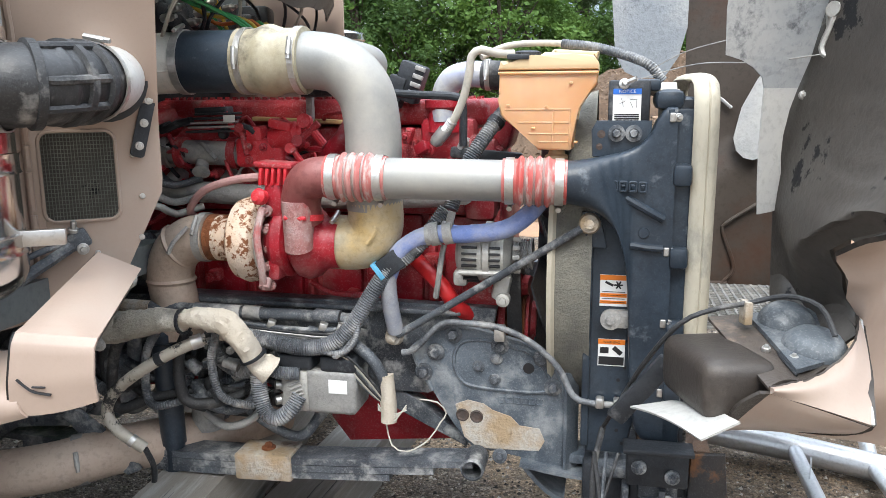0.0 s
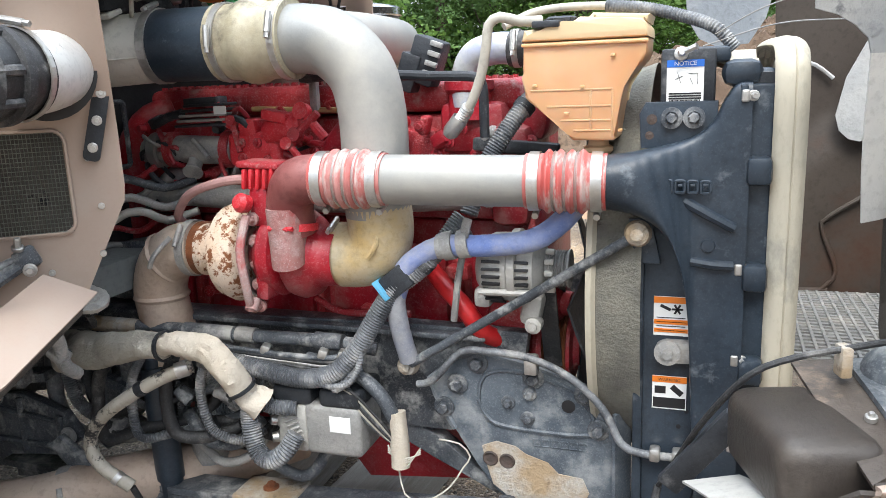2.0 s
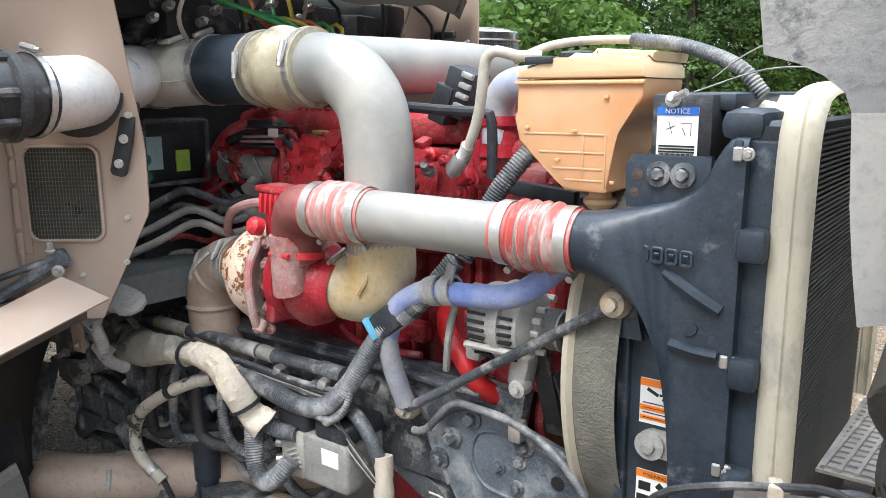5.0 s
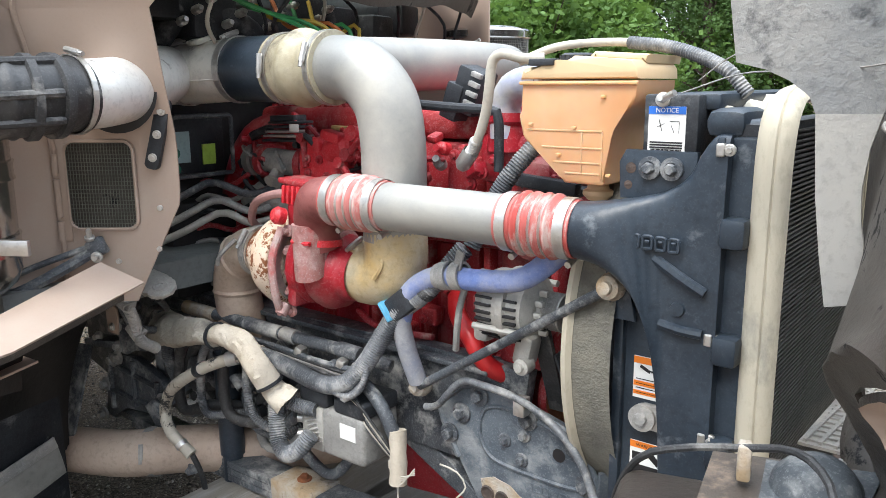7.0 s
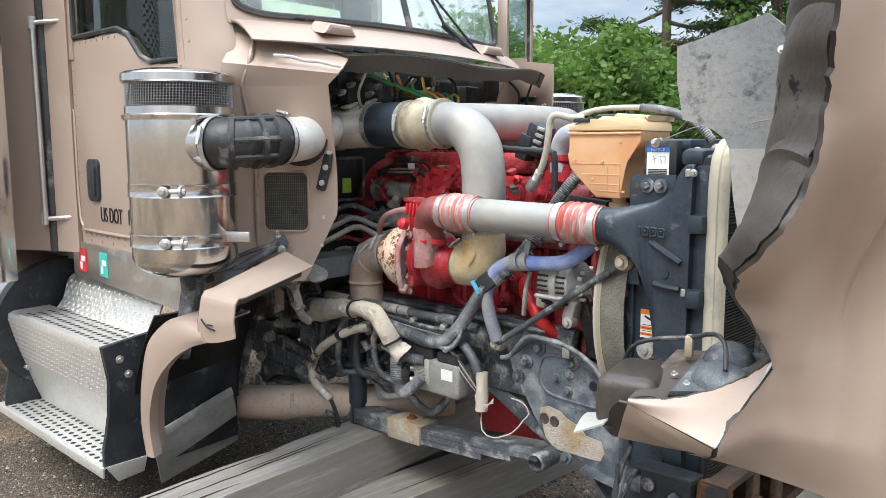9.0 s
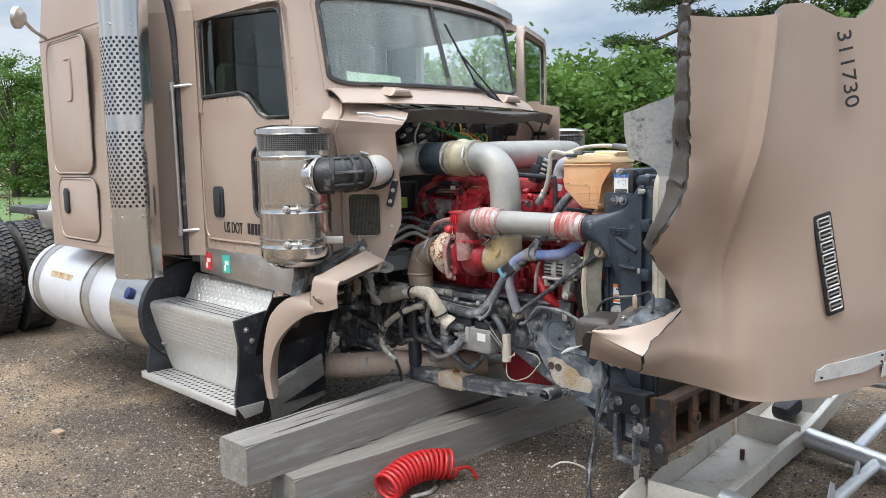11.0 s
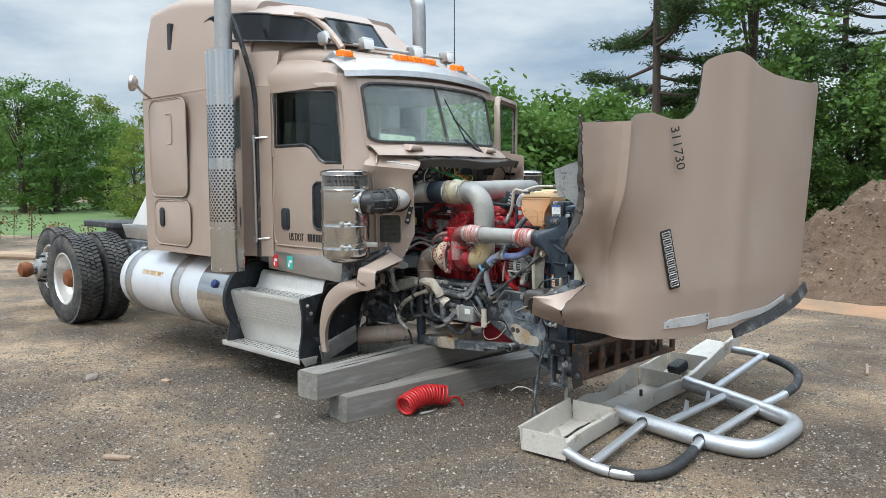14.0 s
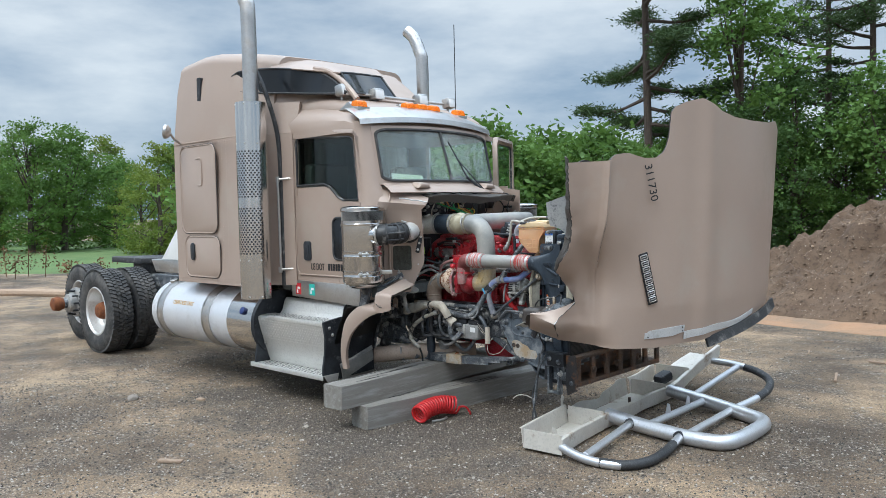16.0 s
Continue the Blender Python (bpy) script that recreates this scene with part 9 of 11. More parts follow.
    prism(bm, [(-1.025, 0.815), (-0.975, 0.815), (-0.97, 0.89), (-1.0, 0.905), (-1.03, 0.885)], 1.835, 1.841, "xz", 0.002)
    tb = part("tan_bracket", bm, TAN, lm, "bent tan sheet bracket")
    bm = B()
    bolt(bm, (-0.998, 1.834, 0.835), r=0.007, h=0.006)
    part("bolt", bm, STEEL, tb)
    for pts, r_, mt, rib in (
            ([(-1.12, 2.06, 0.83), (-1.155, 2.075, 0.72), (-1.163, 2.08, 0.60), (-1.11, 2.07, 0.53), (-1.02, 2.07, 0.517), (-0.962, 2.10, 0.56), (-0.950, 2.12, 0.66), (-0.94, 2.12, 0.78)], 0.021, HOSE_GREY, False),
            ([(-1.06, 2.03, 0.82), (-1.075, 2.04, 0.72), (-1.06, 2.05, 0.62), (-1.0, 2.06, 0.57)], 0.017, HOSE_GREY, True),
            ([(-0.845, 1.795, 0.975), (-0.85, 1.80, 0.93), (-0.858, 1.82, 0.88), (-0.87, 1.84, 0.82), (-0.90, 1.90, 0.775)], 0.015, CAST_GREY, True),
            ([(-0.90, 1.80, 0.97), (-0.905, 1.82, 0.90), (-0.925, 1.86, 0.84), (-0.95, 1.93, 0.81)], 0.011, FRAME, False),
            ([(-0.80, 1.86, 0.94), (-0.83, 1.90, 0.90), (-0.90, 1.93, 0.885), (-0.99, 1.95, 0.86), (-1.06, 1.97, 0.80)], 0.008, RUBBER, False),
            ([(-0.72, 2.06, 0.62), (-0.65, 2.03, 0.57), (-0.56, 2.03, 0.57), (-0.50, 2.05, 0.63)], 0.016, FRAME, False),
            ([(-0.70, 2.08, 0.52), (-0.62, 2.05, 0.50), (-0.54, 2.06, 0.53), (-0.50, 2.1, 0.60)], 0.012, CAST_GREY, False),
            ([(-0.95, 2.08, 0.66), (-0.84, 2.05, 0.63), (-0.74, 2.06, 0.66), (-0.62, 2.06, 0.70)], 0.010, FRAME, False)):
        bm = B()
        (loom if rib else tube)(bm, pts, r_)
        part("hose", bm, mt, lm)
    for x, y, z, t_ in ((-0.852, 1.80, 0.935, 20), (-0.872, 1.835, 0.845, 35), (-0.93, 1.86, 0.865, 60), (-1.05, 1.93, 0.865, 10), (-0.69, 2.02, 0.69, 40), (-0.58, 2.03, 0.70, 15), (-0.63, 2.03, 0.61, 70)):
        bm = B()
        box(bm, (x, y, z), (0.038, 0.032, 0.026), (0, t_, 20), 0.005)
        lathe(bm, [(-0.022, 0.009), (-0.022, 0.013), (0.022, 0.013), (0.022, 0.009)], (x, y - 0.012, z), (math.cos(radians(t_)), 0, -math.sin(radians(t_))), 12)
        part("connector", bm, rng.choice((BLACK, CAST_GREY, FRAME)), lm)
    bm = B()
    lathe(bm, [(0, 0.0), (0, 0.045), (0.06, 0.05), (0.12, 0.05), (0.14, 0.035)], (-0.74, 2.16, 0.44), (0, 0, 1), 20)
    part("filter_bowl", bm, CAST_GREY, lm)
    bm = B()
    for k in range(22):
        x, y, z = rng.uniform(-1.15, -0.45), rng.uniform(2.08, 2.16), rng.uniform(0.5, 0.82)
        bolt(bm, (x, y, z), (rng.uniform(-0.3, 0.3), -1, 0), rng.uniform(0.007, 0.013), 0.012)
    part("bolt", bm, CAST_GREY, lm)
    for k in range(14):
        x, z = rng.uniform(-1.2, -0.5), rng.uniform(0.66, 0.8)
        bm = B()
        r = rng.uniform(0.008, 0.02)
        pts = [(x, 2.15, z), (x + rng.uniform(-0.05, 0.1), 2.10, z - 0.08), (x + rng.uniform(0.0, 0.18), 2.08, z - rng.uniform(0.1, 0.22)), (x + rng.uniform(0.1, 0.3), 2.13, z - rng.uniform(0.05, 0.18))]
        (loom if k % 3 == 0 else tube)(bm, pts, r)
        part("hose", bm, rng.choice((FRAME, RUBBER, HOSE_GREY)), lm)
    # exhaust pipe lying low behind the step
    bm = B()
    tube(bm, [(-1.35, 1.85, 0.36), (-1.1, 1.90, 0.40), (-0.95, 2.0, 0.42), (-0.75, 2.2, 0.41), (-0.6, 2.4, 0.41)], 0.07, 24)
    ex = thing("exhaust_pipe", (-0.9, 2.1, 0.33), "tan exhaust pipe running under the cab", "exhaust pipe")
    part("pipe", bm, EXHAUST, ex)
    bm = B()
    band(bm, (-1.03, 1.945, 0.41), (1, 0.6, 0.1), 0.071, 0.03)
    part("pipe_clamp", bm, CAST_GREY, ex)


build_frame()


def build_harness():
    def hose(name, pts, r, material, label, ribbed=False):
        bm = B()
        (loom if ribbed else tube)(bm, pts, r)
        return solo(name, bm, material, label, "hose")
    def ring_on(ob, at, ax, r, w=0.012, name="tie", material=None):
        bm = B()
        lathe(bm, [(-w / 2, r * 0.95), (-w / 2, r * 1.12), (w / 2, r * 1.12), (w / 2, r * 0.95)], Vector(at) - ob.location, ax, 16)
        q = new(name, finish(bm, name, material or BLACK))
        q.parent = ob
        return q
    # wiring and pipes along the rail top
    lo = hose("wire_loom", [(-0.60, 1.965, 0.815), (-0.53, 1.99, 0.80), (-0.45, 2.0, 0.783), (-0.35, 2.0, 0.770), (-0.27, 2.0, 0.79), (-0.215, 2.015, 0.845), (-0.17, 2.03, 0.92), (-0.125, 2.04, 0.985), (-0.08, 2.05, 1.02), (-0.03, 2.06, 1.07), (0.02, 2.09, 1.14)], 0.0215, HOSE_GREY, "thick grey corrugated wiring loom over the frame", True)
    ring_on(lo, (-0.565, 1.978, 0.808), (1, 0.3, -0.15), 0.022, 0.03, "taped_end", CLOTH)
    ring_on(lo, (-0.06, 2.055, 1.04), (0.7, 0.1, 0.7), 0.022, 0.02)
    lo = hose("wire_loom", [(0.03, 2.10, 1.14), (0.06, 2.14, 1.24), (0.10, 2.16, 1.31), (0.14, 2.2, 1.37), (0.17, 2.28, 1.41)], 0.0195, HOSE_GREY, "grey corrugated loom behind the charge pipe", True)
    ring_on(lo, (0.135, 2.195, 1.362), (0.6, 0.5, 0.8), 0.021, 0.02)
    for k in range(3):
        hose("branch_loom", [(-0.20, 2.01 + 0.012 * k, 0.855), (-0.21 - 0.01 * k, 2.0 + 0.01 * k, 0.80), (-0.24 - 0.01 * k, 1.99, 0.768 - 0.006 * k), (-0.29, 1.99 + 0.01 * k, 0.765 + 0.008 * k), (-0.325, 2.0, 0.775)], 0.0085, HOSE_GREY, "thin corrugated branch curling to the module", True)
    pipe = thing("coolant_line", (-0.55, 2.08, 0.82), "dusty steel line with sleeves along the rail", "pipe")
    bm = B()
    tube(bm, [(-1.05, 2.06, 0.842), (-0.8, 2.06, 0.845), (-0.55, 2.06, 0.842), (-0.30, 2.07, 0.838), (-0.20, 2.09, 0.82)], 0.0165, 14)
    part("pipe", bm, FRAME, pipe)
    for x0, x1, mt in ((-0.98, -0.84, BARE_PATCH), (-0.70, -0.56, HOSE_GREY), (-0.55, -0.50, CAST_GREY), (-0.34, -0.27, HOSE_GREY)):
        bm = B()
        rod(bm, (x0, 2.06, 0.844), (x1, 2.06, 0.842), 0.020, 14)
        part("sleeve", bm, mt, pipe)
    for k, (r, mt) in enumerate(((0.007, FRAME), (0.006, RUBBER), (0.005, STEEL), (0.006, RUBBER))):
        hose("wire", [(-0.72, 2.0 + 0.01 * k, 0.835 - 0.005 * k), (-0.55, 2.02, 0.823 - 0.007 * k), (-0.40, 2.03, 0.812 - 0.008 * k), (-0.28, 2.03, 0.815 - 0.010 * k), (-0.22, 2.05, 0.83)], r, mt, "thin wire lying along the rail")
    for x in (-0.46, -0.31, -0.26):
        bm = B()
        box(bm, (x, 2.035, 0.822), (0.022, 0.03, 0.022), (0, 20, 15), 0.004)
        solo("wire_clip", bm, STEEL, "zinc clip holding the wires on the rail", "clip", "line clips")
    hs = hose("brake_pipe", [(-0.36, 2.05, 0.80), (-0.25, 2.04, 0.785), (-0.18, 2.03, 0.745), (-0.145, 2.03, 0.69), (-0.135, 2.045, 0.64)], 0.0165, FRAME, "dusty black hose curving down to the plug")
    hp = hose("heater_hose", [(-0.13, 2.05, 0.96), (-0.11, 2.045, 1.01), (-0.085, 2.045, 1.045), (-0.02, 2.05, 1.08), (0.08, 2.05, 1.085), (0.18, 2.05, 1.10), (0.24, 2.06, 1.14), (0.28, 2.10, 1.19)], 0.0235, HOSE_BLUE, "dusty blue silicone hose under the charge pipe")
    ring_on(hp, (-0.018, 2.05, 1.08), (1, 0, 0.15), 0.0245, 0.012, "tie", CAST_GREY)
    hose("grey_hose", [(-0.125, 2.10, 0.80), (-0.13, 2.07, 0.88), (-0.13, 2.05, 0.95), (-0.12, 2.045, 0.99)], 0.0225, mat("blue_grey_hose", (0.36, 0.37, 0.40), 0.6, 0.0, (0.22, 0.26, 0.36), 9, 1.0, 60, 0.12, speck=0.2), "pale grey hose below the blue hose")
    hose("pink_hose", [(-0.40, 2.19, 0.905), (-0.34, 2.18, 0.88), (-0.25, 2.18, 0.875), (-0.15, 2.19, 0.878)], 0.0085, RED_DUSTY, "faded red return line beside the block")
    c = thing("loom_connector", (-0.12, 2.06, 0.97), "black block connector with a light blue lock", "connector")
    bm = B()
    box(bm, (-0.12, 2.045, 1.0), (0.075, 0.05, 0.055), (0, -38, 0), 0.006)
    part("shell", bm, BLACK, c)
    bm = B()
    box(bm, (-0.148, 2.03, 0.985), (0.012, 0.04, 0.05), (0, -38, 0), 0.002)
    part("lock", bm, mat("light_blue_plastic", (0.12, 0.40, 0.62), 0.4), c)
    bm = B()
    for q, ax in (((0.035, 2.05, 1.088), (1, 0, 0.15)), ((0.0, 2.05, 1.083), (1, 0, 0.2))):
        lathe(bm, [(-0.012, 0.025), (-0.012, 0.031), (0.012, 0.031), (0.012, 0.025)], q, ax, 20)
    box(bm, (0.04, 2.04, 1.12), (0.02, 0.008, 0.05), (0, 15, 0), 0.002)
    solo("hose_bracket", bm, CAST_GREY, "grey steel clip on the blue hose", "bracket")
    # white-wrapped harness and tail
    w = thing("wrapped_harness", (-0.55, 1.98, 0.66), "dusty white cloth-wrapped harness tied with straps", "harness")
    rng = random.Random(3)
    def wrap(bm, pts, r0, r1, seed):
        # a loose cloth sleeve: flattened, with long shallow folds
        line = spline(pts, 0.008)
        sweep(bm, line, lambda u: r0 + (r1 - r0) * u, 22, flat=0.72)
        for v in bm.verts:
            q = v.co * 13 + Vector((seed, 0, 0))
            f = noise.noise(q) * 0.016 + abs(noise.noise(v.co * 34 + Vector((seed, 3, 0)))) * 0.011 + 0.004 * noise.noise(v.co * 80)
            v.co += Vector((0.3, -0.6, 0.75)) * f
    bm = B()
    wrap(bm, [(-0.68, 1.935, 0.845), (-0.61, 1.925, 0.858), (-0.54, 1.92, 0.852), (-0.50, 1.925, 0.81), (-0.475, 1.945, 0.755)], 0.025, 0.034, 1)
    wrap(bm, [(-0.478, 1.943, 0.762), (-0.465, 1.955, 0.735), (-0.44, 1.97, 0.708)], 0.027, 0.040, 2)
    part("white_wrap", bm, CLOTH, w)
    bm = B()
    wrap(bm, [(-1.02, 2.0, 0.785), (-0.93, 1.975, 0.80), (-0.82, 1.955, 0.822), (-0.74, 1.94, 0.838), (-0.66, 1.932, 0.848)], 0.058, 0.030, 5)
    part("grey_wrap", bm, CLOTH_GREY, w, "grimy grey wrapped section")
    bm = B()
    for p, d in (((-0.665, 1.933, 0.848), (1, -0.1, 0.1)), ((-0.477, 1.944, 0.758), (0.4, 0.3, -1))):
        lathe(bm, [(-0.004, 0.031), (-0.004, 0.037), (0.004, 0.037), (0.004, 0.031)], p, d, 16)
    part("tie", bm, BLACK, w)
    hose("wire_loom", [(-0.47, 1.96, 0.72), (-0.468, 1.955, 0.66), (-0.45, 1.945, 0.605), (-0.415, 1.94, 0.588), (-0.38, 1.95, 0.61), (-0.36, 1.97, 0.645)], 0.0215, HOSE_GREY, "grey corrugated loom drooping in a U", True)
    hose("wire_loom", [(-0.45, 1.97, 0.715), (-0.42, 1.985, 0.70), (-0.37, 2.0, 0.695)], 0.018, HOSE_GREY, "short grey loom into the module", True)
    for k in range(4):
        hose("wire_loom", [(-0.60 - 0.09 * k, 1.99, 0.80), (-0.62 - 0.1 * k, 1.985, 0.72), (-0.60 - 0.11 * k, 1.99, 0.62 - 0.02 * k), (-0.53 - 0.10 * k, 2.02, 0.585), (-0.50 - 0.07 * k, 2.06, 0.60)], 0.012 + 0.004 * (k % 2), (HOSE_GREY, RUBBER)[k % 2], "dusty hose looping below the rail", k % 2 == 0)
    bh = hose("brake_hose", [(-0.63, 1.98, 0.785), (-0.665, 1.955, 0.775), (-0.72, 1.925, 0.75), (-0.815, 1.905, 0.69), (-0.885, 1.915, 0.63), (-0.912, 1.92, 0.575), (-0.88, 1.91, 0.53), (-0.81, 1.928, 0.472)], 0.0165, BEIGE_HOSE, "worn beige brake hose with black patches")
    ring_on(bh, (-0.65, 1.967, 0.78), (1, 0.6, 0.3), 0.018, 0.03, "fitting", STEEL)
    ring_on(bh, (-0.735, 1.92, 0.742), (1, 0.1, 0.5), 0.0165, 0.02)
    ring_on(bh, (-0.84, 1.918, 0.497), (0.7, 0.1, -0.6), 0.0165, 0.014, "fitting", STEEL)
    hose("brake_hose", [(-0.81, 1.93, 0.47), (-0.80, 1.95, 0.40), (-0.83, 1.98, 0.30), (-0.835, 1.99, 0.20), (-0.83, 1.99, 0.13)], 0.008, RUBBER, "thin black hose hanging to the ground")
    # control module
    m = thing("control_module", (-0.30, 2.07, 0.58), "dusty grey electronic module with black cover", "control module")
    bm = B()
    box(bm, (-0.285, 2.065, 0.645), (0.145, 0.13, 0.125), bev=0.014, seg=3)
    part("housing", bm, mat("dusty_grey_module", (0.27, 0.27, 0.262), 0.5, 0.3, (0.38, 0.372, 0.355), 8, 1.0, 70, 0.2, dirt=(0.13, 0.13, 0.128), dirt_at=0.62, dirt_scale=12, dirt_soft=0.2, speck=0.16), m)
    for x0, w_ in ((-0.262, 0.105), (-0.385, 0.10)):
        bm = B()
        box(bm, (x0, 2.065, 0.725), (w_, 0.13, 0.045), bev=0.012, seg=3)
        part("cover", bm, BLACK, m)
    bm = B()
    box(bm, (-0.385, 2.005, 0.645), (0.075, 0.016, 0.115), bev=0.006)
    plate_ = part("end_plate", bm, ALT_GREY, m, "pale finned end plate")
    for k in range(7):
        bm = B()
        rod(bm, (-0.405 + 0.004 * k, 1.996, 0.67 - 0.011 * k), (-0.372 + 0.003 * k, 1.996, 0.685 - 0.011 * k), 0.0032, 6)
        part("cooling_fin", bm, CAST_GREY, plate_)
    bm = B()
    box(bm, (-0.262, 1.9985, 0.665), (0.052, 0.002, 0.038), bev=0)
    part("label", bm, LABEL_WHITE, m, "blank white label")
    for k in range(3):
        bm = B()
        lathe(bm, [(-0.01, 0.017), (0.012, 0.017), (0.016, 0.013), (0.03, 0.012), (0.03, 0)], (-0.42, 2.02, 0.612 + 0.042 * k), (-0.8, -0.6, 0.1 * k), 14)
        part("union", bm, STEEL, m)
    # wires bundle to the bracket, white sensor
    for k in range(6):
        hose("wire", [(-0.29 + 0.010 * k, 2.0, 0.77), (-0.23, 2.0 + 0.005 * k, 0.75 - 0.008 * k), (-0.185 - 0.008 * k, 2.01, 0.70), (-0.15 - 0.006 * k, 2.03, 0.64), (-0.13, 2.04, 0.60)], 0.0035, (RUBBER, WIRE_WHITE, FRAME)[k % 3], "thin wire running down to the sensor plug")
    s = thing("sensor_plug", (-0.14, 2.06, 0.49), "white taped sensor plug with stripped wires", "plug")
    bm = B()
    tube(bm, [(-0.135, 2.035, 0.695), (-0.13, 2.03, 0.64), (-0.13, 2.03, 0.565)], 0.021, 14)
    for v in bm.verts:
        v.co += Vector((noise.noise(v.co * 40), noise.noise(v.co * 40 + Vector((5, 0, 0))), 0)) * 0.005
    part("taped_body", bm, CLOTH, s)
    bm = B()
    tube(bm, [(-0.14, 2.04, 0.55), (-0.12, 2.02, 0.50), (-0.08, 2.03, 0.48), (-0.03, 2.07, 0.50), (0.0, 2.09, 0.545), (0.015, 2.1, 0.57), (-0.01, 2.1, 0.60), (-0.06, 2.1, 0.605)], 0.0022, 8)
    for k in range(4):
        tube(bm, [(-0.16, 2.03, 0.595 + 0.006 * k), (-0.12, 2.015, 0.59 - 0.008 * k), (-0.08, 2.03, 0.60 + 0.005 * k)], 0.0018, 6)
    part("wire_tail", bm, WIRE_WHITE, s)
    # pipe across the bracket
    hose("air_line", [(-0.11, 2.11, 0.735), (-0.07, 2.105, 0.75), (0.0, 2.10, 0.825), (0.06, 2.10, 0.832), (0.16, 2.09, 0.828), (0.25, 2.09, 0.79), (0.32, 2.08, 0.73), (0.36, 2.07, 0.66), (0.40, 2.065, 0.645), (0.47, 2.065, 0.643)], 0.0085, HOSE_GREY, "thin grey air line clipped over the bracket")
    for c, d in (((0.163, 2.10, 0.81), (0.03, 0.03, 0.045)), ((0.43, 2.065, 0.648), (0.022, 0.03, 0.03)), ((0.475, 2.065, 0.648), (0.022, 0.03, 0.03))):
        bm = B()
        box(bm, c, d, bev=0.006)
        solo("line_clip", bm, STEEL, "zinc clip on the thin air line", "clip", "line clips")
    # hoses behind the cowl panel
    for k, (dx, dz, mt) in enumerate(((0, 0, CAST_GREY), (0.02, -0.035, ALT_GREY), (-0.02, 0.05, FRAME))):
        hose("cab_hose", [(-1.06 + dx, 1.98, 1.06 + dz), (-0.97 + dx, 2.05, 1.11 + dz), (-0.90 + dx, 2.12, 1.16 + dz), (-0.85 + dx, 2.14, 1.155 + dz), (-0.81, 2.18, 1.13 + dz), (-0.74, 2.22, 1.15 + dz)], 0.011, mt, "grey hose leaving the cab bulkhead")
    bm = B()
    ma = pose(-0.79, 1.86, 0.978, 24, 16, 12)
    eye = [(0.040 * math.cos(radians(a)), 0.040 * math.sin(radians(a))) for a in range(-110, 111, 10)]
    prism(bm, eye + [(-0.15, 0.035), (-0.15, -0.03)], -0.012, 0.0, "xy", 0.004, m=ma)
    lathe(bm, [(0, 0.020), (0.003, 0.018), (0.003, 0.009), (-0.002, 0.008), (-0.002, 0)], ma @ Vector((0, 0, 0)), ma.to_3x3() @ Vector((0, 0, 1)), 20)
    solo("hinge_arm", bm, ALT_GREY, "pale cast hinge arm with a bolt eye", "bracket")
    # battery box tags seen behind the panel
    bm = B()
    box(bm, (-1.02, 2.14, 1.315), (0.03, 0.22, 0.17), bev=0.008)
    p = thing("fuse_panel", (-1.02, 2.12, 1.23), "dark fuse panel with green tags", "fuse panel")
    part("housing", bm, BLACK, p)
    bm = B()
    box(bm, (-1.003, 2.19, 1.285), (0.004, 0.045, 0.06), bev=0)
    part("tag", bm, mat("lime_tag", (0.42, 0.62, 0.10), 0.5), p, "lime green tag")
    bm = B()
    box(bm, (-1.003, 2.10, 1.31), (0.004, 0.05, 0.09), bev=0)
    part("tag", bm, mat("pale_blue_tag", (0.36, 0.50, 0.52), 0.5), p)
    bm = B()
    rr = rounded(0.20, 0.17, 0.012, 2.14, 1.315)
    sweep(bm, [Vector((-0.955, a, b)) for a, b in rr + rr[:1]], 0.007, 6)
    part("frame", bm, FRAME, p)
    for k in range(2):
        bm = B()
        lathe(bm, [(0, 0.016), (0.03, 0.016), (0.03, 0.010), (0.02, 0.0)], (-0.965, 2.035, 1.30 - 0.045 * k), (1, -0.2, 0), 14)
        part("plug", bm, mat("green_plug", (0.02, 0.16, 0.11), 0.4), p)


build_harness()

# ---- wrecked hood standing open ----
HOOD_PLAN = [(1.12, 1.35), (1.18, 1.50), (1.215, 1.64), (1.25, 1.85), (1.30, 2.09), (1.40, 2.37), (1.49, 2.75), (1.53, 3.15), (1.50, 3.55), (1.38, 3.90), (1.12, 4.12), (0.85, 4.22)]


def along(points, s):
    """A point a share s of the way along a smooth plan line."""
    f = max(0.0, min(1.0, s)) * (len(points) - 1)
    k = min(int(f), len(points) - 2)
    t = f - k
    p = [Vector((*points[max(0, min(len(points) - 1, k + d))], 0)) for d in (-1, 0, 1, 2)]
    a, b, c, d = p
    return 0.5 * ((2 * b) + (c - a) * t + (2 * a - 5 * b + 4 * c - d) * t * t + (3 * b - a - 3 * c + d) * t ** 3)


def lerp_table(table, s):
    for (s0, z0), (s1, z1) in zip(table, table[1:]):
        if s <= s1:
            return z0 + (z1 - z0) * max(0.0, (s - s0)) / max(1e-6, s1 - s0)
    return table[-1][1]


HOOD_TOP = [(0, 1.915), (0.10, 1.925), (0.18, 1.93), (0.25, 1.97), (0.30, 1.985), (0.34, 1.955), (0.37, 1.96), (0.39, 2.0), (0.403, 2.08), (0.406, 2.26), (0.42, 2.305), (0.45, 2.345), (0.485, 2.375), (0.50, 2.35), (0.53, 2.30), (0.57, 2.265), (0.62, 2.255), (0.69, 2.26), (0.735, 2.29), (0.80, 2.2), (1, 1.9)]
HOOD_LOW = [(0, 0.704), (0.03, 0.702), (0.07, 0.70), (0.12, 0.698), (0.18, 0.696), (0.25, 0.688), (0.38, 0.660), (0.5, 0.672), (0.62, 0.74), (0.75, 0.82), (1, 0.95)]
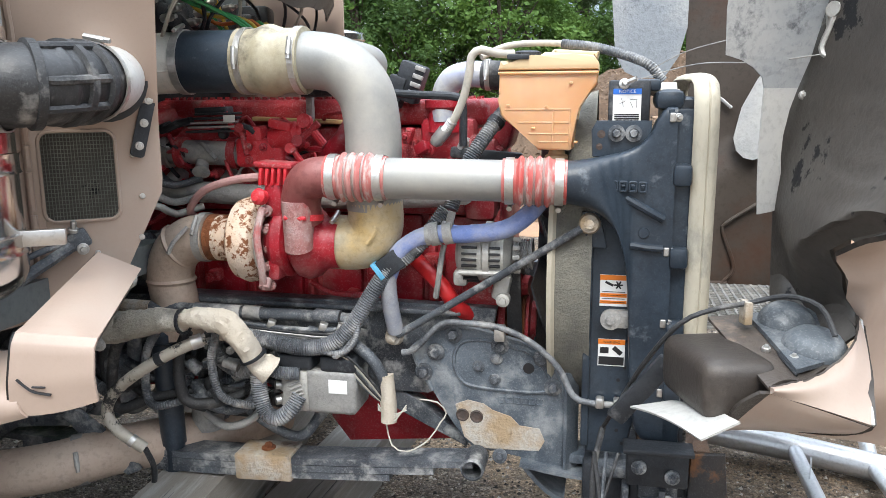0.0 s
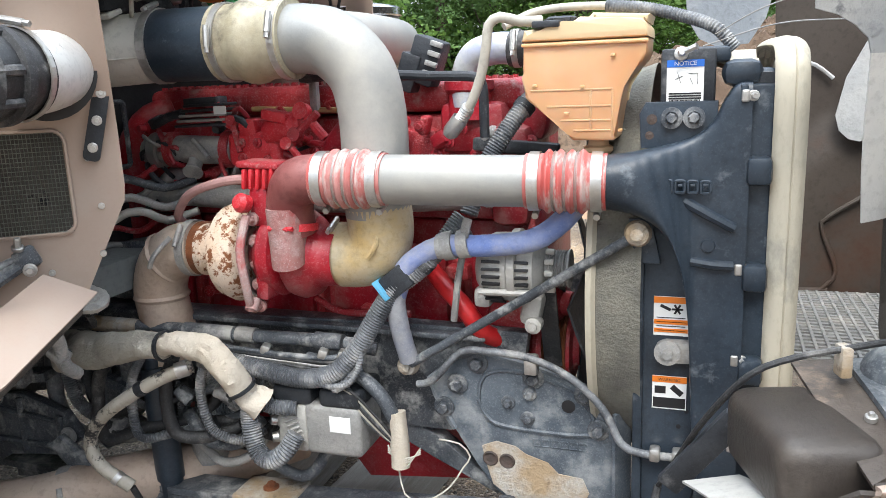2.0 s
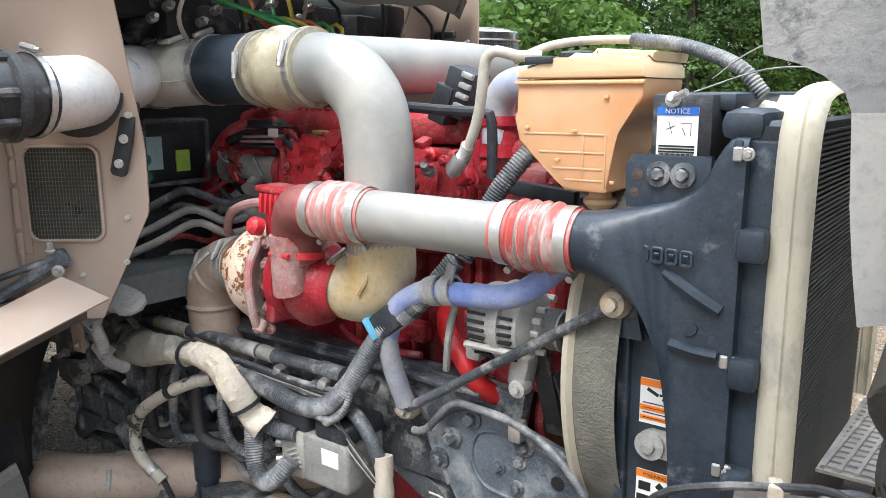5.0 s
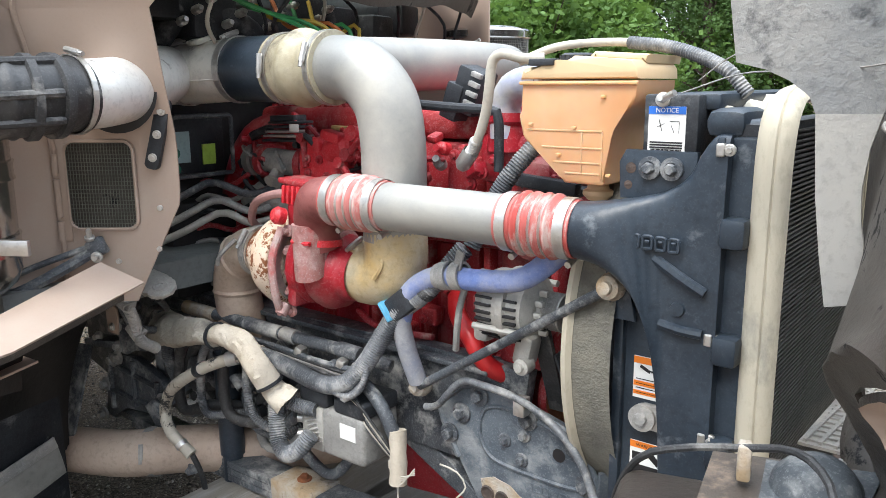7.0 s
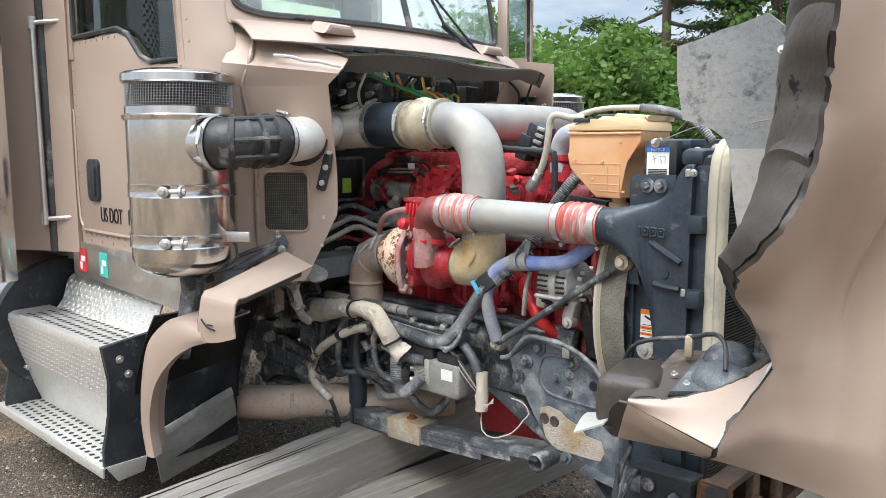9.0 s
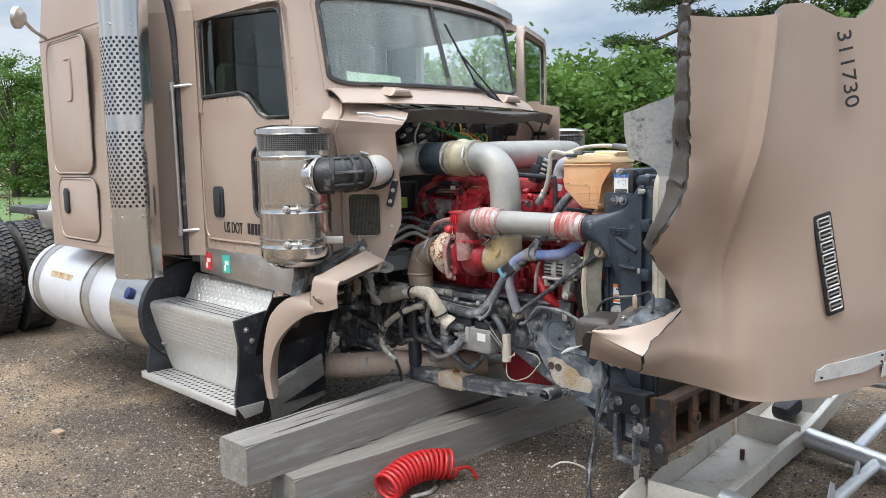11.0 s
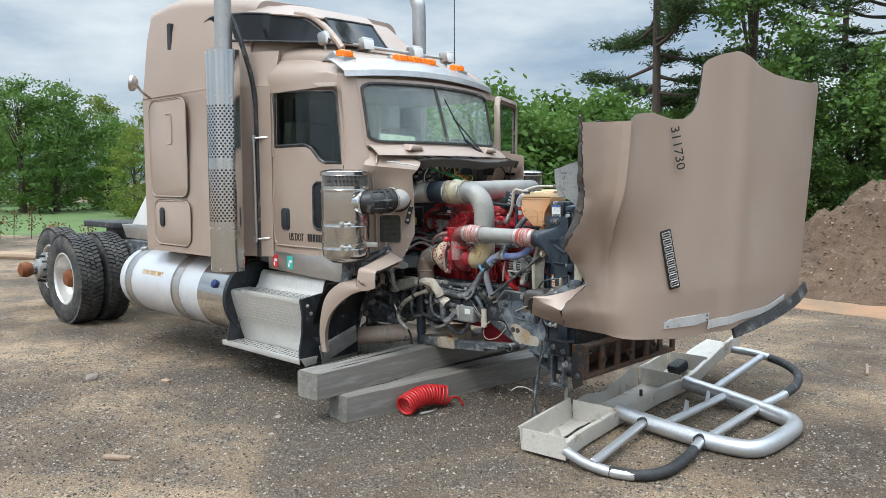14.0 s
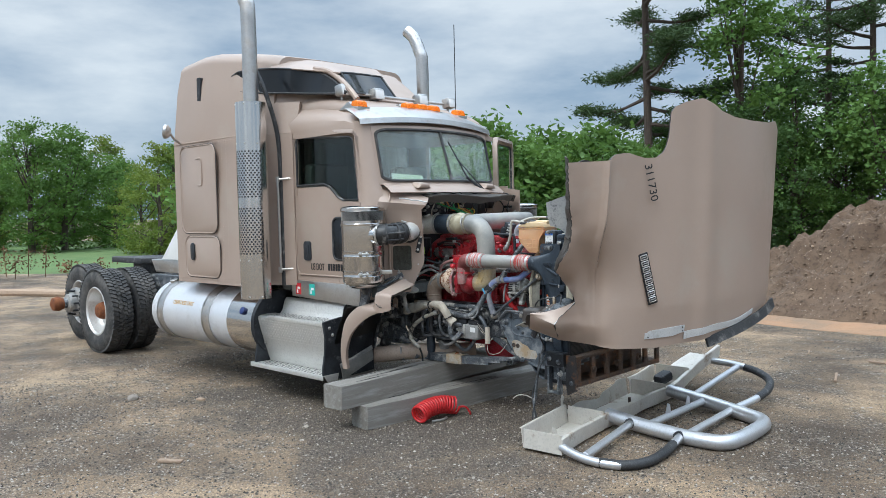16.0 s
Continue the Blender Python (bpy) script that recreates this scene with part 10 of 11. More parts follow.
HOOD_EDGE = [(0.60, 0.80, 1.72), (0.76, 0.84, 1.64), (0.86, 0.90, 1.51), (0.92, 0.91, 1.58), (1.00, 0.93, 1.735), (1.04, 0.90, 1.735), (1.08, 0.89, 1.705), (1.13, 0.855, 1.69), (1.17, 0.88, 1.62), (1.215, 0.93, 1.49), (1.26, 0.99, 1.43), (1.31, 1.03, 1.425), (1.37, 1.05, 1.455), (1.45, 1.07, 1.47), (1.52, 1.075, 1.475), (1.63, 1.10, 1.42), (1.95, 1.12, 1.37)]
HOOD_CREASE = [(0.60, 1.08, 1.76), (0.80, 1.05, 1.77), (0.95, 1.03, 1.78), (1.10, 1.015, 1.79), (1.20, 1.035, 1.77), (1.28, 1.07, 1.74), (1.38, 1.12, 1.69), (1.47, 1.16, 1.67), (1.55, 1.185, 1.665), (1.70, 1.20, 1.66), (1.95, 1.215, 1.655)]


def line_at(table, z):
    """A place on an upright line given by its heights, eased between them."""
    for (z0, x0, y0), (z1, x1, y1) in zip(table, table[1:]):
        if z <= z1:
            t = max(0.0, min(1.0, (z - z0) / (z1 - z0)))
            return (x0 + (x1 - x0) * t, y0 + (y1 - y0) * t)
    return table[-1][1:]


def eased(table, z, w=0.05):
    a = [line_at(table, z + w * k / 3) for k in range(-3, 4)]
    return (sum(q[0] for q in a) / 7, sum(q[1] for q in a) / 7)


U_CREASE = 2.0 / 11.0


def hood_at(s, z):
    """The hood's outer skin: a share s of the way round it at height z."""
    e = line_at(HOOD_EDGE, z)
    c = eased(HOOD_CREASE, z)
    k = (z - 1.3)
    e2 = eased(HOOD_EDGE, z, 0.22)
    m = ((e2[0] + c[0]) / 2 - 0.018, (e2[1] + c[1]) / 2 + 0.018)
    plan = [e, m, c, (c[0] * 0.45 + 1.25 * 0.55, c[1] * 0.45 + 1.86 * 0.55)] + HOOD_PLAN[4:]
    p = along(plan, s)
    low = max(0.0, 0.95 - z) * min(1.0, max(0.0, s - 0.1) / 0.3)
    roll = max(0.0, min(1.0, (0.84 - z) / 0.14)) ** 1.4 * max(0.0, 1 - s / 0.3)
    return Vector((p.x + 0.03 * k * min(1, s * 4) - 0.10 * low - 0.14 * roll, p.y + 0.22 * max(0.0, s - 0.4) * k + 0.18 * roll, z))


def build_hood():
    h = thing("truck_hood", (1.2, 2.7, 0.55), "torn tan truck hood standing open on its nose", "hood")
    rng = random.Random(5)

    def skin(u, v):
        z0, z1 = lerp_table(HOOD_LOW, u), lerp_table(HOOD_TOP, u)
        z = z0 + (z1 - z0) * v
        s = u
        p = hood_at(s, z)
        if u < 0.1:
            p += Vector((-0.42, -0.90, 0)) * (0.012 * noise.noise((z * 23, 0, 3)) + 0.008 * noise.noise((z * 61, 0, 8))) * (1 - u / 0.1)
        w = 0.028 if z > 1.30 else 0.028 * max(0.0, (z - 0.9) / 0.4)
        p += Vector((1.0, -0.5, 0)) * w * (math.exp(-((u - U_CREASE) / 0.014) ** 2))
        p += Vector((0.020, -0.006, 0)) * math.exp(-((u - 0.505) / 0.022) ** 2)
        p += Vector((0.004 * noise.noise((u * 9, z * 2, 1)), 0.003 * noise.noise((u * 9, z * 2, 6)), 0))
        return p
    bm = B()
    sheet(bm, skin, 176, 90, 0.010, (0, 1, 2))
    ob = part("skin", bm, [TAN, LINER, LINER_BROWN], h, "tan painted hood skin with ragged edges")
    me = ob.data
    # outer faces look away from the hollow
    mid = Vector((0.6, 3.0, 1.4))
    for p in me.polygons:
        if p.material_index != 2:
            p.material_index = 0 if (p.center - mid).dot(p.normal) > 0 else 1
    # emblem plate and lettering shapes
    a = hood_at(0.345, 1.315)
    nrm = Vector((0.93, -0.36, 0))
    yaw = math.degrees(math.atan2(hood_at(0.37, 1.2).y - hood_at(0.32, 1.2).y, hood_at(0.37, 1.2).x - hood_at(0.32, 1.2).x))
    c = hood_at(0.352, 1.145)
    me_m = pose(c.x + 0.012, c.y - 0.006, c.z, 0, -13.0, yaw)
    bm = B()
    prism(bm, rounded(0.075, 0.355, 0.006), -0.004, 0.004, "xz", 0.002, m=me_m)
    plate = part("name_plate", bm, INK, h, "black name plate with raised metal shapes")
    bm = B()
    for k in range(8):
        z = 0.148 - 0.042 * k
        mm = me_m @ pose(0, -0.006, z)
        rr = rounded(0.052, 0.030, 0.004)
        sweep(bm, [mm @ Vector((x, 0, y)) for x, y in rr + rr[:1]], 0.0035, 5)
        rod(bm, mm @ Vector((-0.02, 0, 0.0)), mm @ Vector((0.02, 0, 0.0)), 0.0035, 5)
    part("raised_shape", bm, CHROME_DULL, plate)
    c = hood_at(0.338, 1.93)
    words("lot_number", "311730", 0.085, pose(c.x + 0.012, c.y - 0.008, c.z - 0.02, 90, 0, yaw) @ pose(0, 0, 0, 0, 0, -78), INK, h, 0.0008)
    # bright badge at the nose
    bm = B()

    def trim(u, v):
        lo = 0.728 + 0.004 * u + 0.020 * max(0.0, u - 0.72) / 0.28
        hi = 0.782 + 0.018 * u - 0.012 * (u < 0.06)
        return hood_at(0.352 + 0.108 * u, lo + (hi - lo) * v) + nrm * 0.011
    sheet(bm, trim, 20, 6, 0.005)
    silver = mat("flat_silver_trim", (0.70, 0.72, 0.74), 0.42, 0.5, (0.58, 0.60, 0.62), 5.0, 0.8, 90, 0.04, dirt=(0.40, 0.38, 0.35), dirt_at=0.66, dirt_scale=8, dirt_soft=0.2)
    tr = part("bright_trim", bm, silver, h, "torn piece of bright trim")
    for u, v in ((0.06, 0.25), (0.94, 0.75), (0.95, 0.25)):
        bm = B()
        bolt(bm, Vector(trim(u, v)) + nrm * 0.003, nrm, 0.005, 0.005, washer=False)
        part("screw", bm, INK, tr)
    # ragged bright lip and rubber at the nose's bottom edge
    bm = B()
    sheet(bm, lambda u, v: hood_at(0.46 + 0.20 * u, lerp_table(HOOD_LOW, 0.46 + 0.20 * u) + 0.030 + 0.012 * math.sin(7 * u) + (0.055 - 0.02 * u) * v) + nrm * 0.016 + Vector((0.020, -0.006, 0)) * math.exp(-((0.46 + 0.20 * u - 0.505) / 0.022) ** 2), 24, 4, 0.005)
    part("bright_lip", bm, silver, h, "bent bright lip along the nose")
    bm = B()
    sheet(bm, lambda u, v: hood_at(0.52 + 0.24 * u, lerp_table(HOOD_LOW, 0.52 + 0.24 * u) - 0.07 * v + 0.03 * u) + Vector((0.05 * u + 0.03 * v, 0, 0.02 * u)), 14, 5, 0.02)
    part("rubber_strip", bm, RUBBER, h, "black rubber strip hanging from the nose")
    # inner lining and grey stiffening panels
    bm = B()
    def lining(u, v):
        z = 1.02 + 0.92 * v - 0.05 * u * (1 - v)
        e = line_at(HOOD_EDGE, z)
        lean = max(0.0, v - 0.42) * 0.22
        a = Vector((0.80 + lean + 0.03 * max(0.0, 0.3 - v), 1.985 - 0.3 * lean, z))
        b = Vector((e[0] - 0.004, e[1] + 0.012, z))
        p = a.lerp(b, u)
        out = 0.055 * math.sin(math.pi * u ** 1.5) * min(1.0, 4 * v)
        rag = (0.014 * noise.noise((z * 14, 3, 0)) + 0.010 * noise.noise((z * 41, 5, 0))) * u
        return p + Vector((-0.80, -0.75, 0)) * (out + rag) + Vector((0, 0, 0.02 * math.sin(9 * u)))
    sheet(bm, lining, 26, 60, 0.008)
    ln = part("inner_lining", bm, LINER, h, "weathered dark fibreglass lining with flaked black paint")
    bm = B()
    sheet(bm, lambda u, v: Vector(lining(u, 0.0)) + Vector((0.04 - 0.09 * u, -0.05 + 0.10 * u, -0.13 + 0.05 * u + 0.012 * math.sin(17 * u))) * v + Vector((-0.02, -0.02, 0)) * math.sin(math.pi * v), 16, 8, 0.007)
    gusset = part("gusset", bm, LINER, h, "dark gusset below the lining, paint flaking")
    bm = B()
    tube(bm, [lining(0.42, 0.0), Vector(lining(0.40, 0.0)) + Vector((0.02, -0.04, -0.05)), Vector(lining(0.38, 0.0)) + Vector((0.035, -0.05, -0.11))], 0.004, 6)
    part("fold", bm, LINER_BROWN, gusset)
    # inside of the far half: a pressed brown panel closing the view past the radiator
    bm = B()

    def far_wall(u, v):
        x, z = 0.70 + 0.62 * u, 0.70 + (1.22 + 0.1 * u) * v
        press = 0.03 * max(0.0, min(1.0, (0.16 * math.sin(3 * u) + 0.36 - v) * 9))
        return (x - 0.05 * (v > 0.6) * (v - 0.6), 3.12 + 0.10 * u * u - press, z)
    sheet(bm, far_wall, 30, 60, 0.008)
    fw = part("far_inner_panel", bm, LINER_RUST, h, "pressed brown inner panel with a rusty stain")
    bm = B()
    for pts in ([(0.72, 3.10, 0.98), (0.86, 3.10, 1.06), (1.0, 3.12, 1.15)], [(0.86, 3.085, 0.74), (0.90, 3.085, 0.80), (0.855, 3.085, 0.93), (0.87, 3.085, 0.97), (1.0, 3.09, 1.06)], [(0.70, 3.085, 0.735), (0.80, 3.085, 0.738), (0.88, 3.085, 0.742)]):
        tube(bm, pts, 0.007, 8)
    part("pressed_bead", bm, LINER_RUST, fw)
    bm = B()
    tube(bm, [(0.755, 3.105, 1.44), (0.81, 3.105, 1.42), (0.86, 3.105, 1.38)], 0.006, 6)
    part("scuff", bm, PALE_FIBRE, fw, "pale scuff line")
    bm = B()
    tube(bm, [(0.82, 1.965, 1.45), (0.815, 1.965, 1.3), (0.83, 1.965, 1.12)], 0.008, 8)
    tube(bm, [(0.84, 1.955, 1.12), (0.88, 1.87, 1.09), (0.90, 1.80, 1.07)], 0.012, 8)
    part("stiffener", bm, LINER, ln)
    bm = B()
    rod(bm, (0.862, 1.89, 1.60), (0.868, 1.885, 1.54), 0.008, 6)
    lathe(bm, [(0, 0.016), (0.008, 0.016), (0.008, 0)], (0.868, 1.875, 1.60), (-0.7, -0.6, 0.1), 12)
    tube(bm, [(0.872, 1.87, 1.605), (0.860, 1.875, 1.56), (0.850, 1.88, 1.525), (0.858, 1.87, 1.508), (0.868, 1.87, 1.525)], 0.007, 6)
    part("hook", bm, ALT_GREY, ln, "pale cable hook")

    # bare panel with a long pale tongue, leaning back towards its foot
    upper = [(0.656, 1.512), (0.650, 1.60), (0.655, 1.676), (0.70, 1.69), (0.74, 1.708), (0.785, 1.722), (0.83, 1.74), (0.872, 1.70), (0.861, 1.629), (0.851, 1.577), (0.836, 1.50), (0.818, 1.445), (0.744, 1.445), (0.737, 1.468), (0.715, 1.488), (0.69, 1.502)]
    tongue = [(0.744, 1.445), (0.818, 1.445), (0.806, 1.40), (0.799, 1.345), (0.800, 1.30), (0.807, 1.25), (0.817, 1.177), (0.79, 1.171), (0.762, 1.167), (0.753, 1.25), (0.747, 1.33)]
    for name, o, mt, lab in (("stiffening_panel", upper, TAN_IN, "bare grey fibreglass stiffening panel"), ("panel_tongue", tongue, PALE_FIBRE, "pale bare fibreglass tongue")):
        bm = B()
        prism(bm, o, -0.004, 0.004, "xz", 0.0)
        for v in bm.verts:
            v.co.y += 1.821 + 0.5 * (v.co.x - 0.659) - 0.245 * (v.co.z - 1.515)
        part(name, bm, mt, h, lab)
    bm = B()
    for x, z in ((0.829, 1.43), (0.822, 1.18), (0.858, 1.66)):
        bolt(bm, (x, 1.80 + 0.5 * (x - 0.659) - 0.245 * (z - 1.515), z), (0.3, -0.9, 0.2), 0.006, 0.008)
    part("screw", bm, STEEL, h)
    for name, o, mt in (("far_stiffener", [(0.866, 1.275), (0.878, 1.23), (0.905, 1.205), (0.935, 1.198), (0.965, 1.207), (0.965, 1.52), (0.935, 1.48), (0.888, 1.382)], PALE_FIBRE), ("far_stiffener", [(0.42, 1.86), (0.69, 1.84), (0.69, 1.66), (0.665, 1.56), (0.62, 1.49), (0.53, 1.485), (0.48, 1.51), (0.445, 1.57)], TAN_IN)):
        bm = B()
        prism(bm, o, 3.062, 3.070, "xz")
        part(name, bm, mt, h, "bare grey fibreglass on the hood's far side")
    # inner frame of the far half
    bm = B()
    tube(bm, [(1.30, 3.5, 0.75), (1.33, 3.2, 1.0), (1.38, 2.9, 1.2), (1.4, 2.8, 1.6), (1.38, 2.9, 2.0)], 0.03, 8)
    tube(bm, [(1.2, 2.2, 1.0), (1.3, 2.5, 1.05), (1.38, 2.9, 1.1), (1.36, 3.4, 1.1)], 0.025, 8)
    part("inner_rib", bm, LINER_BROWN, h)
    bm = B()
    for k in range(18):
        rod(bm, (0.68 + 0.028 * k, 2.32, 0.796), (0.71 + 0.028 * k, 3.08, 0.736), 0.005, 4)
    for k in range(23):
        rod(bm, (0.68, 2.33 + 0.034 * k, 0.795 - 0.0027 * k), (1.17, 2.33 + 0.034 * k, 0.795 - 0.0027 * k), 0.003, 4)
    box(bm, (0.93, 2.70, 0.760), (0.52, 0.78, 0.006), (-4.5, 0, 0), 0)
    part("grille_screen", bm, CAST_GREY, h, "grey perforated grille screen inside the nose")
    # loose cables
    bm = B()
    tube(bm, [(0.50, 2.04, 1.47), (0.62, 1.98, 1.50), (0.75, 1.9, 1.50), (0.90, 1.86, 1.52)], 0.0013, 5)
    tube(bm, [(0.52, 2.06, 1.49), (0.60, 2.0, 1.53), (0.72, 1.95, 1.56), (0.85, 1.9, 1.60)], 0.0011, 5)
    part("cable", bm, CAST_GREY, h)


build_hood()


def build_headlight():
    """The torn headlight bucket hanging at the hood's lower corner."""
    t = thing("headlight_bucket", (0.80, 1.62, 0.62), "torn brown headlight bucket with fender scrap", "headlight bucket")
    bm = B()
    box(bm, (0.652, 1.655, 0.888), (0.14, 0.25, 0.122), (-4, 0, 16), 0.03, 4)
    bucket = part("bucket", bm, LINER_BROWN, t, "brown moulded bucket with a cracked rim")
    Q = lambda u, v: Vector((0.655, 1.84, 0.952)).lerp(Vector((0.718, 1.492, 0.926)), v).lerp(Vector((0.905, 1.885, 0.972)).lerp(Vector((0.868, 1.635, 0.925)), v), u)
    bm = B()
    sheet(bm, lambda u, v: Q(u, v) + Vector((0, 0, 0.006 * math.sin(9 * u) * v)), 14, 10, 0.007)
    part("top_flange", bm, mat("brown_flange", (0.075, 0.060, 0.049), 0.55, 0.0, (0.05, 0.041, 0.035), 6, 1.0, 60, 0.2, dirt=(0.27, 0.20, 0.15), dirt_at=0.62, dirt_scale=8, dirt_soft=0.15), t, "dusty brown top flange")
    bm = B()
    tube(bm, [Q(0.40, 0.02) + Vector((0, 0, 0.006)), Q(0.42, 0.4) + Vector((0, 0, 0.007)), Q(0.36, 0.7) + Vector((0, 0, 0.006)), Q(0.40, 0.98) + Vector((0, 0, 0.006))], 0.0025, 5)
    part("crack", bm, INK, t)
    grey = mat("dusty_lamp_plastic", (0.055, 0.064, 0.073), 0.5, 0.0, (0.10, 0.114, 0.126), 7, 1.0, 60, 0.2, dirt=(0.36, 0.36, 0.35), dirt_at=0.60, dirt_scale=9, dirt_soft=0.25, speck=0.2)
    bm = B()
    sheet(bm, lambda u, v: Q(0.30 + 0.10 * v + (0.58 - 0.06 * v) * u, 0.08 + 0.88 * v) + Vector((0, 0, 0.010)), 8, 12, 0.010)
    hs = part("lamp_housing", bm, grey, t, "dusty blue-grey back of the headlight")
    for c, r, h in ((Q(0.60, 0.26), 0.052, 0.040), (Q(0.76, 0.72), 0.056, 0.038)):
        bm = B()
        lathe(bm, [(0.0, r * 1.12), (0.012, r * 1.08), (h * 0.6, r * 0.93), (h * 0.85, r * 0.76), (h * 0.98, r * 0.45), (h, 0.0)], c + Vector((0, 0, 0.008)), (0.12, -0.22, 0.95), 24)
        part("lamp_dome", bm, grey, hs)
    bm = B()
    for u, v in ((0.60, 0.46), (0.58, 0.52), (0.47, 0.80), (0.66, 0.04), (0.25, 0.62)):
        bolt(bm, Q(u, v) + Vector((0, 0, 0.012)), (0, -0.2, 1), 0.005, 0.006)
    part("screw", bm, STEEL, hs)
    bm = B()
    A, S = Vector((0.720, 1.490, 0.921)), hood_at(0.0, 0.862) + Vector((-0.004, 0.002, 0))
    low_a = Vector((0.655, 1.56, 0.812))
    torn = spline([(0.720, 1.492, 0.927), (0.785, 1.522, 0.934), (0.843, 1.572, 0.948), (0.895, 1.643, 0.973), hood_at(0.0, 1.0) + Vector((-0.004, 0.002, 0.004))], 0.01)

    def rag(u):
        return Vector((0.4, 0.6, 0.55)) * (0.009 * noise.noise((u * 11, 2, 0)) + 0.006 * noise.noise((u * 31, 4, 0))) * min(1.0, u / 0.15, (1 - u) / 0.1)

    def rip(u):
        x = u * (len(torn) - 1)
        k = min(len(torn) - 2, int(x))
        return torn[k].lerp(torn[k + 1], x - k)
    sheet(bm, lambda u, v: A.lerp(S, u).lerp(rip(u), v) + rag(u) * v ** 6 + Vector((0.004, -0.010, 0.004)) * math.sin(math.pi * v), 60, 16, 0.006)
    part("fender_scrap", bm, TAN, t, "torn tan fender corner")
    bm = B()
    sheet(bm, lambda u, v: rip(u) + rag(u) + Vector((0, 0.003 * v, 0.004 - 0.010 * v)), 60, 1, 0.004)
    part("torn_edge", bm, LINER_BROWN, t, "dark ragged fibre along the tear")
    bm = B()
    # the folded side below the ridge: painted without, brown within
    def fold(u, v):
        left, right = A.lerp(low_a, v), hood_at(0.0, 0.862 - 0.154 * v) + Vector((-0.006, 0.004, 0))
        return left.lerp(right, u) + Vector((0.25, -0.85, -0.3)) * (0.016 * math.sin(math.pi * v) ** 0.7 * math.sin(math.pi * min(0.97, u)) + 0.006 * math.sin(3.1 * u) * math.exp(-((v - 0.35) / 0.12) ** 2))
    sheet(bm, fold, 30, 14, 0.007, (0, 1, 2))
    ob = part("folded_side", bm, [TAN, LINER_BROWN, LINER_BROWN], t, "tan folded side of the torn corner")
    for p in ob.data.polygons:
        if p.material_index != 2:
            p.material_index = 0 if p.normal.dot(Vector((0.3, -0.9, -0.3))) > 0 else 1
    bm = B()
    sheet(bm, lambda u, v: A.lerp(low_a, u) + Vector((-0.030, -0.012, 0.004)) * v * (0.6 + 0.4 * math.sin(5 * u)), 12, 3, 0.006)
    part("torn_edge", bm, LINER_BROWN, t)
    bm = B()
    rod(bm, S + Vector((0.002, -0.004, 0.003)), torn[-1] + Vector((0.002, -0.004, 0.003)), 0.003, 6)
    part("seam", bm, PALE_FIBRE, t, "pale cracked seam")
    bm = B()
    sheet(bm, lambda u, v: Vector((0.492, 1.70, 0.790)).lerp(Vector((0.606, 1.462, 0.832)), u).lerp(Vector((0.578, 1.72, 0.808)).lerp(Vector((0.672, 1.474, 0.872)), u), v) + Vector((0, 0, 0.010 * math.sin(3 * u) - 0.006 * v)), 10, 8, 0.004)
    part("white_flap", bm, mat("pale_plastic_flap", (0.43, 0.42, 0.39), 0.6, 0.0, (0.36, 0.35, 0.33), 6, 0.8, 60, 0.1), t, "bent pale plastic flap")
    bm = B()
    tube(bm, [(0.44, 2.02, 0.60), (0.47, 1.92, 0.70), (0.52, 1.80, 0.85), (0.585, 1.735, 0.965), (0.65, 1.735, 1.0), (0.72, 1.76, 1.01), (0.79, 1.735, 1.035), (0.84, 1.68, 1.03), (0.86, 1.64, 0.985)], 0.0055, 8)
    tube(bm, [(0.44, 2.02, 0.60), (0.42, 1.98, 0.50), (0.42, 1.95, 0.36), (0.40, 1.95, 0.22)], 0.008, 8)
    part("cable", bm, RUBBER, t)
    bm = B()
    box(bm, (0.52, 1.83, 0.78), (0.045, 0.02, 0.20), (10, 35, 0), 0.006)
    part("strap", bm, BLACK, t)
    bm = B()
    box(bm, (0.72, 1.765, 0.99), (0.018, 0.03, 0.05), (0, 0, 16), 0.004)
    part("clip", bm, BARE_PATCH, t)


build_headlight()

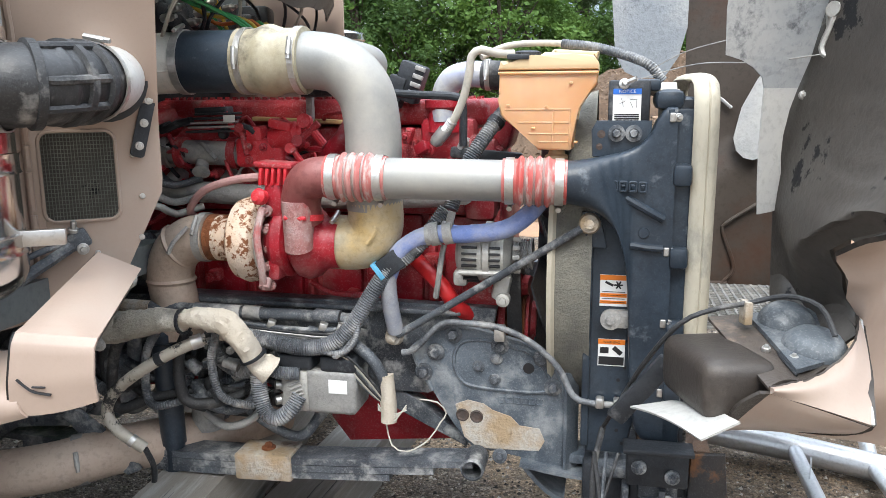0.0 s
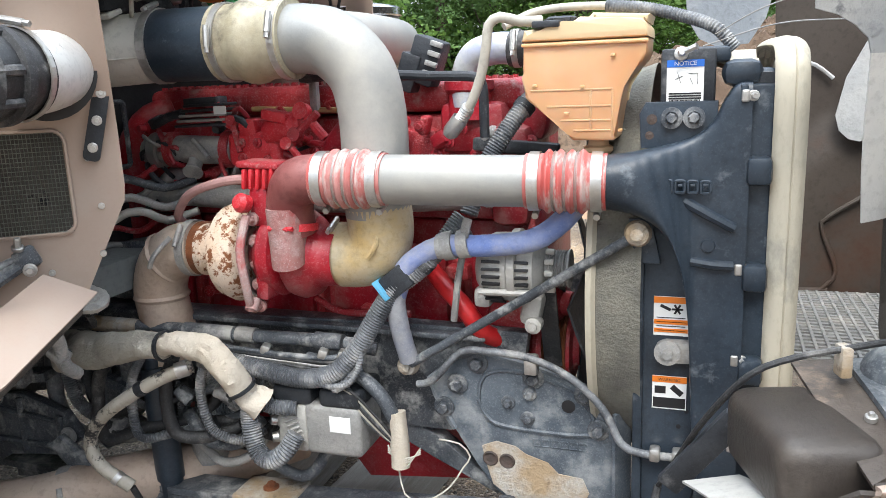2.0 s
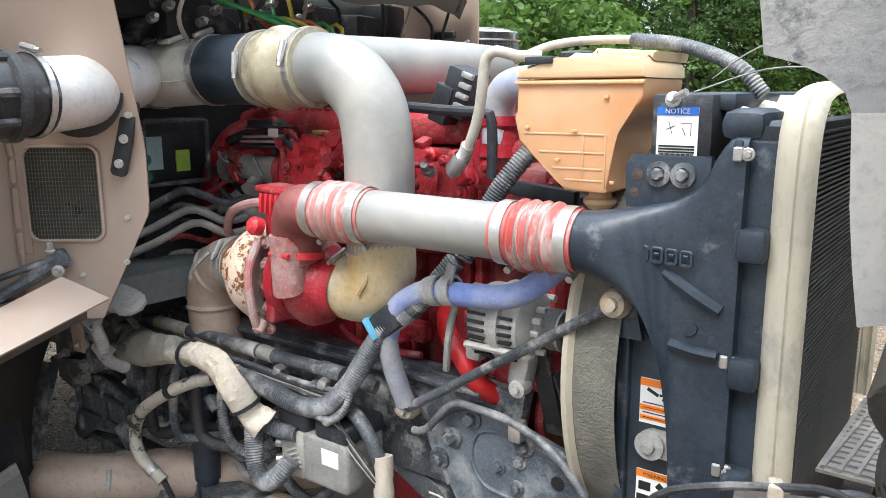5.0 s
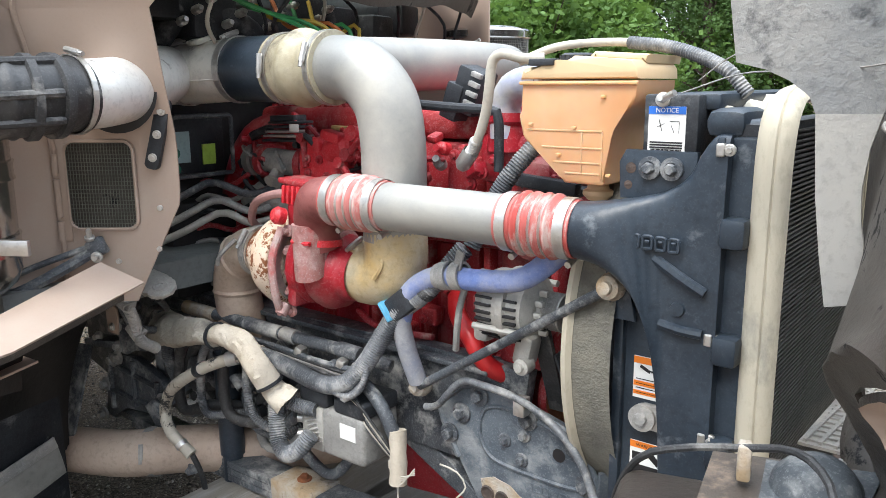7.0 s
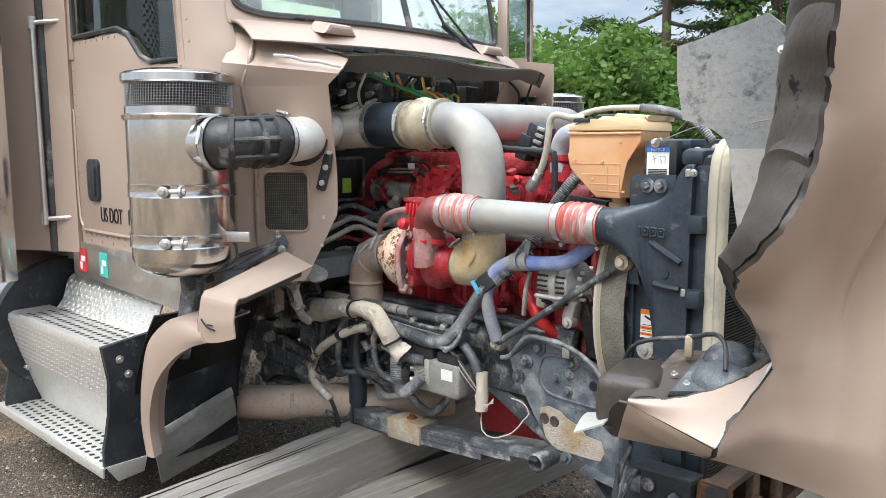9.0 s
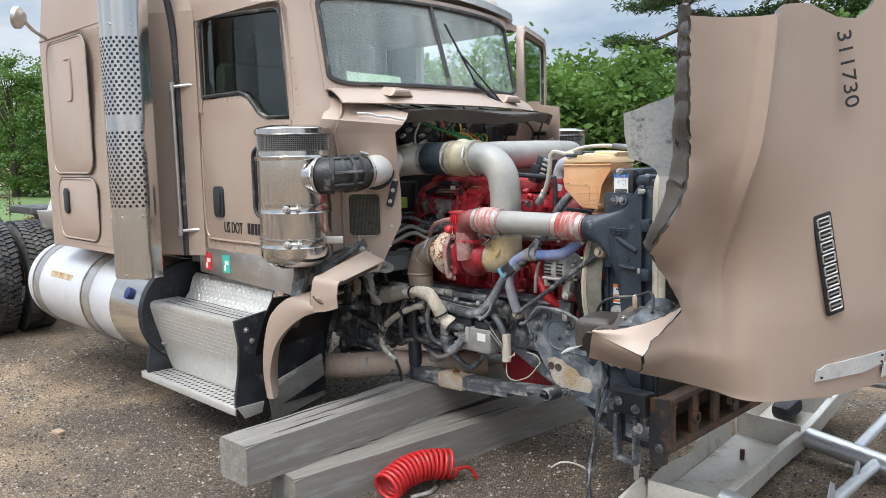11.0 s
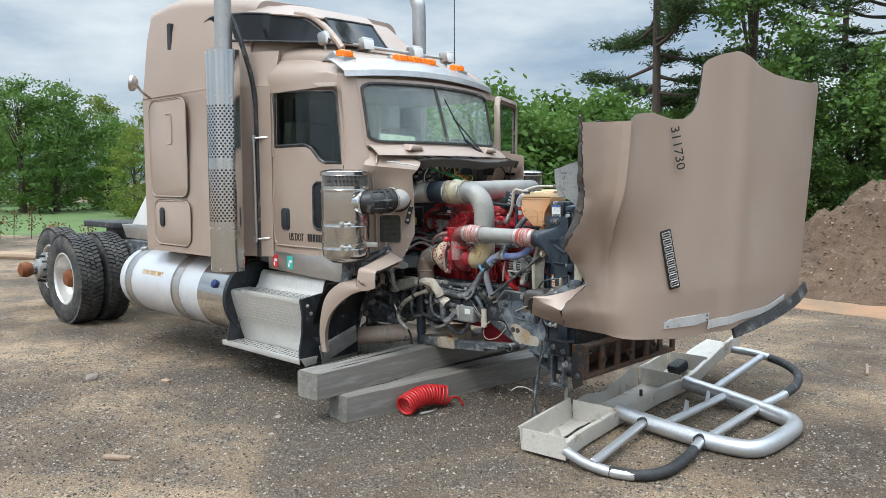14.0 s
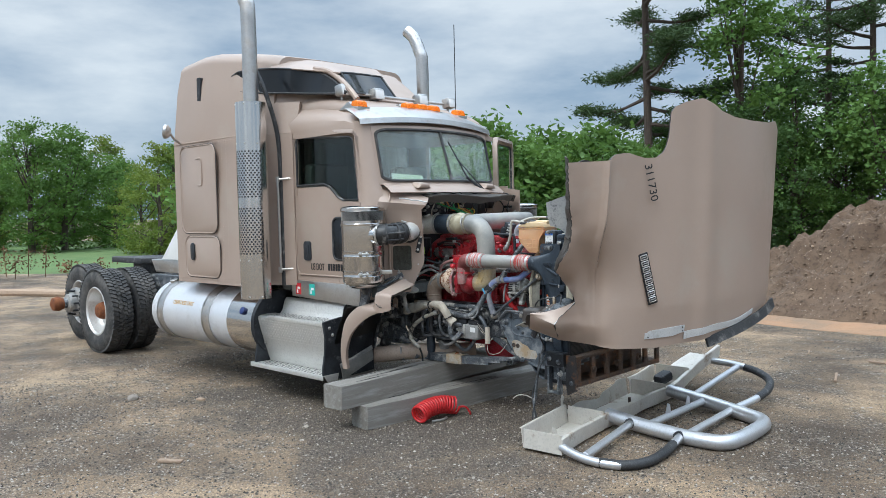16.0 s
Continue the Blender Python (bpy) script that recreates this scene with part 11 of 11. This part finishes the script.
# ---- loose things on the ground ----
def build_timbers():
    def beam(x, y0, y1, z, w, h, turn, label, seed):
        bm = B()
        L = y1 - y0
        nv = 30
        rng = random.Random(seed)
        rings = []
        for k in range(nv + 1):
            y = y0 + L * k / nv
            ring = []
            for a, b in ((-1, 0), (-1, 1), (1, 1), (1, 0)):
                q = 0.008
                ring.append((x + a * (w / 2) + 0.004 * noise.noise((y * 4, a, seed)), y, z + b * h + 0.004 * noise.noise((y * 3, b + 5, seed))))
            rings.append([bm.verts.new(v) for v in ring])
        for a, b in zip(rings, rings[1:]):
            for j in range(4):
                bm.faces.new((a[j], a[(j + 1) % 4], b[(j + 1) % 4], b[j]))
        bm.faces.new(rings[0])
        bm.faces.new(rings[-1][::-1])
        long_edges = [e for e in bm.edges if abs(e.verts[0].co.y - e.verts[1].co.y) > 0.02]
        bmesh.ops.bevel(bm, geom=long_edges, offset=0.010, segments=2, affect="EDGES")
        ob = solo("timber", bm, TIMBER, label, "timber", "cribbing timbers")
        for k in range(4):
            cb = B()
            ya, xa = y0 + rng.uniform(0.0, 0.5) * L, x + rng.uniform(-0.4, 0.4) * w
            pts = [Vector((xa + 0.006 * noise.noise((q * 0.9, k, seed)), ya + 0.06 * q, z + h + 0.0015)) - ob.location for q in range(rng.randint(6, 14))]
            sweep(cb, pts, lambda u: 0.0035 * math.sin(math.pi * min(0.95, max(0.05, u))) + 0.0005, 5, flat=0.4)
            part("crack", cb, INK, ob)
        ob.rotation_euler = (0, 0, radians(turn))
        return ob
    beam(-0.735, 0.88, 3.4, 0.175, 0.20, 0.175, 2.5, "weathered grey timber holding up the truck", 1)
    beam(-0.50, 1.07, 3.5, 0.0, 0.21, 0.175, -5.0, "weathered grey timber lying on the gravel", 2)
    beam(-0.86, 1.6, 3.5, 0.0, 0.21, 0.172, 2.0, "weathered grey timber under the upper one", 3)


build_timbers()


def build_coil():
    bm = B()
    axis = spline([(-0.32, 1.42, 0.075), (-0.34, 1.55, 0.10), (-0.33, 1.68, 0.105), (-0.28, 1.80, 0.085)], 0.004)
    n, turns = 620, 15
    line = []
    for k in range(n):
        u = k / (n - 1)
        f = u * (len(axis) - 1)
        i = min(int(f), len(axis) - 2)
        c = axis[i].lerp(axis[i + 1], f - i)
        d = (axis[i + 1] - axis[i]).normalized()
        s = d.cross(Vector((0, 0, 1))).normalized()
        up = s.cross(d)
        a = 2 * math.pi * turns * u
        line.append(c + 0.064 * (math.cos(a) * s + math.sin(a) * up))
    sweep(bm, line, 0.0092, 8)
    tube(bm, [line[-1], (-0.22, 1.85, 0.07), (-0.20, 1.88, 0.02), (-0.205, 1.885, 0.008)], 0.0085, 8)
    solo("air_coil", bm, HOSE_RED, "red coiled air hose lying by the timbers", "coiled hose")
    bm = B()
    tube(bm, [(-0.28, 1.53, 0.01), (-0.25, 1.62, 0.012), (-0.27, 1.68, 0.012)], 0.010, 8)
    solo("hose_fitting", bm, STEEL, "small metal hose fitting on the gravel", "fitting")


build_coil()


def build_bumper():
    t = thing("front_bumper", (0.75, 2.7, 0.0), "cream steel bumper lying on its face on the gravel", "bumper")
    inner = spline([(0.70, 1.42, 0), (0.61, 1.9, 0), (0.52, 2.5, 0), (0.47, 3.1, 0), (0.45, 3.5, 0.02), (0.52, 3.85, 0.16), (0.60, 4.05, 0.25)], 0.04)
    outer = spline([(0.99, 1.44, 0), (0.90, 1.9, 0), (0.84, 2.5, 0), (0.80, 3.1, 0), (0.79, 3.46, 0.02), (0.84, 3.8, 0.17), (0.90, 4.0, 0.26)], 0.04)

    def on(line, u):
        x = max(0.0, min(1.0, u)) * (len(line) - 1)
        k = min(int(x), len(line) - 2)
        return line[k].lerp(line[k + 1], x - k)
    P = lambda u, w, z: on(inner, u).lerp(on(outer, u), w) + Vector((0, 0, z))
    for u0, u1, w0, w1 in ((0.0, 0.13, 0.0, 0.55), (0.0, 0.10, 0.55, 1.0), (0.10, 0.27, 0.72, 1.0), (0.27, 0.70, 0.0, 1.0), (0.13, 0.27, 0.0, 0.40), (0.70, 1.0, 0.0, 1.0)):
        bm = B()
        sheet(bm, lambda u, v: P(u0 + (u1 - u0) * u, w0 + (w1 - w0) * v, 0.022 + 0.004 * math.sin(9 * u + 3 * v)), 12, 4, 0.006)
        part("face_plate", bm, BUMPER_WHITE, t)
    bm = B()
    sheet(bm, lambda u, v: P(u, 1.0 + 0.03 * v, 0.022 + 0.10 * v + 0.005 * math.sin(25 * u)), 40, 3, 0.007)
    sheet(bm, lambda u, v: P(u, 1.03 - 0.09 * v, 0.122 + 0.005 * math.sin(25 * u)), 40, 2, 0.007)
    part("outer_flange", bm, BUMPER_WHITE, t)
    bm = B()
    sheet(bm, lambda u, v: P(0.28 + 0.38 * u, -0.02 - 0.06 * v, 0.022 + (0.085 + 0.02 * math.sin(9 * u) + (0.03 if u > 0.55 else 0) + (0.02 if u > 0.82 else 0)) * v), 40, 3, 0.005)
    part("torn_flange", bm, BUMPER_WHITE, t, "ragged torn flange")
    for u0, u1 in ((0.0, 0.27), (0.68, 0.84)):
        bm = B()
        sheet(bm, lambda u, v: P(u0, u * 1.0, 0.022 + 0.13 * v), 6, 3, 0.006)
        sheet(bm, lambda u, v: P(u1, u * 1.0, 0.022 + 0.13 * v), 6, 3, 0.006)
        sheet(bm, lambda u, v: P(u0 + (u1 - u0) * u, -0.02 - 0.05 * v, 0.022 + 0.13 * v), 8, 3, 0.006)
        sheet(bm, lambda u, v: P(u0 + (u1 - u0) * u, -0.07 - 0.05 * v, 0.152), 8, 1, 0.006)
        part("lamp_pocket", bm, BUMPER_WHITE, t)
    bm = B()
    prism(bm, [(0, 0), (0.08, 0.0), (0.05, 0.10), (0.02, 0.12)], -0.003, 0.003, "xz", m=pose(*P(0.06, 0.45, 0.022), 0, 0, 75))
    part("bracket_ear", bm, BUMPER_WHITE, t)
    bm = B()
    sheet(bm, lambda u, v: P(0.01 + 0.09 * u, 0.05 + 0.4 * v, 0.028), 4, 4, 0.003)
    part("rust_stain", bm, RUST, t, "rusty patch inside the pocket")
    bm = B()
    prism(bm, [(0, 0), (0.06, 0.02), (0.07, 0.08), (0.03, 0.12), (0.0, 0.11), (0.02, 0.06)], -0.004, 0.004, "xz", m=pose(*P(0.27, -0.14, 0.10), 0, 0, 140))
    part("bent_tab", bm, BUMPER_WHITE, t)
    bm = B()
    box(bm, P(0.80, 0.45, 0.10), (0.11, 0.16, 0.09), (15, 0, -10), 0.03)
    part("fog_lamp", bm, BLACK, t, "black fog lamp hanging in its pocket")
    bm = B()
    for u, w in ((0.33, 0.35), (0.56, 0.45)):
        rod(bm, P(u, w, 0.02), P(u, w, 0.075), 0.012, 10)
    part("stud", bm, RUST_DARK, t)
    g = thing("bull_bar", (1.3, 2.7, 0.0), "silver tubular bull bar lying on the gravel", "bull bar")
    bm = B()
    tube(bm, [(0.84, 2.25, 0.10), (1.10, 2.235, 0.075), (1.41, 2.22, 0.057), (1.62, 2.225, 0.054), (1.72, 2.27, 0.053), (1.76, 2.40, 0.053), (1.765, 2.65, 0.054), (1.75, 2.84, 0.055), (1.69, 2.95, 0.056), (1.58, 3.01, 0.058), (1.24, 3.13, 0.075), (0.84, 3.19, 0.11)], 0.052, 24, 0.03)
    part("main_hoop", bm, BULL_SILVER, g, "thick silver main hoop")
    bm = B()
    tube(bm, [(0.98, 1.46, 0.07), (1.14, 1.43, 0.045), (1.30, 1.445, 0.032), (1.43, 1.51, 0.030), (1.50, 1.66, 0.032), (1.50, 1.85, 0.038), (1.47, 2.05, 0.050), (1.44, 2.21, 0.065)], 0.029, 18, 0.03)
    part("side_hoop", bm, BULL_SILVER, g)
    bm = B()
    tube(bm, [(0.86, 3.92, 0.25), (1.05, 3.95, 0.235), (1.26, 3.92, 0.205), (1.42, 3.80, 0.17), (1.49, 3.60, 0.135), (1.48, 3.38, 0.10), (1.44, 3.12, 0.075)], 0.029, 18, 0.03)
    part("side_hoop", bm, BULL_SILVER, g)
    for pts in ([(1.28, 1.442, 0.033), (1.43, 1.51, 0.030), (1.50, 1.66, 0.032), (1.50, 1.85, 0.038), (1.475, 2.03, 0.048)], [(1.16, 3.94, 0.22), (1.27, 3.915, 0.204), (1.42, 3.80, 0.17), (1.49, 3.60, 0.135), (1.482, 3.40, 0.102)]):
        bm = B()
        tube(bm, pts, 0.0315, 18, 0.03)
        part("rubber_sleeve", bm, RUBBER, g, "black rubber sleeve")
    for a, b in (((1.17, 1.45, 0.05), (1.05, 2.22, 0.08)), ((1.16, 2.25, 0.075), (1.17, 3.12, 0.085)), ((1.46, 2.24, 0.06), (1.43, 3.06, 0.07)), ((1.10, 3.93, 0.22), (1.06, 3.16, 0.10))):
        bm = B()
        rod(bm, a, b, 0.027, 18)
        part("cross_tube", bm, BULL_SILVER, g)
    for a in ((1.055, 2.19, 0.083), (1.442, 2.17, 0.064)):
        bm = B()
        lathe(bm, [(-0.012, 0.032), (-0.012, 0.036), (0.02, 0.036), (0.02, 0.032)], a, (-0.1, 1, 0), 18)
        part("end_plug", bm, BLACK, g)
    for y in (2.55, 2.86):
        bm = B()
        prism(bm, [(-0.025, 0), (0.025, 0), (0.02, 0.06), (-0.005, 0.075)], -0.003, 0.003, "xz", m=pose(1.165, y, 0.105, 0, 0, 75))
        part("tab", bm, BULL_SILVER, g)


build_bumper()


def build_cross_member():
    """The rusty bumper beam left under the nose."""
    chassis = bpy.data.objects["truck_chassis"]
    rust = mat("brown_rusty_beam", (0.075, 0.052, 0.042), 0.75, 0.0, (0.15, 0.085, 0.05), 7, 1.0, 60, 0.35, dirt=(0.24, 0.11, 0.05), dirt_at=0.60, dirt_scale=9, dirt_soft=0.15, speck=0.15)
    bm = B()
    box(bm, (0.54, 2.66, 0.43), (0.012, 1.2, 0.20), bev=0.003)
    t = part("bumper_beam", bm, rust, chassis, "rusty bumper beam with square openings")
    for z, h in ((0.530, 0.025), (0.335, 0.035)):
        bm = B()
        box(bm, (0.62, 2.66, z), (0.18, 1.22, h), bev=0.005)
        part("flange", bm, rust, t)
    for k in range(7):
        bm = B()
        box(bm, (0.695, 2.08 + 0.195 * k, 0.43), (0.022, 0.055, 0.18), bev=0.004)
        part("upright", bm, rust, t)
    bm = B()
    prism(bm, [(0.655, 0.56), (0.735, 0.565), (0.75, 0.42), (0.73, 0.30), (0.665, 0.265), (0.65, 0.36)], 1.985, 2.0, "xz", 0.003)
    part("end_plate", bm, mat("black_rust_bottomed_plate", (0.014, 0.017, 0.022), 0.5, 0.0, (0.035, 0.027, 0.023), 6, 1.0, 60, 0.25, dirt=(0.19, 0.085, 0.035), dirt_at=0.60, dirt_scale=7, dirt_soft=0.1, speck=0.05), t, "black end plate with rust at its foot")
    bm = B()
    for x in (0.50, 0.59):
        box(bm, (x, 2.0, 0.36), (0.018, 0.05, 0.20), bev=0.004)
    box(bm, (0.545, 2.0, 0.275), (0.11, 0.05, 0.018), bev=0.004)
    part("tow_bracket", bm, FRAME, t)
    bm = B()
    box(bm, (0.575, 1.985, 0.52), (0.15, 0.05, 0.09), bev=0.008)
    box(bm, (0.575, 1.98, 0.572), (0.17, 0.07, 0.012), bev=0.003)
    part("mount_block", bm, BLACK, t)
    for x, z in ((0.61, 0.51), (0.53, 0.53), (0.70, 0.36)):
        bm = B()
        bolt(bm, (x, 1.953 if z > 0.4 else 1.985, z), (0, -1, 0), 0.011, 0.014)
        part("bolt", bm, FRAME, t)
    for k in range(3):
        bm = B()
        lathe(bm, [(0, 0.026), (0.02, 0.026), (0.02, 0.016), (0.0, 0.016)], (0.70, 2.27 + 0.33 * k, 0.42), (1, 0, 0), 16)
        part("eye", bm, rust, t)
    t = thing("torn_wiring", (0.45, 1.9, 0.0), "torn wires hanging from the frame end to the ground", "wiring")
    # loose wires hanging by the frame end
    for k in range(3):
        bm = B()
        tube(bm, [(0.42 + 0.03 * k, 1.98, 0.55), (0.44, 1.93, 0.40), (0.41 + 0.02 * k, 1.90, 0.25), (0.46, 1.87 - 0.02 * k, 0.12), (0.52, 1.84 - 0.03 * k, 0.03)], 0.006 - 0.001 * k, 6)
        part("wire", bm, (RUBBER, FRAME, RUBBER)[k], t)
    bm = B()
    tube(bm, [(0.42, 1.90, 0.22), (0.38, 1.86, 0.25), (0.33, 1.83, 0.25), (0.29, 1.82, 0.22)], 0.004, 6)
    part("wire", bm, WIRE_WHITE, t)


build_cross_member()


def build_scatter():
    """Stones, twigs and scraps on the yard."""
    rng = random.Random(17)

    def rock_mesh(seed):
        bm = B()
        bmesh.ops.create_icosphere(bm, subdivisions=2, radius=1.0)
        for v in bm.verts:
            v.co *= 1 + 0.35 * noise.noise(v.co * 1.3 + Vector((seed, 0, 0)))
            v.co.z *= 0.55
        return finish(bm, "stone", STONE, False)
    meshes = [rock_mesh(k) for k in range(4)]

    def rock(x, y, s, label="pale stone lying on the gravel"):
        ob = new("stone", rng.choice(meshes))
        ob.location, ob.scale, ob.rotation_euler = (x, y, height(x, y) + 0.3 * s), (s, s * rng.uniform(0.6, 1), s), (0, 0, rng.uniform(0, 6))
        tagged(ob, label, "stone", "scattered stones")
    rock(-2.94, 0.38, 0.055, "pale stone, larger than the rest")
    for _ in range(150):
        x, y = rng.uniform(-7, 5), rng.uniform(-3.0, 7)
        rock(x, y, rng.choice((0.008, 0.010, 0.012, 0.014, 0.02)))
    chips = [(-0.95, -0.28, 0.16, 0.045, 40), (-2.4, 0.75, 0.07, 0.05, 10), (2.6, 5.2, 0.35, 0.03, 20), (3.2, 6.0, 0.5, 0.03, 70), (1.8, 6.8, 0.4, 0.04, -30), (2.9, 7.2, 0.3, 0.03, 10)]
    for x, y, a, b, turn in chips:
        bm = B()
        box(bm, (x, y, height(x, y) + 0.012), (a, b, 0.02), (0, 3, turn), 0.004)
        solo("wood_scrap", bm, WOOD_CHIP, "splintered scrap of wood on the ground", "wood scrap", "wood scraps")
    for _ in range(46):
        x, y = rng.uniform(0.8, 6.5), rng.uniform(4.6, 10.0)
        bm = B()
        box(bm, (x, y, height(x, y) + 0.012), (rng.choice((0.06, 0.1, 0.2, 0.45)), rng.uniform(0.012, 0.035), 0.016), (0, 2, rng.uniform(0, 180)), 0.003)
        solo("wood_scrap", bm, WOOD_CHIP, "splintered scrap of wood on the ground", "wood scrap", "wood scraps")
    for k in range(90):
        a, r = rng.uniform(0, 6.28), rng.uniform(0.2, 0.85)
        x, y = 2.4 + 5.2 * r * math.cos(a), 11.6 + 3.0 * r * math.sin(a)
        bm = B()
        z = 1.9 * max(0.0, 1 - r ** 1.5) + 0.05
        box(bm, (x, y, z), (rng.uniform(0.1, 0.5), rng.uniform(0.02, 0.06), 0.03), (rng.uniform(-20, 20), rng.uniform(-25, 25), rng.uniform(0, 180)), 0.004)
        solo("wood_scrap", bm, WOOD_CHIP, "bleached scrap of wood in the soil pile", "wood scrap", "wood scraps")
    bm = B()
    tube(bm, [(-15.6, 2.6, 0.06), (-14.2, 3.35, 0.07), (-12.6, 4.0, 0.06)], 0.09, 10, 0.2)
    solo("edging_log", bm, WOOD_CHIP, "pale bleached log along the yard's edge", "log")
    dry = mat("dry_weed_brown", (0.13, 0.065, 0.035), 0.9, 0.0, (0.20, 0.12, 0.06), 8, 1.0, 60, 0.1, rand=0.3)
    for k in range(14):
        bm = B()
        x, y = -18.5 - rng.uniform(0, 3.5), 4.2 + rng.uniform(-0.2, 2.6)
        lean = rng.uniform(-0.1, 0.1)
        hgt = rng.uniform(0.35, 0.95)
        tube(bm, [(x, y, 0), (x + lean, y, hgt * 0.5), (x + 2 * lean, y, hgt)], 0.012, 6, 0.15)
        for _ in range(60):
            c = Vector((x + rng.gauss(lean, 0.13), y + rng.gauss(0, 0.13), rng.uniform(0.25, 1.0) * hgt))
            d = Vector((rng.uniform(-1, 1), rng.uniform(-1, 1), rng.uniform(-0.4, 1))).normalized() * 0.05
            w = d.orthogonal().normalized() * 0.02
            bm.faces.new([bm.verts.new(q) for q in (c - d, c + w, c + d, c - w)])
        solo("dry_weed", bm, dry, "dead brown weed standing by the lawn", "weed", "dry weeds", smooth=False)
    # fine gravel near the path, one sheet of small stones
    verts, faces = [], []
    for k in range(84000):
        if k < 52000:
            x, y = rng.uniform(-4.5, 3.6), rng.uniform(-1.6, 3.2)
        else:
            x, y = rng.uniform(-8.0, 6.0), rng.uniform(-3.0, 8.5)
        s = rng.choice((0.003, 0.004, 0.005, 0.006, 0.007, 0.009, 0.012))
        z = height(x, y)
        a = rng.uniform(0, 6.28)
        i = len(verts)
        for q in range(4):
            w = s * rng.uniform(0.7, 1.2)
            verts.append((x + w * math.cos(a + q * 1.571), y + w * math.sin(a + q * 1.571), z - 0.001))
        verts.append((x + 0.2 * s, y, z + s * rng.uniform(0.5, 0.9)))
        faces += [(i, i + 1, i + 4), (i + 1, i + 2, i + 4), (i + 2, i + 3, i + 4), (i + 3, i, i + 4)]
    me = bpy.data.meshes.new("gravel")
    me.from_pydata(verts, [], faces)
    chip = bpy.data.materials.new("mixed_gravel_chips")
    chip.use_nodes = True
    cn, cl = chip.node_tree.nodes, chip.node_tree.links
    geo, rp = cn.new("ShaderNodeNewGeometry"), cn.new("ShaderNodeValToRGB")
    for p, c in ((0.4, (0.088, 0.074, 0.060)), (0.78, (0.21, 0.178, 0.145))):
        rp.color_ramp.elements.new(p).color = (*c, 1)
    rp.color_ramp.elements[0].color, rp.color_ramp.elements[-1].color = (0.025, 0.022, 0.019, 1), (0.46, 0.42, 0.37, 1)
    cl.new(geo.outputs["Random Per Island"], rp.inputs["Fac"])
    cl.new(rp.outputs["Color"], cn["Principled BSDF"].inputs["Base Color"])
    cn["Principled BSDF"].inputs["Roughness"].default_value = 0.85
    me.materials.append(chip)
    ob = new("gravel", me)
    tagged(ob, "loose pale gravel chips over the yard", "gravel", kind="stuff")


build_scatter()

# ---- small pieces joined above become parts of their own ----
def split_pieces(ob):
    """Each separate piece of a mesh becomes an object beside it, under the same parent."""
    me = ob.data
    root = list(range(len(me.vertices)))

    def find(a):
        while root[a] != a:
            root[a] = root[root[a]]
            a = root[a]
        return a
    for e in me.edges:
        root[find(e.vertices[0])] = find(e.vertices[1])
    groups = {}
    for v in me.vertices:
        groups.setdefault(find(v.index), []).append(v.index)
    boxes = []
    for vs in groups.values():
        co = [me.vertices[k].co for k in vs]
        boxes.append([[min(c[a] for c in co) - 0.0005 for a in range(3)], [max(c[a] for c in co) + 0.0005 for a in range(3)], set(vs)])
    merged = True
    while merged:
        merged = False
        for i in range(len(boxes)):
            for j in range(len(boxes) - 1, i, -1):
                a, b = boxes[i], boxes[j]
                if all(a[0][k] <= b[1][k] and b[0][k] <= a[1][k] for k in range(3)):
                    boxes[i] = [[min(a[0][k], b[0][k]) for k in range(3)], [max(a[1][k], b[1][k]) for k in range(3)], a[2] | b[2]]
                    del boxes[j]
                    merged = True
    if len(boxes) < 2:
        return
    kind = ob.name.split(".")[0]
    for lo, hi, keep in boxes:
        index = {v: k for k, v in enumerate(sorted(keep))}
        piece = bpy.data.meshes.new(kind)
        piece.from_pydata([me.vertices[v].co for v in sorted(keep)], [], [[index[v] for v in p.vertices] for p in me.polygons if p.vertices[0] in keep])
        for m in me.materials:
            piece.materials.append(m)
        q = new(kind, piece)
        q.parent, q.matrix_parent_inverse = ob.parent, ob.matrix_parent_inverse.copy()
        q.matrix_basis = ob.matrix_basis.copy()
    bpy.data.objects.remove(ob)


SPLIT = ("hose_clamp", "bolt", "boss", "clip", "screw", "terminal_stud", "block_bolt", "rusty_socket", "valve_bolt", "hole", "cooling_slot", "stud", "bush", "union", "wiper", "front_roof_window", "tag", "roof_lamp", "tread_hole", "drive_belt", "gear_housing", "axle_tube", "wiper_boss", "mirror_arm", "tie", "perforation_row", "label_band")
for ob in [o for o in scene.objects if o.type == "MESH" and o.parent and not o.children and o.name.split(".")[0] in SPLIT]:
    split_pieces(ob)
